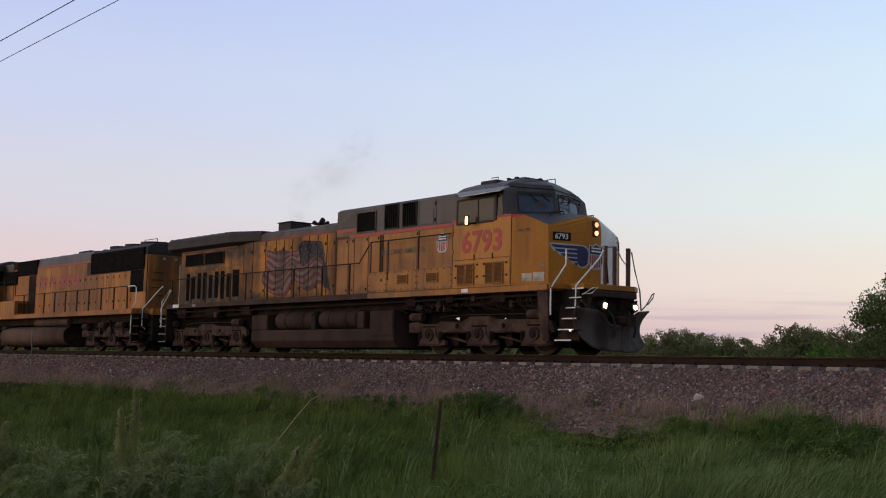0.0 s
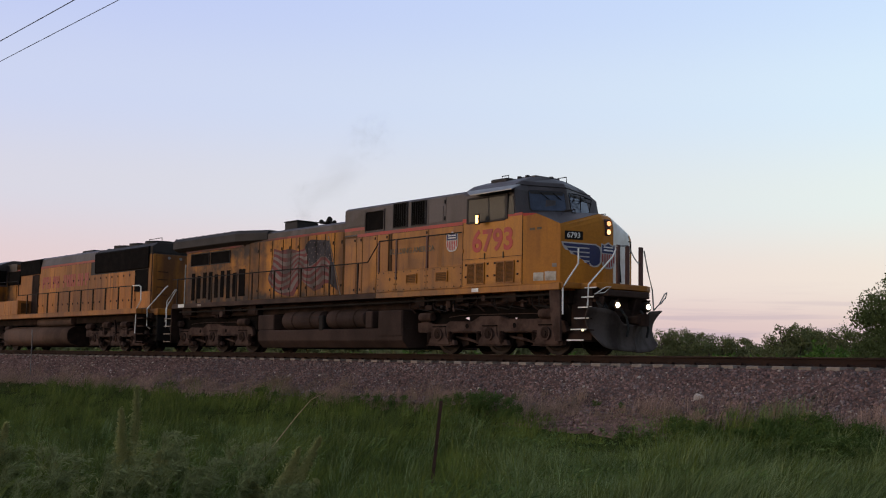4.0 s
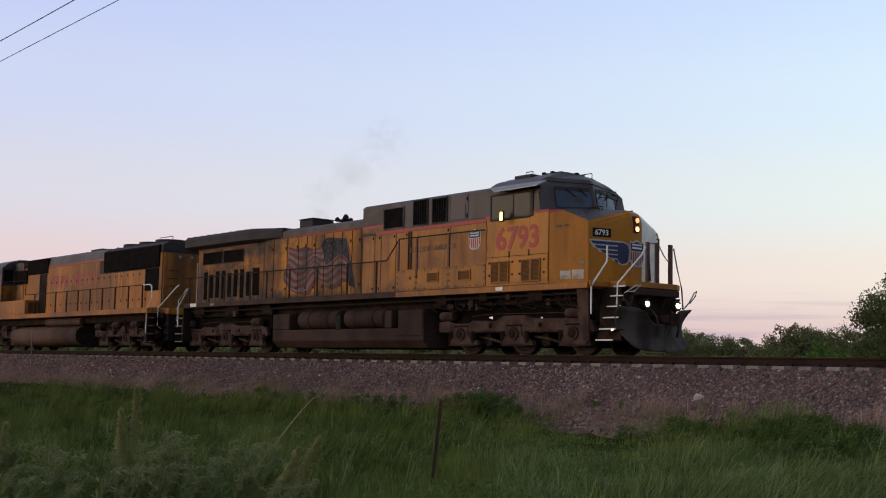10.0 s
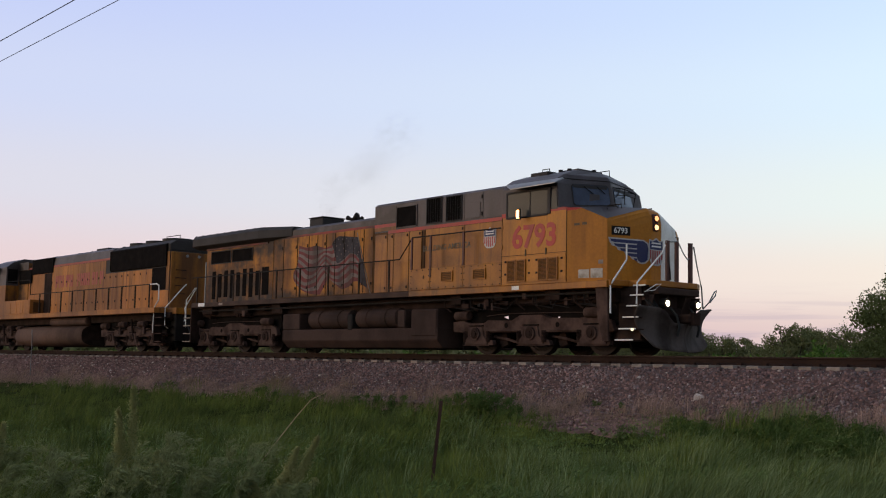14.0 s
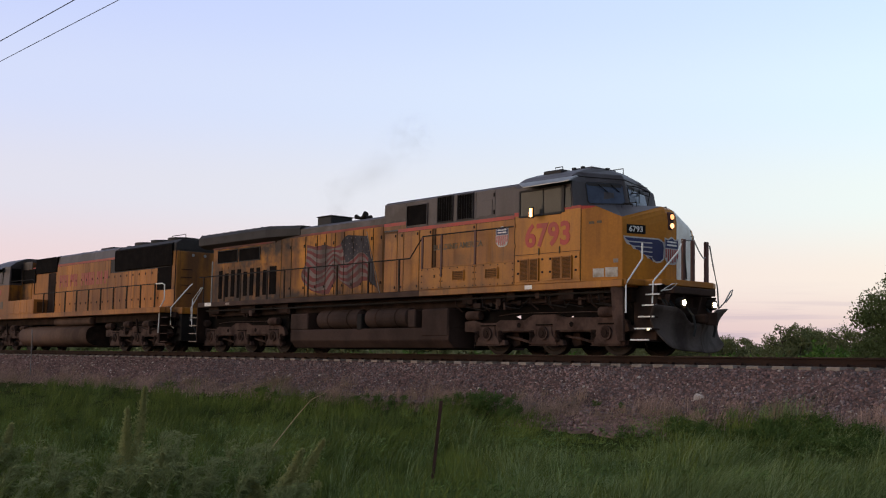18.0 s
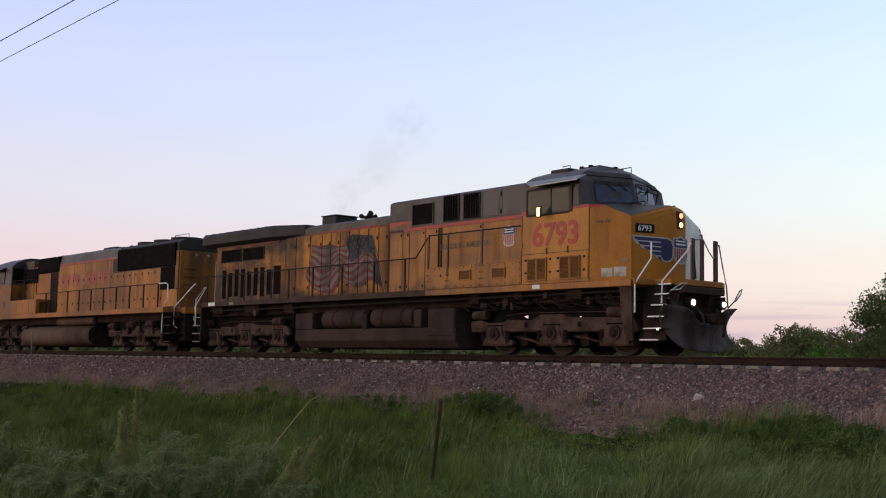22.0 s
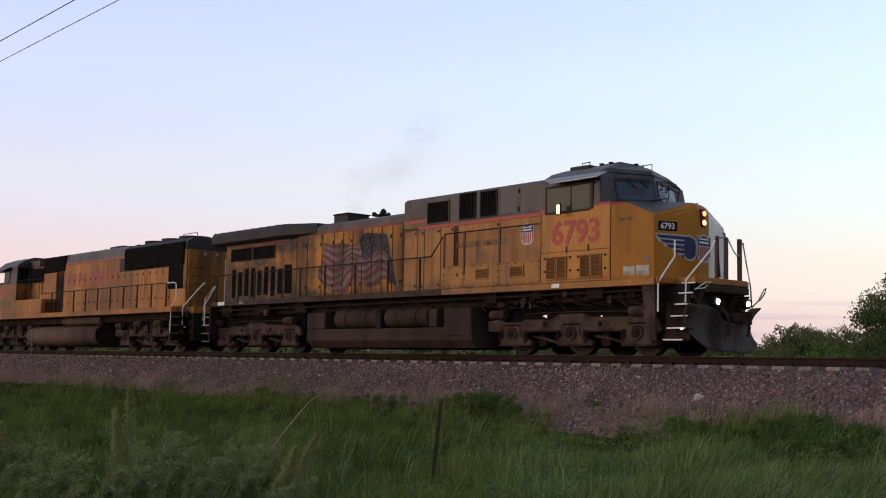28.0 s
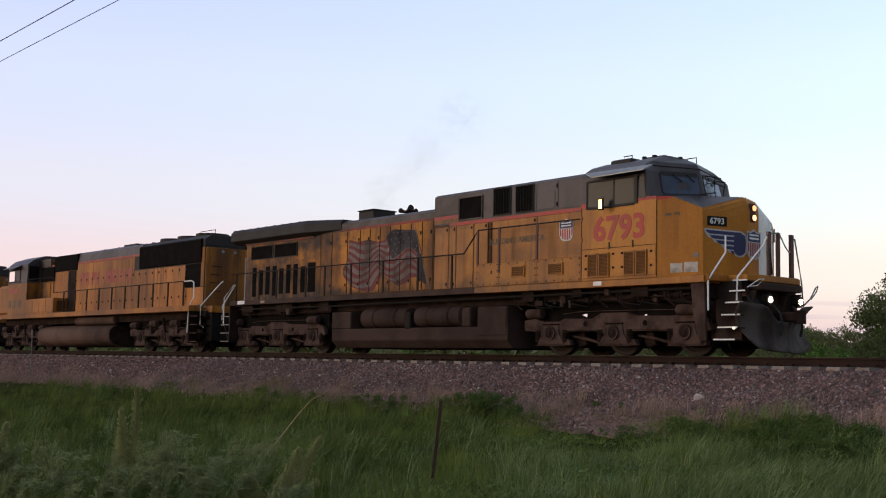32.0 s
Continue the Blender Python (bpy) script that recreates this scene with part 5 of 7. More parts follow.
        low = np.interp(s, (0, 0.06, 0.17, 0.33, 0.38, 0.45, 0.53, 0.65, 0.75, 0.81, 0.89, 1), (2.02, 1.92, 1.82, 1.77, 2.0, 2.28, 2.09, 1.89, 1.96, 2.11, 2.10, 1.86))
        fold = 0.095 * math.sin(15.0 * s + 0.4 + 2.2 * v) * math.sin(3.14 * v) ** 0.7
        return left + (right - left) * s, float(top + (low - top) * v + fold)
    flag_cols = 52
    for k in range(13):
        bm = bmesh.new()
        v0, v1 = k / 13, (k + 1) / 13
        s_end = 1.0
        row = []
        for i in range(flag_cols + 1):
            s = i / flag_cols * s_end
            (xa, za), (xb, zb) = wave(s, v0), wave(s, v1)
            row.append((bm.verts.new((xa, flag_y, za)), bm.verts.new((xb, flag_y, zb)), bm.verts.new((xa, flag_y + 0.004, za)), bm.verts.new((xb, flag_y + 0.004, zb))))
        for p, q in zip(row, row[1:]):
            bm.faces.new((p[0], p[1], q[1], q[0]))
            bm.faces.new((p[2], q[2], q[3], p[3]))
        part("flag_stripe", bm, "flag_red" if k % 2 == 0 else "flag_white", L, "faded painted flag stripe")
    bm = bmesh.new()
    grid = [[bm.verts.new((*[(w[0], flag_y - 0.004, w[1]) for w in [wave(0.575 + 0.425 * i / 10 + 0.05 * j / 4 * (1 - i / 10), 0.44 * j / 4)]][0],)) for j in range(5)] for i in range(11)]
    for i in range(10):
        for j in range(4):
            bm.faces.new((grid[i][j], grid[i][j + 1], grid[i + 1][j + 1], grid[i + 1][j]))
    part("flag_canton", bm, "blue_old", L, "faded dark blue field of the painted flag")
    bm = bmesh.new()
    for j in range(5):
        for i in range(6):
            x, z = wave(0.61 + 0.066 * i + 0.03 * (j % 2), 0.44 * (j + 0.5) / 5)
            drum(bm, (x, flag_y - 0.004, z), (x, flag_y - 0.007, z), 0.021, 5)
    tagged(part("flag_stars", bm, "flag_white", L, "small pale painted stars"), kind="stuff")
    part("flag_pole", tube(bmesh.new(), [(-0.54, flag_y, 3.55), (0.17, flag_y, 1.73)], 0.014, 6), "white_old", L, "painted pale flag pole")
    part("flag_fold", prism(bmesh.new(), [(-0.42, 2.76), (-0.24, 2.74), (0.03, 1.88), (-0.40, 2.09)], flag_y - 0.006, flag_y - 0.003), "blue_old", L, "dark painted fold of the flag")
    for x in edges[1:-1]:
        part("door_seam", boxed(x - 0.007, x + 0.007, flag_y - 0.009, flag_y + 0.004, 1.76, 3.62), "seam", L)
    # slogan and shield
    lettering("slogan", "BUILDING AMERICA", 0.145, pose(2.56, HY - 0.014, 2.80, 90, 0, 0), "letter", L, "faded dark slogan lettering", bold=0.006, wide=1.05)
    shield(L, 5.29, 2.72, 0.47, 0.54, pose(0, HY - 0.016, 0))
    # roof gear
    part("exhaust_outlet", boxed(-4.42, -3.62, -0.42, 0.42, 3.94, 4.36), "roof", L, "boxy sooty exhaust outlet", bevel=0.03)
    part("outlet_lid", boxed(-4.44, -3.60, -0.44, 0.44, 4.36, 4.39), "black", L)
    horn = bmesh.new()
    tube(horn, [(-2.5, 0, 3.95), (-2.5, 0, 4.26)], 0.035, 8)
    for dy, dx, rise, bell in ((-0.12, 0.33, 0.10, 0.095), (0.12, 0.26, 0.03, 0.07), (-0.08, -0.24, 0.06, 0.08)):
        tube(horn, [(-2.5, dy * 0.6, 4.22), (-2.5 + dx * 0.5, dy * 0.8, 4.23 + rise * 0.3), (-2.5 + dx * 0.8, dy, 4.23 + rise * 0.7), (-2.5 + dx, dy, 4.23 + rise)], 0.04, 12, bell)
    part("air_horn", horn, "black", L, "cluster of black air horns")
    # cab
    part("cab_lower", boxed(6.04, 8.30, CY, -CY, 1.70, 3.44), "yellow_clean", L, "yellow cab side", bevel=0.008)
    # the window band narrows upwards; its front is two flat halves that meet in a middle post, with cut corners
    plans = [(3.44, [(6.04, 1.56), (8.05, 1.556), (8.13, 1.13), (8.43, 0.0)]), (4.12, [(6.04, 1.555), (7.92, 1.52), (7.95, 1.06), (8.29, 0.0)]),
             (4.27, [(6.04, 1.42), (7.82, 1.38), (7.88, 0.98), (8.25, 0.0)]), (4.39, [(6.04, 1.22), (7.78, 1.14), (7.86, 0.84), (8.18, 0.0)]), (4.57, [(6.04, 0.75), (7.66, 0.62), (7.72, 0.42), (7.78, 0.0)])]
    up = loft(bmesh.new(), [[(x, -y, z - 0.03 * (z > 4.5 and x < 7)) for x, y in plan] + [(x, y, z - 0.03 * (z > 4.5 and x < 7)) for x, y in plan[-2::-1]] for z, plan in plans])
    part("cab_top", up, "grey", L, "grey cab roof and window band", bevel=0.02)
    part("roof_rim", tube(bmesh.new(), [(7.825, -1.375, 4.275), (7.885, -0.98, 4.28), (8.255, 0.0, 4.28), (7.885, 0.98, 4.28), (7.825, 1.375, 4.275)], 0.010, 6), "roof", L, "dark gutter over the windshields")

    def pane(side, q, z, out):
        """A place on one half of the front: q from the corner to the middle post, out in front of it."""
        k = (z - 3.44) / 0.68
        x0, y0, x1 = 8.13 - 0.18 * k, 1.13 - 0.07 * k, 8.43 - 0.14 * k
        return x0 + (x1 - x0) * q + out, side * y0 * (1 - q), z

    def pane_plate(side, q0, q1, low0, low1, top0, top1, out, cut):
        """A slab with cut corners on one half of the front."""
        ring = []
        for q, z, dq, dz in ((q0, low0, 0, cut), (q0, low0, cut / 1.2, 0), (q1, low1, -cut / 1.2, 0), (q1, low1, 0, cut), (q1, top1, 0, -cut), (q1, top1, -cut / 1.2, 0), (q0, top0, cut / 1.2, 0), (q0, top0, 0, -cut)):
            ring.append(pane(side, q + dq, z + dz, out))
        return loft(bmesh.new(), [ring, [(x - 0.03, y, z) for x, y, z in ring]])

    for side in (-1, 1):
        part("windshield_gasket", pane_plate(side, -0.01, 0.93, 3.59, 3.65, 4.15, 4.17, 0.010, 0.06), "roof", L, "dark windshield seal")
        part("windshield", pane_plate(side, 0.012, 0.91, 3.61, 3.67, 4.13, 4.15, 0.016, 0.055), "windshield", L, "dark slanted windshield")
        part("sun_visor", pane_plate(side, 0.03, 0.88, 4.05, 4.06, 4.125, 4.145, 0.02, 0.02), "roof", L, "dark shade along the top of the pane")
        for q0, q1, z0 in ((0.30, 0.50, 4.10), (0.62, 0.80, 4.12)):
            part("wiper", tube(bmesh.new(), [pane(side, q0, z0, 0.03), pane(side, q0 + 0.06, z0 - 0.08, 0.05), pane(side, q1, z0 - 0.17, 0.03)], 0.011, 5), "black", L)
        part("corner_grab", tube(bmesh.new(), [(8.62, side * 0.55 + 0.1, 3.52), (8.62, side * 0.55 + 0.1, 3.60), (8.86, side * 0.5 + 0.1, 3.58), (8.86, side * 0.5 + 0.1, 3.50)], 0.012, 6), "black", L)
    # mirror and guard on the far corner of the windshield
    part("windshield_guard", tube(bmesh.new(), [(8.14, 0.30, 4.18), (8.38, 0.40, 4.12), (8.30, 0.90, 4.06), (8.02, 0.95, 4.14)], 0.013, 6), "black", L)
    part("windshield_guard", tube(bmesh.new(), [(8.25, 0.30, 3.98), (8.40, 0.42, 3.97), (8.30, 0.92, 3.95)], 0.011, 6), "black", L)
    part("windshield_guard", tube(bmesh.new(), [(8.38, 0.40, 4.12), (8.34, 0.45, 3.74)], 0.011, 6), "black", L)
    part("windshield_guard", tube(bmesh.new(), [(8.30, 0.90, 4.06), (8.24, 0.88, 3.72)], 0.011, 6), "black", L)
    # side windows
    panel(L, "side_window", 6.26, 7.04, 3.40, 3.98, CY, "glass", 0.01, "dark cab side window")
    panel(L, "side_window", 7.07, 7.66, 3.40, 3.98, CY, "glass", 0.012, "dark cab side window")
    q = [(7.78, -1.575, 3.48), (8.00, -1.570, 3.48), (7.92, -1.545, 3.95), (7.78, -1.550, 3.95)]
    part("quarter_window", loft(bmesh.new(), [q, [(a, b + 0.03, c) for a, b, c in q]]), "glass", L, "dark front quarter window")
    for x0, x1, z0, z1 in ((6.20, 6.26, 3.36, 4.02), (7.04, 7.07, 3.40, 3.98), (7.66, 7.76, 3.38, 4.02), (6.26, 7.66, 3.98, 4.03), (6.26, 7.66, 3.35, 3.40), (7.76, 7.78, 3.98, 4.0)):
        panel(L, "window_frame", x0, x1, z0, z1, CY, "roof", 0.022)
    awn = bmesh.new()
    loft(awn, [[(6.12, -1.50, 4.24), (8.06, -1.46, 4.24), (8.10, -1.46, 4.21), (6.12, -1.50, 4.21)], [(6.62, -1.83, 4.06), (8.12, -1.80, 4.08), (8.12, -1.80, 4.06), (6.62, -1.83, 4.04)]])
    part("window_awning", awn, "galv", L, "grey awning over the side window")
    mir = part("mirror_housing", boxed(-0.075, 0.075, -0.03, 0.0, -0.135, 0.135), "black", L, "small upright mirror")
    mir.matrix_basis = pose(6.83, -1.74, 3.42, 0, 0, 0)
    part("mirror_glass", boxed(-0.05, 0.05, -0.036, -0.031, -0.105, 0.105), "sunset_mirror", mir, "mirror reflecting the western sky, with sunset orange in its tint")
    part("mirror_arm", tube(bmesh.new(), [(6.95, -1.56, 3.36), (6.9, -1.7, 3.34), (6.84, -1.72, 3.30)], 0.014, 6), "black", L)
    part("stripe", boxed(6.042, 6.20, CY - 0.006, CY + 0.01, 3.40, 3.50), "red", L, "red stripe")
    part("stripe", boxed(7.74, 8.28, CY - 0.006, CY + 0.01, 3.43, 3.50), "red", L, "red stripe")
    part("panel_seam", boxed(6.05, 6.064, CY - 0.006, CY + 0.01, 1.72, 3.40), "seam", L)
    part("panel_seam", boxed(6.06, 8.28, CY - 0.006, CY + 0.01, 2.425, 2.437), "seam", L)
    part("panel_seam", boxed(8.285, 8.297, CY - 0.006, CY + 0.01, 1.72, 3.42), "seam", L)
    for z in (2.62, 3.12):
        part("cab_hinge", boxed(6.03, 6.09, CY - 0.02, CY + 0.01, z, z + 0.09), "yellow", L)
    # road number
    lettering("road_number", "6793", 0.53, pose(6.42, CY - 0.004, 2.62, 90, 0, 0), "red", L, "large red road number", bold=0.022, wide=1.02)
    # side vents and panels low on the cab
    part("vent_panel", boxed(6.12, 8.26, CY - 0.012, CY + 0.01, 1.76, 2.40), "yellow_clean", L, bevel=0.006)
    for x0 in (6.30, 6.64, 7.40, 7.74):
        grille(L, "cab_vent", x0, x0 + 0.27, 1.80, 2.30, CY - 0.014, 16, False, "yellow", "brown louvred vent")
    for x in (6.18, 7.02, 7.28, 8.12):
        for z in (1.95, 2.26):
            panel(L, "vent_latch", x, x + 0.06, z, z + 0.05, CY, "black", 0.03)
    for x in (6.9, 7.6):
        panel(L, "lifting_lug", x, x + 0.03, 2.40, 2.56, CY, "letter", 0.03)
    def on_nose(name, u, z, w, h, mat, label):
        """A small plate on the nose's tapering side."""
        pl = part(name, boxed(-w / 2, w / 2, -0.01, 0.02, -h / 2, h / 2), mat, L, label)
        pl.matrix_basis = pose(u, -1.56 + 0.29 * (u - 8.3) / 1.02, z, 0, 0, 15.9)
    on_nose("notice_plate", 8.74, 1.89, 0.28, 0.2, "notice_white", "stained pale notice plate")
    on_nose("notice_plate", 9.06, 1.90, 0.31, 0.22, "notice_white", "pale notice plate")
    on_nose("notice_plate", 9.16, 2.16, 0.12, 0.09, "white_old", "small pale plate")
    on_nose("side_light", 8.56, 3.065, 0.14, 0.06, "letter", "small amber side light")
    on_nose("side_light", 8.75, 3.075, 0.12, 0.06, "letter", "small amber side light")
    panel(L, "sill_plate", 6.42, 6.68, 1.58, 1.68, SY, "white", 0.008, "white sill plate")
    panel(L, "sill_plate", -9.60, -9.15, 1.57, 1.69, SY, "white", 0.008, "white sill plate")
    panel(L, "sill_plate", -8.15, -7.9, 1.58, 1.66, SY, "white_old", 0.008, "pale sill plate")
    # nose
    nose = bmesh.new()
    base = [(8.30, -1.56), (8.66, -1.458), (9.32, -1.27), (9.70, -0.18), (9.70, 0.17), (9.36, 1.27), (8.66, 1.458), (8.30, 1.56)]
    tops = [3.475, 3.455, 3.165, 3.485, 3.47, 3.12, 3.455, 3.475]
    back = [0.0, 0.0, 0.02, 0.15, 0.20, 0.12, 0.0, 0.0]  # how far the rounded top edge is set back
    def nose_ring(drop, share):
        return [(x - share * d, y, z - drop) for (x, y), z, d in zip(base, tops, back)]
    rings = [[(x, y, 1.70) for x, y in base], nose_ring(0.34, 0.0), nose_ring(0.17, 0.16), nose_ring(0.06, 0.48), nose_ring(0.0, 1.0)]
    loft(nose, rings, caps=False)
    part("nose", nose, "yellow_clean", L, "yellow wide nose", bevel=0.012)
    lid = bmesh.new()
    v = [lid.verts.new(p) for p in nose_ring(0.0, 1.0)] + [lid.verts.new((8.3, -0.4, 3.62)), lid.verts.new((8.3, 0.4, 3.62))]
    for f in ((0, 1, 8), (1, 2, 8), (2, 3, 8), (3, 4, 9, 8), (4, 5, 9), (5, 6, 9), (6, 7, 9), (0, 8, 9, 7)):
        lid.faces.new([v[i] for i in f])
    for w in list(lid.verts):
        w.co.z += 0.003
    part("nose_top", lid, "grey", L, "grey sloping nose top")
    # door over the far slanted panel, white for sky light, following the rounded edge
    rows = []
    for ring in [[(x, y, 1.76) for x, y in base]] + rings[1:]:
        p, q = Vector(ring[4]), Vector(ring[5])
        rows.append((p.lerp(q, 0.02), p.lerp(q, 0.86)))
    door = bmesh.new()
    skin = [[door.verts.new(p + Vector((out, 0.3 * out, 0.0))) for p in row] for out in (0.014, -0.03) for row in rows]
    half = len(rows)
    for i in range(half - 1):
        door.faces.new((skin[i][0], skin[i][1], skin[i + 1][1], skin[i + 1][0]))
        for e in (0, 1):
            door.faces.new((skin[i][e], skin[i + 1][e], skin[half + i + 1][e], skin[half + i][e]))
    nose_door = part("nose_door", door, "white", L, "nose door, white for the pale sky light on it")
    part("door_handle", tube(bmesh.new(), [(9.42, 1.05, 2.6), (9.50, 1.07, 2.6), (9.50, 1.07, 2.9), (9.42, 1.05, 2.9)], 0.016, 6), "black", nose_door)
    part("door_hinge", boxed(9.38, 9.42, 1.02, 1.08, 2.96, 3.04), "black", nose_door)
    nose_stripe = prism(bmesh.new(), [(8.30, 3.40), (8.58, 3.415), (8.68, 3.452), (8.66, 3.458), (8.30, 3.48)], -0.006, 0.006)
    stripe_part = part("stripe", nose_stripe, "red", L, "red stripe end on the nose")
    stripe_part.matrix_basis = Matrix.Translation((8.30, -1.562, 0)) @ Matrix.Rotation(math.atan2(0.102, 0.36), 4, "Z") @ Matrix.Translation((-8.30, 0, 0))
    # things on the front face: laid along the slanted panel
    ang = math.degrees(math.atan2(0.38, 1.09))
    def face(y, z, proud=0.004):
        """A pose on the nose's slanted panel; x runs along the panel, y points into it."""
        return pose(9.32 + 0.38 * (y + 1.27) / 1.09 + proud, y, z, 0, 0, 90 - ang)
    nb = part("number_board", boxed(-0.245, 0.245, -0.012, 0.012, -0.105, 0.105), "black", L, "black number board with white digits", bevel=0.006)
    nb.matrix_basis = face(-0.94, 2.895)
    lettering("digits", "6793", 0.128, pose(-0.195, -0.016, -0.06, 90, 0, 0), "white", nb, "white digits", bold=0.003)
    outline = [(-0.54, 0.19), (0.40, 0.17), (0.53, 0.10), (0.56, -0.02), (0.54, -0.30), (0.46, -0.38), (0.34, -0.40), (0.25, -0.37), (0.20, -0.31), (0.10, -0.30), (0.03, -0.22), (-0.08, -0.20), (-0.13, -0.12), (-0.28, -0.10), (-0.33, -0.02), (-0.44, 0.0), (-0.50, 0.08)]
    wing = part("wing_emblem", prism(bmesh.new(), outline, -0.004, 0.004), "emblem_white", L, "winged emblem in white and dark blue")
    wing.matrix_basis = face(-0.745, 2.54)
    for k in range(5):
        z1 = 0.155 - 0.105 * k
        x0 = (-0.50, -0.40, -0.24, -0.05, 0.12)[k]
        part("feather", prism(bmesh.new(), [(x0, z1), (0.22, z1 - 0.012), (0.22, z1 - 0.086), (x0 + 0.12, z1 - 0.076), (x0 + 0.04, z1 - 0.05)], -0.008, -0.004), "blue", wing)
    part("wing_field", prism(bmesh.new(), [(0.22, 0.143), (0.38, 0.14), (0.49, 0.08), (0.52, -0.03), (0.50, -0.29), (0.43, -0.35), (0.33, -0.365), (0.26, -0.33), (0.22, -0.28)], -0.008, -0.004), "blue", wing)
    shield(L, 0.0, -0.36, 0.50, 0.66, pose(9.714, -0.01, 2.48, 0, 0, 90))
    lamp_box = part("headlight_box", boxed(9.58, 9.725, -0.13, 0.08, 2.93, 3.35), "maroon", L, "dark red headlight housing", bevel=0.03)
    for z in (3.24, 3.03):
        part("lamp_ring", drum(bmesh.new(), (9.72, -0.025, z), (9.74, -0.025, z), 0.09, 18), "black", lamp_box)
        part("headlight", drum(bmesh.new(), (9.738, -0.025, z), (9.755, -0.025, z), 0.062, 18), "head" if z > 3.1 else "low_beam", lamp_box, "lit round headlight")
    for x, y in ((8.9, -0.6), (8.9, 0.5)):
        part("grab_rail", tube(bmesh.new(), [(x - 0.2, y, 3.5), (x - 0.2, y, 3.58), (x + 0.25, y, 3.58), (x + 0.25, y, 3.48)], 0.013, 6), "black", L)
    # cab roof gear
    part("air_conditioner", boxed(6.30, 6.95, -0.85, 0.3, 4.46, 4.60), "roof", L, "low roof air conditioner", bevel=0.03)
    part("roof_hatch", boxed(7.0, 7.6, -0.45, 0.45, 4.56, 4.64), "grey", L, bevel=0.02)
    for x, y in ((6.6, -0.4), (7.05, -0.5), (7.35, -0.5), (7.62, 0.1)):
        part("antenna_dome", drum(bmesh.new(), (x, y, 4.5), (x, y, 4.645), 0.06, 12, 0.2), "roof", L)
    part("grab_rail", tube(bmesh.new(), [(6.6, -0.7, 4.56), (6.6, -0.7, 4.68), (6.85, -0.7, 4.68), (6.85, -0.7, 4.56)], 0.013, 6), "black", L)
    part("grab_rail", tube(bmesh.new(), [(7.45, 0.5, 4.56), (7.45, 0.5, 4.67), (7.78, 0.5, 4.67), (7.78, 0.5, 4.50)], 0.013, 6), "black", L)
    # front platform
    plat = [(9.2, -1.5), (9.62, -1.5), (9.72, -0.98), (10.22, -0.98), (10.34, -0.7), (10.36, 0.7), (10.22, 0.98), (9.72, 0.98), (9.62, 1.5), (9.2, 1.5)]
    part("front_platform", prism(bmesh.new(), plat, 1.58, 1.72, "z"), "yellow", L, "yellow front platform", bevel=0.015)
    part("pilot", boxed(9.3, 10.1, -1.0, 1.0, 0.35, 1.58), "tank", L, "dark dusty pilot plate", bevel=0.02)
    for y in (-0.82, -0.32, 0.32, 0.82):
        part("pilot_rib", prism(bmesh.new(), [(10.10, 1.38), (10.34, 1.38), (10.18, 0.95), (10.10, 0.80)], y - 0.02, y + 0.02), "tank", L)
    part("draft_gear_pocket", boxed(10.1, 10.22, -0.30, 0.30, 0.62, 1.12), "frame", L, "dark coupler pocket", bevel=0.02)
    for y in (-0.95, -0.86, -0.77, -0.68):
        part("hose_valve", boxed(10.10, 10.20, y - 0.03, y + 0.03, 1.26, 1.36), "truck", L, bevel=0.008)
        part("air_hose", tube(bmesh.new(), [(10.18, y, 1.28), (10.30, y + 0.01, 1.14), (10.30, y + 0.03, 0.98), (10.20, y + 0.04, 0.90)], 0.018, 7), "rubber", L, "black rubber hose")
    part("step_side", prism(bmesh.new(), [(9.16, 1.56), (9.52, 1.56), (9.56, 0.32), (9.38, 0.32), (9.22, 0.9)], -1.5, -1.44), "truck", L, "dusty step side plate", bevel=0.008)
    part("step_back", boxed(9.5, 10.1, -0.98, -0.93, 0.32, 1.58), "tank", L)
    for z in (0.35, 0.605, 0.87, 1.13, 1.375, 1.60):
        k = (z - 0.35) / 1.25
        x0, x1, y0 = 9.67 + 0.23 * k, 10.20 + 0.06 * k, -1.40 + 0.36 * k
        part("step", boxed(x0 + 0.01, x1 - 0.01, y0 + 0.01, -0.90, z - 0.03, z), "frame", L)
        part("step_edge", boxed(x0, x1, y0, y0 + 0.02, z - 0.020, z + 0.010), "white", L, "white step edge")
        part("step", boxed(9.50, 9.98, 0.90, -y0, z - 0.03, z), "frame", L)
    part("handrail", tube(bmesh.new(), [(9.60, -1.47, 0.95), (9.60, -1.47, 1.60), (9.86, -1.22, 2.17), (9.86, -1.22, 2.53)], 0.02, 8), "rail_white", L, "white bent handrail")
    part("handrail", tube(bmesh.new(), [(10.02, -1.06, 1.17), (10.04, -1.06, 1.66), (10.30, -0.50, 2.36), (10.31, -0.40, 2.55)], 0.02, 8), "rail_white", L, "white bent handrail")
    part("handrail", tube(bmesh.new(), [(10.32, 0.62, 2.58), (10.30, 0.78, 2.1), (10.14, 1.15, 1.65), (10.14, 1.2, 1.15)], 0.018, 8), "galv", L, "grey bent handrail")
    part("handrail", tube(bmesh.new(), [(10.31, -0.28, 2.3), (10.33, -0.24, 1.75)], 0.016, 8), "black", L)
    for x, y, w in ((10.29, -0.30, 0.05), (10.30, 0.02, 0.05), (10.30, 0.52, 0.06)):
        part("rail_post", boxed(x - 0.03, x + 0.03, y - w, y + w, 1.72, 2.66), "maroon", L, "dark red platform post", bevel=0.006)
    part("handrail", tube(bmesh.new(), [(10.30, -0.36, 2.62), (10.30, 0.04, 2.66)], 0.018, 6), "galv", L)
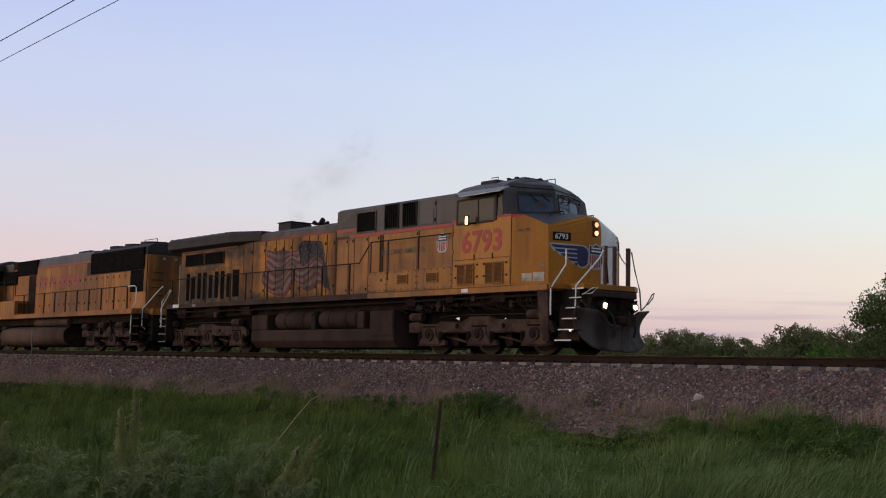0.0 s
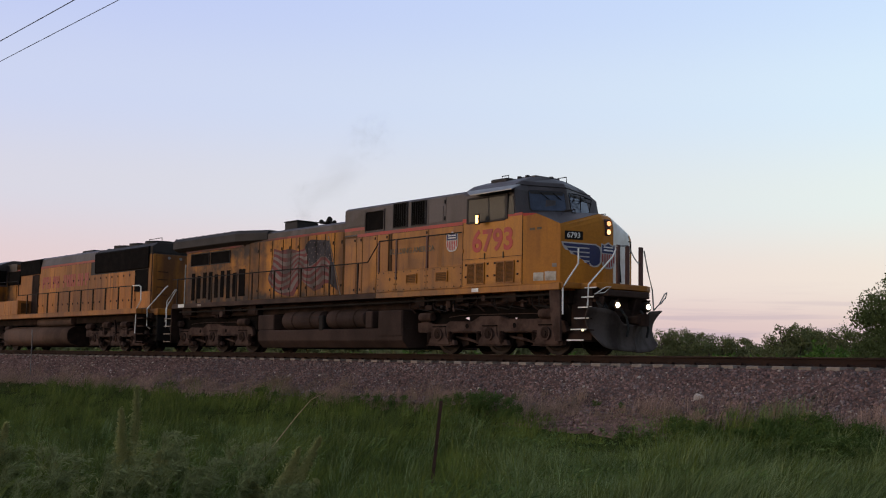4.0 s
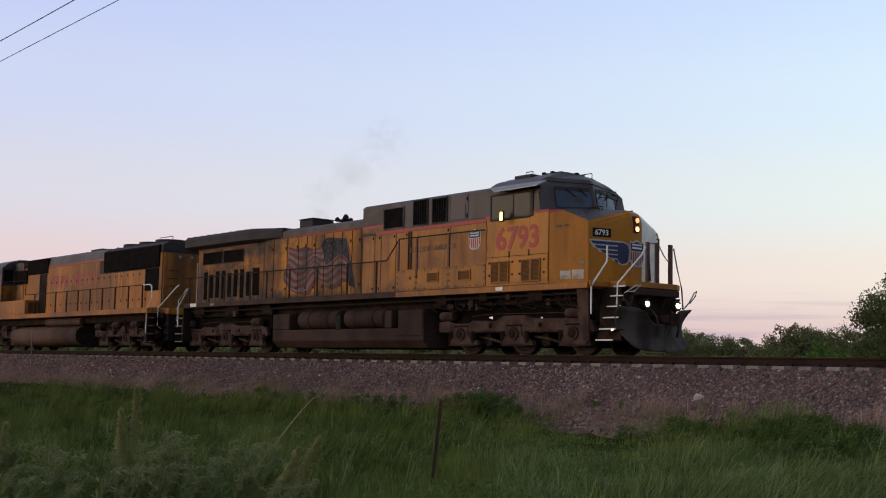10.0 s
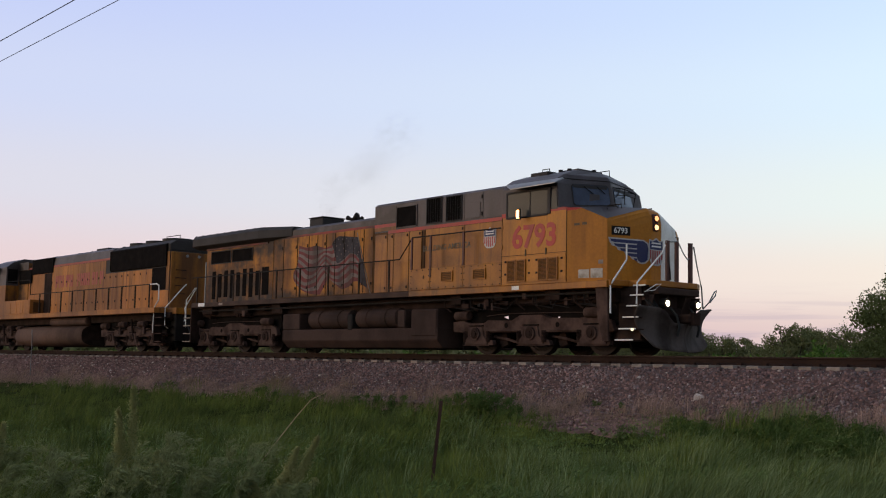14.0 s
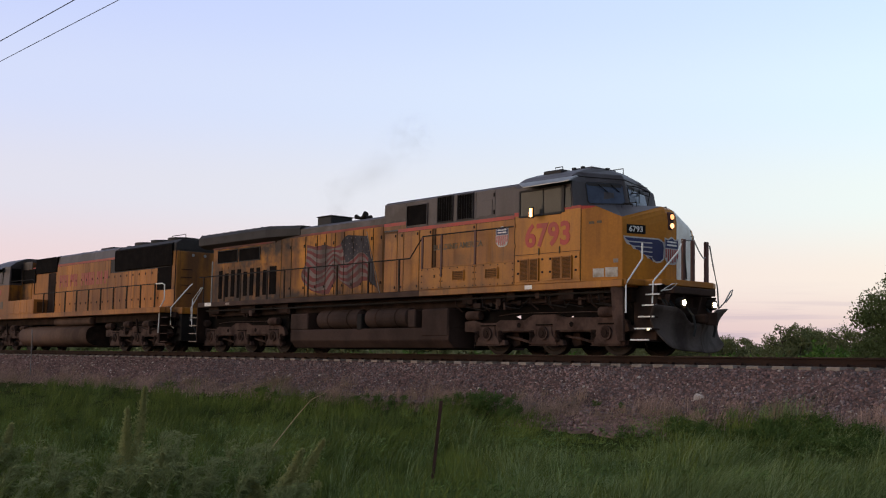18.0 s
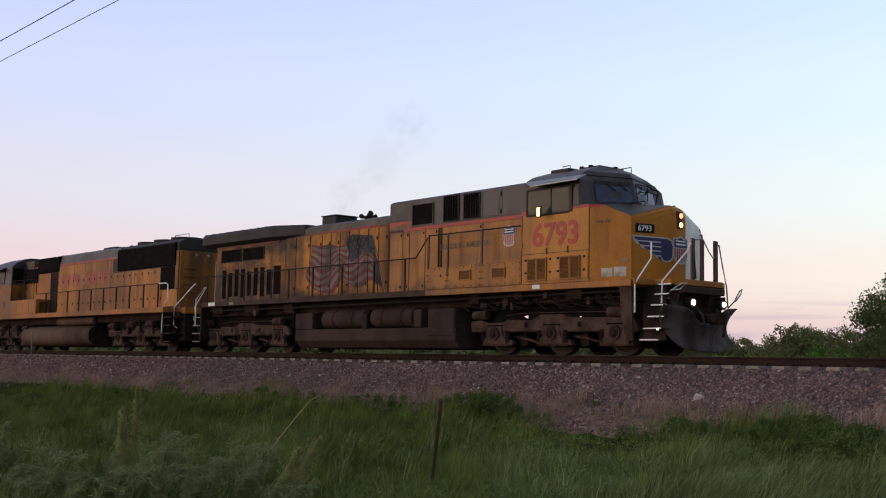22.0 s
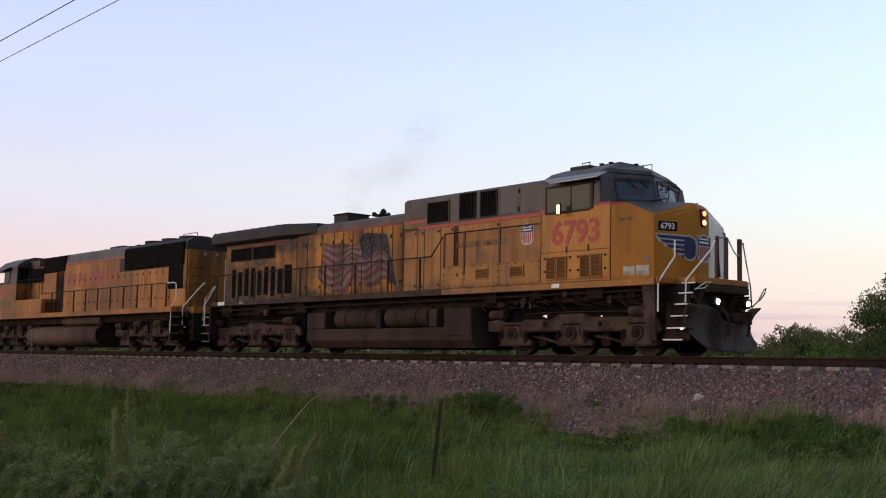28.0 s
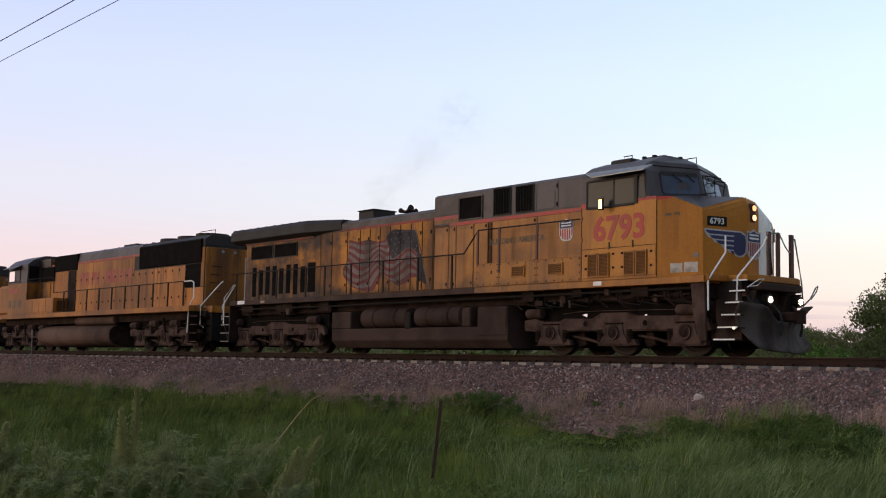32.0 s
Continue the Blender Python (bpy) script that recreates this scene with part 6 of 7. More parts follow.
    part("safety_chain", tube(bmesh.new(), [(10.31, 0.08, 2.62), (10.36, 0.2, 2.38), (10.36, 0.34, 2.26), (10.31, 0.48, 2.3)], 0.014, 6), "galv", L)
    part("uncoupling_lever", tube(bmesh.new(), [(10.42, -1.25, 1.42), (10.5, -0.95, 1.60), (10.5, -0.78, 1.62), (10.45, -0.95, 1.47), (10.42, -1.2, 1.44)], 0.011, 6), "white", L)
    part("uncoupling_lever", tube(bmesh.new(), [(10.14, 1.2, 1.15), (10.30, 1.22, 1.3), (10.36, 1.36, 1.56), (10.36, 1.44, 1.60), (10.34, 1.42, 1.48), (10.3, 1.26, 1.3)], 0.016, 6), "galv", L)
    part("anticlimber", boxed(10.1, 10.40, -0.75, 0.75, 1.40, 1.56), "tank", L, bevel=0.02)
    for y in (-0.50, 0.61):
        dl = part("ditch_light_housing", drum(bmesh.new(), (10.3, y, 1.20), (10.46, y, 1.20), 0.12, 16), "black", L, "round ditch light housing")
        part("ditch_light", drum(bmesh.new(), (10.455, y, 1.20), (10.475, y, 1.20), 0.062, 16), "ditch", dl, "brightly lit ditch light")
    part("coupler", boxed(10.0, 10.8, -0.14, 0.14, 0.74, 0.96), "frame", L, "steel knuckle coupler", bevel=0.04)
    part("coupler_knuckle", drum(bmesh.new(), (10.80, 0.05, 0.71), (10.80, 0.05, 0.99), 0.13, 14), "frame", L)
    for y in (-0.30, 0.42):
        part("air_hose", tube(bmesh.new(), [(10.38, y, 1.1), (10.54, y + 0.02, 0.92), (10.60, y + 0.04, 0.66), (10.56, y + 0.02, 0.45)], 0.03, 8), "rubber", L, "black rubber hose")
    # curved two-sided plow
    plow = bmesh.new()
    cols, rows = 16, 10
    for side in (-1, 1):
        g = []
        for i in range(cols + 1):
            q = i / cols
            col = []
            for j in range(rows + 1):
                v = j / rows
                low, high = 0.10 + 0.08 * q * q + 0.14 * q ** 8, float(np.interp(q, (0, 0.28, 0.40, 0.55, 1), (0.74, 0.76, 1.0, 1.09, 1.13)))
                foot = 10.62 - 0.24 * q
                hollow = 4 * v * (1 - v) * (0.10 + 0.14 * q)
                col.append(plow.verts.new((foot - hollow - 0.08 * q * v, side * (0.02 + (1.05 + 0.27 * v) * q), low + (high - low) * v)))
            g.append(col)
        for i in range(cols):
            for j in range(rows):
                plow.faces.new((g[i][j], g[i + 1][j], g[i + 1][j + 1], g[i][j + 1]))
    bmesh.ops.remove_doubles(plow, verts=plow.verts, dist=0.001)
    bmesh.ops.solidify(plow, geom=plow.faces[:], thickness=0.03)
    part("plow", plow, "plow", L, "scuffed dark steel snow plow", smooth=True)
    part("step_lamp", drum(bmesh.new(), (10.20, -1.40, 0.575), (10.21, -1.44, 0.575), 0.026, 10), "marker", L, "lit step light")
    # tank and reservoirs
    tank_c = [(-1.48, 0.70), (-1.48, 0.36), (-1.28, 0.15), (1.28, 0.15), (1.48, 0.36), (1.48, 0.70)]
    part("fuel_tank", prism(bmesh.new(), tank_c, -4.15, 3.5, "x"), "tank", L, "dusty brown fuel tank", bevel=0.02)
    part("tank_core", boxed(-4.0, 3.3, -0.85, 0.85, 0.7, 1.25), "frame", L)
    part("equipment_box", boxed(-4.2, -3.22, -1.46, -0.85, 0.701, 1.2), "tank", L, "dusty equipment box", bevel=0.03)
    part("equipment_box", boxed(2.36, 3.48, -1.50, -0.85, 0.45, 1.2), "tank", L, "dusty equipment box", bevel=0.04)
    part("equipment_box", boxed(1.76, 2.1, -1.50, -0.85, 0.7, 1.2), "tank", L, bevel=0.03)
    part("air_reservoir", drum(bmesh.new(), (-2.75, -1.18, 1.0), (-0.7, -1.18, 1.0), 0.275, 24, 0.35), "tank", L, "dusty air reservoir cylinder")
    part("air_reservoir", drum(bmesh.new(), (-0.28, -1.18, 1.0), (1.58, -1.18, 1.0), 0.275, 24, 0.35), "tank", L, "dusty air reservoir cylinder")
    for x in (-2.2, -1.2, 0.2, 1.1):
        part("reservoir_strap", drum(bmesh.new(), (x, -1.18, 1.0), (x + 0.05, -1.18, 1.0), 0.285, 24), "frame", L)
    part("fuel_filler", boxed(-0.62, -0.38, -1.5, -0.9, 0.66, 1.12), "black", L, bevel=0.03)
    # walkway handrails on the near side
    rail = bmesh.new()
    tube(rail, [(6.08, -1.53, 3.17), (2.40, -1.53, 3.17), (1.85, -1.53, 2.60), (-10.1, -1.53, 2.60)], 0.018, 8)
    part("handrail", rail, "black", L, "dark walkway handrail")
    for x, foot, top in ((4.56, 2.30, 3.17), (3.21, 2.04, 3.17), (2.40, 2.28, 3.15)):
        part("stanchion", boxed(x - 0.032, x + 0.032, -1.556, -1.522, foot, top), "maroon", L, "dark red-brown handrail stanchion")
    for x, top in ((1.38, 2.6), (-0.05, 2.6), (-1.62, 2.6), (-3.17, 2.6), (-4.53, 2.6), (-5.55, 2.6), (-7.24, 2.6), (-8.3, 2.6), (-9.75, 2.6)):
        part("stanchion", boxed(x - 0.03, x + 0.03, -1.545, -1.515, 1.70, top), "seam", L)
    rail = bmesh.new()
    tube(rail, [(6.08, 1.53, 3.17), (2.40, 1.53, 3.17), (1.85, 1.53, 2.60), (-10.1, 1.53, 2.60)], 0.018, 8)
    part("handrail", rail, "black", L, "dark walkway handrail")
    part("handrail", tube(bmesh.new(), [(-9.23, -1.5, 1.70), (-9.23, -1.5, 3.12)], 0.026, 8), "galv", L, "grey metal upright handrail")
    part("handrail", tube(bmesh.new(), [(-10.66, -1.46, 0.88), (-10.66, -1.46, 1.84), (-10.05, -1.46, 2.25)], 0.018, 8), "rail_white", L, "white bent handrail")
    part("handrail", tube(bmesh.new(), [(-10.02, -1.42, 2.25), (-11.05, -1.3, 1.57), (-11.05, -1.3, 1.1)], 0.02, 8), "rail_white", L, "white bent handrail")
    # rear platform
    part("rear_platform", boxed(-10.75, -9.9, -1.0, 1.0, 1.4, 1.70), "black", L, bevel=0.02)
    part("step_side", boxed(-10.22, -10.16, -1.5, -1.0, 0.32, 1.54), "frame", L)
    for z in (0.36, 0.64, 0.92, 1.2):
        part("step", boxed(-10.75, -10.2, -1.48, -0.98, z - 0.03, z), "frame", L)
        part("step_edge", boxed(-10.76, -10.2, -1.495, -1.47, z - 0.02, z + 0.01), "white_old", L, "worn white step edge")
    part("rear_coupler", boxed(-10.9, -10.2, -0.15, 0.15, 0.72, 1.0), "truck", L, bevel=0.04)
    truck(L, 6.74, (8.79, 6.74, 4.72), 1, None, chinks=True)
    truck(L, -7.66, (-5.6, -7.62, -9.73), 1, None)
    return L


def trailing_locomotive():
    """Second unit, running cab last: flared radiators lead, long yellow hood, cab at its far end."""
    L = thing("locomotive", "faded yellow diesel freight locomotive running cab last", "locomotive", pose(-51.9, 0, 0), group="train")
    HY, SY = -0.92, -1.55
    part("underframe", boxed(-9.8, 9.9, -1.1, 1.1, 1.15, 1.46), "frame", L, "dark dusty underframe", bevel=0.02)
    part("sill", boxed(-10.3, 9.5, SY, 1.55, 1.44, 1.64), "yellow_old", L, "faded yellow side sill", bevel=0.01)
    part("hood", boxed(-2.6, 9.38, HY, -HY, 1.64, 3.85), "roof", L, "faded yellow engine hood", bevel=0.012)
    part("hood_roof", prism(bmesh.new(), [(HY, 3.85), (HY + 0.05, 4.18), (HY + 0.2, 4.27), (-HY - 0.2, 4.27), (-HY - 0.05, 4.18), (-HY, 3.85)], -4.6, 4.2, "x"), "grey", L, "grey hood roof")
    part("radiator_roof", prism(bmesh.new(), [(HY, 3.85), (HY, 4.10), (HY + 0.25, 4.27), (-HY - 0.25, 4.27), (-HY, 4.10), (-HY, 3.85)], 4.2, 9.38, "x"), "roof", L, "sooty roof over the radiators", bevel=0.02)
    part("roof_grab", tube(bmesh.new(), [(8.2, -0.5, 4.26), (8.2, -0.5, 4.46), (9.3, -0.5, 4.46), (9.3, -0.5, 4.24)], 0.014, 6), "black", L)
    part("hood_end", boxed(9.381, 9.46, -0.9, 0.9, 1.64, 3.8), "yellow_dirty", L, "faded yellow hood end", bevel=0.02)
    for z in (2.2, 2.5, 2.8, 3.1):
        part("end_grab", tube(bmesh.new(), [(9.46, -0.7, z), (9.52, -0.7, z), (9.52, -0.3, z), (9.46, -0.3, z)], 0.014, 6), "black", L)
    for y in (-0.25, 0.25):
        part("rear_lamp", drum(bmesh.new(), (9.46, y, 3.66), (9.5, y, 3.66), 0.055, 14), "galv", L, "unlit lamp")
    flare = [(-0.93, 3.24), (-0.97, 3.27), (-0.99, 4.06), (-0.92, 4.12), (0.92, 4.12), (0.99, 4.06), (0.97, 3.27), (0.93, 3.24)]
    part("radiator", prism(bmesh.new(), flare, 4.2, 9.15, "x"), "screen", L, "dark flared radiator screens", bevel=0.01)
    for k in range(2):
        x = 4.2 + 4.95 * k
        part("radiator_rib", prism(bmesh.new(), [(y * 1.012, z + 0.004) for y, z in flare], x - 0.02, x + 0.02, "x"), "screen", L)
    for k in range(3):
        part("roof_fan", drum(bmesh.new(), (5.3 + 1.45 * k, 0, 4.26), (5.3 + 1.45 * k, 0, 4.40), 0.62, 24), "roof", L, "round roof fan")
    panel(L, "hood_panel", 7.92, 9.37, 1.70, 2.34, HY, "yellow_old", 0.012)
    panel(L, "hood_panel", 9.12, 9.37, 2.36, 3.8, HY, "yellow_dirty", 0.012)
    part("intake_screen", boxed(7.95, 9.1, HY - 0.02, HY + 0.01, 2.36, 3.22), "screen", L, "dark screen")
    x, k = -2.5, 0
    while x < 7.8:
        w = 0.56
        d = panel(L, "hood_door", x + 0.004, x + w - 0.004, 1.68, 3.20 if x + w > 4.1 else 3.75, HY, "yellow_old", 0.012)
        part("door_latch", boxed(x + w - 0.12, x + w - 0.06, HY - 0.026, HY - 0.012, 2.0, 2.08), "black", d)
        part("door_latch", boxed(x + w - 0.12, x + w - 0.06, HY - 0.026, HY - 0.012, 3.0, 3.08), "black", d)
        x += w
    for k, w in enumerate((0.32, 0.34, 0.13, 0.34, 0.34, 0.0, 0.32, 0.34, 0.32, 0.13, 0.30, 0.13, 0.32)):
        if w:
            x = -1.62 + 0.395 * k
            bm = bmesh.new()
            box(bm, x, x + 0.14, HY - 0.018, HY - 0.012, 2.80, 3.34)
            if w > 0.2:
                box(bm, x + w - 0.13, x + w, HY - 0.018, HY - 0.012, 2.80 + 0.2 * (k % 3 == 0), 3.34)
                box(bm, x + 0.12, x + w - 0.12, HY - 0.018, HY - 0.012, 3.02 + 0.12 * (k % 2), 3.12 + 0.12 * (k % 2))
            part("lettering_bar", bm, "red_old", L, "faded red lettering shape")
    part("dynamic_brake", boxed(-4.45, -1.95, HY - 0.05, -HY + 0.05, 3.52, 4.22), "screen", L, "dark intake screen", bevel=0.02)
    part("hood_front", boxed(-4.9, -2.598, HY, -HY, 1.64, 3.85), "yellow_old", L, bevel=0.01)
    part("dark_door", boxed(-2.9, -2.06, HY - 0.02, HY, 1.7, 3.5), "frame", L, "dark door")
    part("stripe", boxed(-4.9, 4.2, HY - 0.008, HY, 3.76, 3.85), "red_old", L, "faded red stripe")
    part("exhaust_outlet", boxed(1.4, 2.6, -0.4, 0.4, 4.26, 4.42), "roof", L, bevel=0.03)
    for x in (-3.8, -1.2, 0.2, 3.4):
        part("roof_fitting", boxed(x, x + 0.14, -0.12, 0.12, 4.26, 4.42), "roof", L, bevel=0.01)
    # cab
    cabp = [(-1.54, 1.64), (-1.54, 3.1), (-1.52, 3.95), (-1.25, 4.18), (-0.7, 4.38), (0.7, 4.38), (1.25, 4.18), (1.52, 3.95), (1.54, 3.1), (1.54, 1.64)]
    part("cab_lower", boxed(-8.6, -6.2, -1.54, 1.54, 1.64, 3.08), "yellow_old", L, "faded yellow cab side", bevel=0.01)
    part("cab_top", prism(bmesh.new(), [(-1.54, 3.08)] + cabp[2:8] + [(1.54, 3.08)], -8.6, -6.2, "x"), "grey", L, "grey cab top", bevel=0.01)
    panel(L, "side_window", -8.45, -7.75, 3.2, 3.68, -1.54, "mirror", 0.012, "cab window reflecting bright sky")
    panel(L, "side_window", -7.7, -7.1, 3.2, 3.7, -1.54, "glass", 0.012, "dark cab window")
    for x0, x1, z0, z1 in ((-8.5, -7.05, 3.7, 3.75), (-8.5, -7.05, 3.14, 3.2), (-8.5, -8.45, 3.2, 3.7), (-7.75, -7.7, 3.2, 3.7), (-7.1, -7.05, 3.2, 3.7)):
        panel(L, "window_frame", x0, x1, z0, z1, -1.54, "roof", 0.02)
    part("window_awning", prism(bmesh.new(), [(-1.53, 3.93), (-1.85, 3.78), (-1.85, 3.76), (-1.53, 3.89)], -8.5, -7.0, "x"), "grey", L)
    panel(L, "number_bar", -8.4, -7.2, 2.62, 2.86, -1.54, "red_old", 0.006, "faded red number shape")
    for x in (-8.45, -7.9, -7.2):
        panel(L, "cab_vent", x, x + 0.32, 1.95, 2.3, -1.54, "letter", 0.012, "brown vent")
    part("nose", boxed(-10.0, -8.6, -1.5, 1.5, 1.64, 3.05), "yellow_old", L, "faded yellow nose", bevel=0.12)
    # recessed section and low cabinet behind the cab
    part("rear_wall", boxed(-6.2, -4.9, -0.95, 0.95, 1.64, 4.1), "yellow_dirty", L, bevel=0.01)
    part("rear_window", boxed(-5.95, -4.45, -0.985, -0.9, 3.13, 3.78), "screen", L, "dark screened opening")
    part("rear_panel", boxed(-6.19, -4.91, -0.965, -0.9, 3.80, 4.16), "grey", L, "sooty grey panel")
    part("cab_back_window", boxed(-6.2, -6.185, -1.46, -1.0, 3.18, 3.86), "screen", L, "dark cab window in the back wall", bevel=0.004)
    # shade on the cab's back wall, put in as a darker yellow plate
    part("cab_back", boxed(-6.199, -6.19, -1.5, -0.97, 2.3, 3.06), "yellow_dirty", L)
    part("cabinet_vent", boxed(-2.948, -2.94, -1.40, -1.02, 1.72, 2.18), "vent", L, "dark panel on the cabinet's end")
    part("low_cabinet", boxed(-6.2, -2.95, SY, -0.9, 1.641, 2.30), "yellow_old", L, "low faded yellow cabinet", bevel=0.015)
    for k in range(4):
        panel(L, "cabinet_door", -6.1 + 0.78 * k, -5.36 + 0.78 * k, 1.7, 2.24, SY, "yellow_old", 0.012)
    part("handrail", tube(bmesh.new(), [(-6.2, -1.5, 3.23), (-3.3, -1.5, 3.20), (-3.12, -1.5, 3.1), (-3.08, -1.5, 2.52), (9.0, -1.5, 2.52)], 0.018, 8), "black", L, "dark walkway handrail")
    part("handrail", tube(bmesh.new(), [(9.0, -1.5, 2.52), (9.5, -1.48, 2.52), (9.63, -1.46, 2.46), (9.66, -1.46, 1.92), (9.32, -1.46, 1.62), (9.27, -1.46, 0.68)], 0.022, 8), "rail_white", L, "white end of the handrail")
    part("handrail", tube(bmesh.new(), [(10.45, -0.75, 2.50), (10.35, -0.8, 2.42), (9.7, -1.2, 1.63), (9.72, -1.2, 0.96), (9.9, -1.15, 0.86)], 0.022, 8), "rail_white", L, "white bent handrail")
    for k in range(10):
        part("stanchion", boxed(-1.97 + 1.21 * k, -1.91 + 1.21 * k, -1.52, -1.48, 1.64, 2.52), "seam", L)
    part("end_platform", boxed(9.3, 10.2, -1.0, 1.0, 1.4, 1.64), "yellow_dirty", L, bevel=0.02)
    part("step_side", boxed(9.40, 9.46, -1.5, -1.0, 0.3, 1.44), "frame", L)
    for z in (0.36, 0.66, 0.96, 1.26):
        part("step", boxed(9.5, 10.0, -1.48, -0.98, z - 0.03, z), "frame", L)
        part("step_edge", boxed(9.5, 10.0, -1.495, -1.47, z - 0.02, z + 0.01), "truck", L, "dusty step edge")
    part("coupler", boxed(10.1, 10.75, -0.15, 0.15, 0.72, 1.0), "truck", L, bevel=0.04)
    part("pilot", boxed(9.55, 10.1, -0.95, 0.95, 0.4, 1.4), "black", L, bevel=0.02)
    for y in (-0.5, 0.3, 0.5):
        part("air_hose", tube(bmesh.new(), [(10.1, y, 1.1), (10.35, y, 0.8), (10.5, y + 0.02, 0.4)], 0.03, 8), "rubber", L, "black rubber hose")
    # tank
    tank_c = [(1.45 * math.copysign(abs(math.cos(a)) ** 0.5, math.cos(a)), 0.64 + 0.47 * math.copysign(abs(math.sin(a)) ** 0.7, math.sin(a))) for a in np.linspace(0, 2 * math.pi, 41)[:-1]]
    tank = bmesh.new()
    loft(tank, [[(u, y * k, 0.64 + (z - 0.64) * k) for y, z in tank_c] for u, k in ((-4.9, 0.0), (-4.9, 0.93), (-4.82, 1.0), (2.54, 1.0), (2.6, 0.96))], caps=False)
    part("tank_end", prism(bmesh.new(), [(y * 0.958, 0.64 + (z - 0.64) * 0.958) for y, z in tank_c], 2.57, 2.605, "x"), "frame", L, "dark end of the fuel tank")
    part("fuel_tank", tank, "tank_pale", L, "rounded dusty brown fuel tank", smooth=True)
    part("air_reservoir", drum(bmesh.new(), (-1.1, -1.15, 1.24), (2.7, -1.15, 1.24), 0.17, 18, 0.3), "tank_pale", L, "long dusty air reservoir")
    truck(L, 7.0, (8.95, 7.0, 5.0), 1, True)
    truck(L, -7.0, (-5.0, -7.0, -8.95), 1, True)
    return L


def exhaust_smoke():
    """Thin exhaust haze over the outlet: soft, nearly clear domes that drift apart."""
    root = thing("exhaust_smoke", "faint grey exhaust haze drifting above the locomotive", "smoke", pose(-33.4, 0, 0))
    puffs = []
    rnd = random.Random(17)
    for k in range(5):
        s = k / 4
        bm = bmesh.new()
        thin = bm.verts.layers.float.new("thin")
        for _ in range(2):
            c = Vector((rnd.gauss(0, 0.15 + 0.20 * s), rnd.gauss(0, 0.1), rnd.gauss(0, 0.12 + 0.10 * s)))
            r = rnd.uniform(0.42, 0.56) * (1 + 0.6 * s)
            turn = Vector((0.6 + rnd.gauss(0, 0.3), -0.8 + rnd.gauss(0, 0.3), rnd.gauss(0, 0.3))).to_track_quat("Z", "Y")
            rows = []
            for step in range(6):
                f = step / 5
                ring = [bm.verts.new(c + turn @ Vector((r * f * math.cos(a) * 1.3, r * f * math.sin(a), 0.35 * r * (1 - f * f)))) for a in (math.pi * 2 * j / 12 for j in range(12))] if step else [bm.verts.new(c + turn @ Vector((0, 0, 0.35 * r)))]
                for v in ring:
                    v[thin] = (1 - f * f) ** 2
                rows.append(ring)
            for j in range(12):
                bm.faces.new((rows[0][0], rows[1][j], rows[1][(j + 1) % 12]))
                for lo, hi in zip(rows[1:], rows[2:]):
                    bm.faces.new((lo[j], hi[j], hi[(j + 1) % 12], lo[(j + 1) % 12]))
        ob = part("puff", bm, "smoke", root, smooth=True)
        puffs.append((ob, Vector((0.15 + 3.5 * s + 0.4 * s * s, rnd.uniform(-0.2, 0.2), 4.64 + 1.75 * s + rnd.uniform(-0.1, 0.1) * s))))
        ob.location = puffs[-1][1]
    return root, puffs


lead = lead_locomotive()
second = trailing_locomotive()
third = copy_thing(second, pose(-75.2, 0, 0))
third["label"] = "sooty yellow diesel locomotive coupled behind the others"
TRAIN += [(lead, -29.4), (second, -51.9), (third, -75.2)]
smoke, WISPS = exhaust_smoke()
TRAIN.append((smoke, -33.4))
for unit, _ in TRAIN:
    for o in unit.children_recursive:
        if o.name.startswith("wheelset"):
            WHEELSETS.append((o, Matrix.Translation(o.location)))


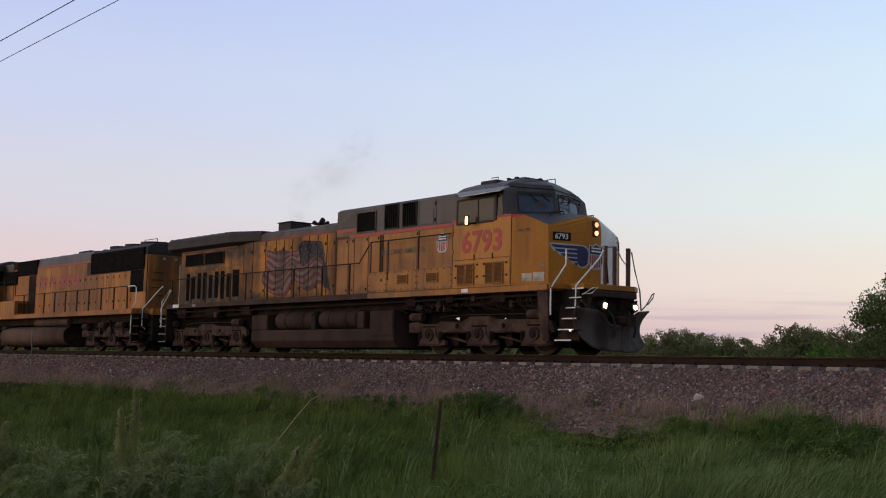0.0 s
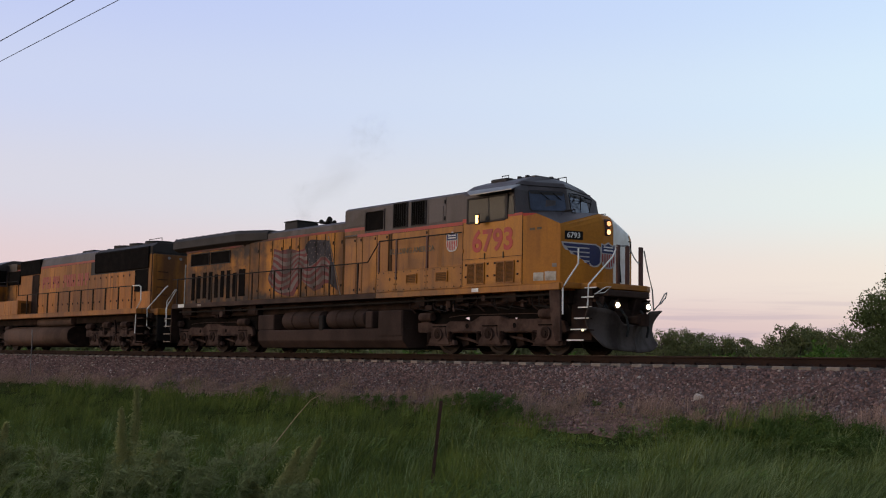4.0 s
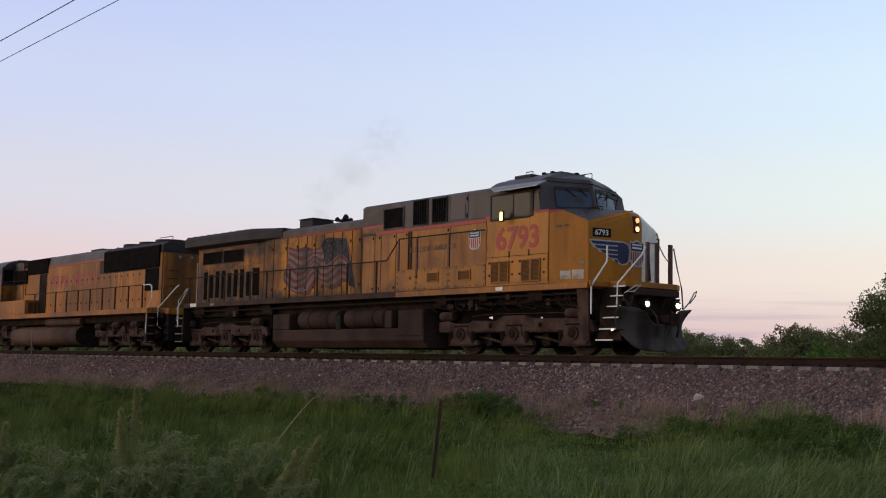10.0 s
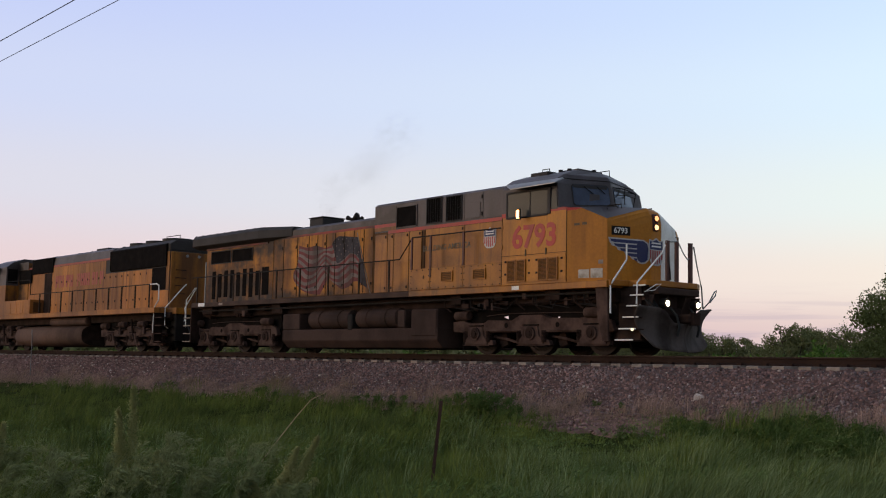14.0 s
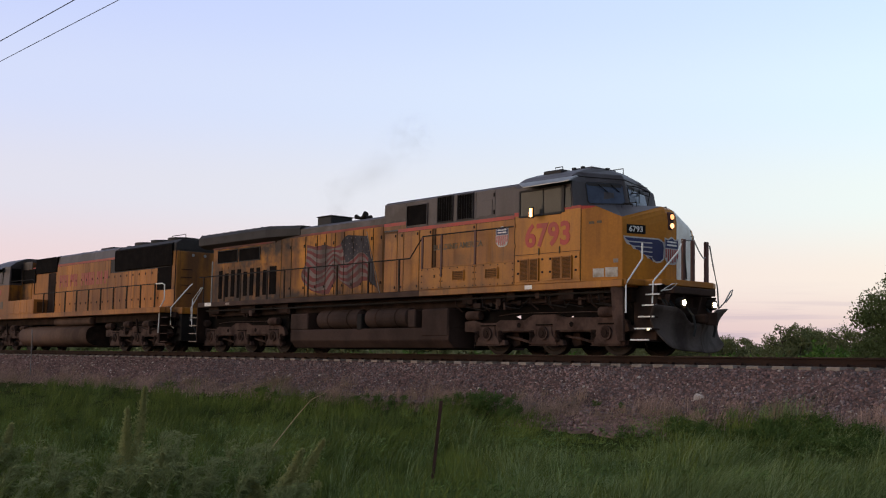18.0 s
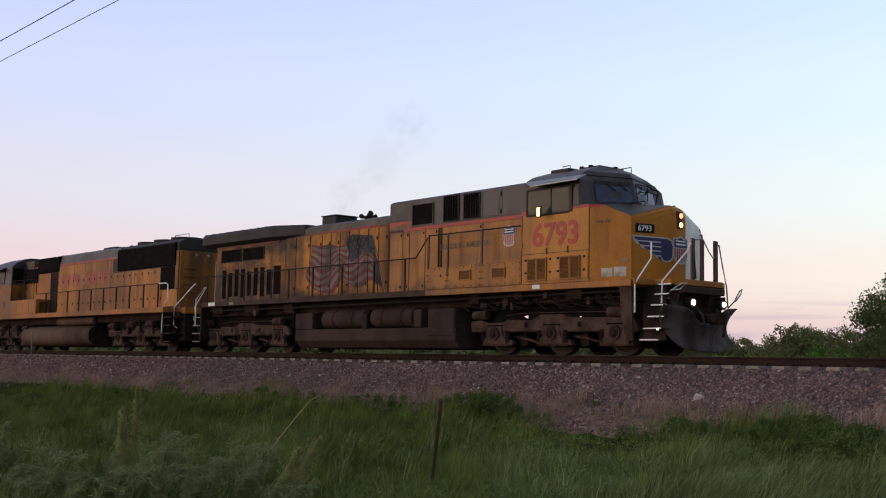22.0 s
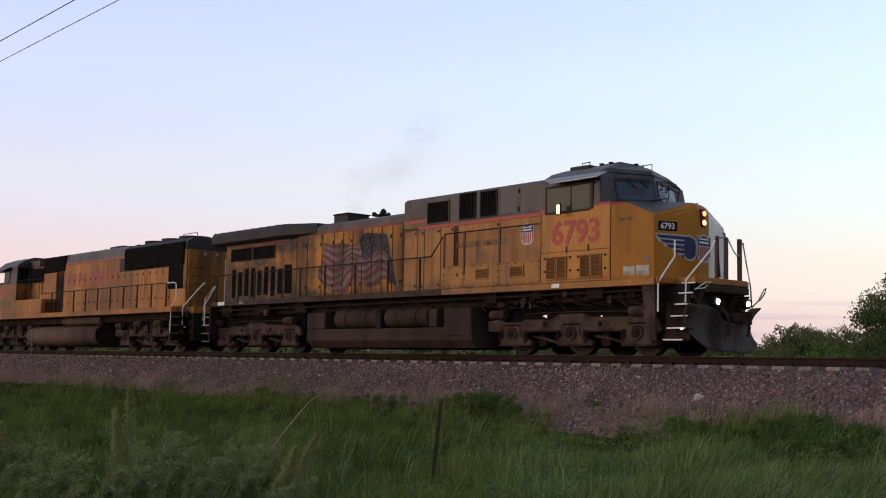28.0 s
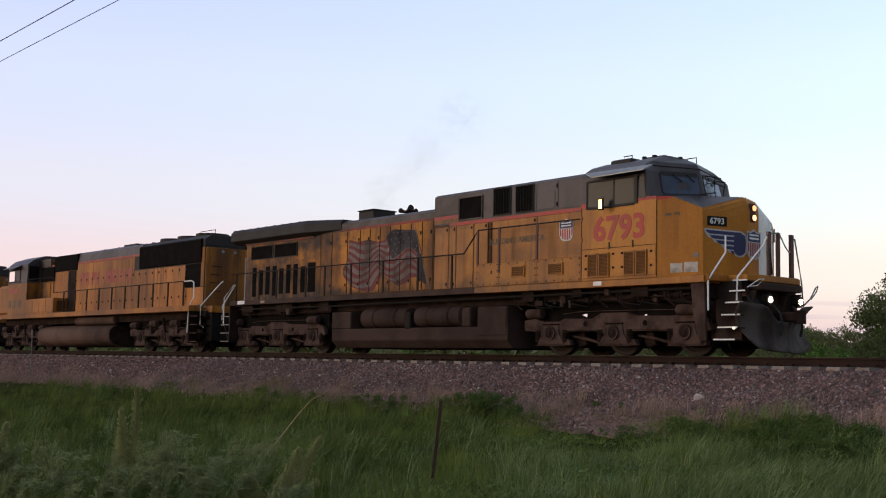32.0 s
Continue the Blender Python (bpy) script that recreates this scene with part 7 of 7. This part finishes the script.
# ---- motion of the train ----
RUN = [(0.0, 0.0), (0.5, 0.013), (1.0, 0.042), (1.5, 0.086), (2.0, 0.144), (2.5, 0.202), (3.0, 0.265), (3.5, 0.335), (4.5, 0.472), (5.5, 0.616), (6.0, 0.692), (6.5, 0.767), (7.0, 0.842), (7.5, 0.918),
       (8.0, 0.996), (8.5, 1.075), (9.0, 1.155), (9.5, 1.234), (10.0, 1.313), (10.5, 1.392), (11.0, 1.471), (11.5, 1.548), (12.0, 1.624), (12.5, 1.697), (13.0, 1.768), (13.5, 1.838), (14.0, 1.904), (14.5, 1.969),
       (15.5, 2.094), (16.5, 2.210), (17.0, 2.263), (17.5, 2.314), (18.0, 2.364), (18.5, 2.408), (19.0, 2.449), (19.5, 2.485), (20.0, 2.519), (20.5, 2.550), (21.0, 2.577), (21.5, 2.601), (22.0, 2.624),
       (22.5, 2.650), (23.0, 2.688), (23.5, 2.734), (24.0, 2.780), (24.5, 2.823), (25.0, 2.864), (25.5, 2.908), (26.5, 3.030), (27.5, 3.184), (28.0, 3.284), (28.5, 3.397), (29.0, 3.523), (29.5, 3.667), (30.0, 3.830),
       (30.5, 4.006), (31.0, 4.194), (31.5, 4.400), (32.0, 4.623)]

# how far the tall dock leans with the wind, in degrees
NODS = [(0.0, 0.0), (1.5, 2.5), (3.0, -4.5), (4.5, 2.0), (6.0, -1.0), (7.5, 4.0), (8.0, 4.0), (8.3, 2.0), (8.6, 1.0), (8.9, -2.0), (9.5, -1.0), (10.1, 0.5), (11.0, 3.0), (12.3, -1.0), (13.5, -2.0), (15.2, 3.0), (17.0, 10.0), (18.2, 3.0), (19.5, 0.8), (20.8, 3.0), (22.0, 0.8), (23.3, 2.5),
        (24.5, -3.5), (26.2, 2.0), (28.0, -3.5), (29.5, -0.5), (31.0, 2.5), (32.0, 0.5)]


def motions():
    for unit, x in TRAIN:
        walk(unit, [(t, pose(x + s, 0, 0)) for t, s in RUN])
    for ob, m in WHEELSETS:
        walk(ob, [(t, m @ pose(0, 0, 0, 0, math.degrees(s / 0.53), 0)) for t, s in RUN])
    for k, (puff, at) in enumerate(WISPS):
        walk(puff, [(t, Matrix.Translation(at) @ pose(0.06 * k * math.sin(0.9 * t + 0.8 * k), 0, 0.05 * k * math.sin(0.7 * t + 1.3 * k), 0, 18 * math.sin(0.5 * t + k), 0)) for t in range(0, 33)])

    # the wind over the field: each layer of growth slides a little, taller plants nod
    for ob, share, phase in GUSTS:
        rows = []
        for k in range(0, 65):
            t = 0.5 * k
            g = share * (0.022 * math.sin(2.3 * t + phase) + 0.014 * math.sin(4.1 * t + 1.7 * phase))
            rows.append((t, pose(0.65 * g, 0.75 * g, -0.25 * abs(g))))
        walk(ob, rows)
    for ob, m, phase in SWAY:
        walk(ob, [(0.5 * k, m @ Matrix.Rotation(radians(3.2 * math.sin(1.3 * k + phase) + 1.6 * math.sin(2.3 * k + 2 * phase)), 4, VIEW_AXIS)) for k in range(0, 65)])
    for ob, at, lean in DOCKS:
        walk(ob, [(t, Matrix.Translation(at) @ Matrix.Rotation(radians(lean + nod * (1.0 if lean < 20 else 0.7)), 4, VIEW_AXIS)) for t, nod in NODS])


motions()
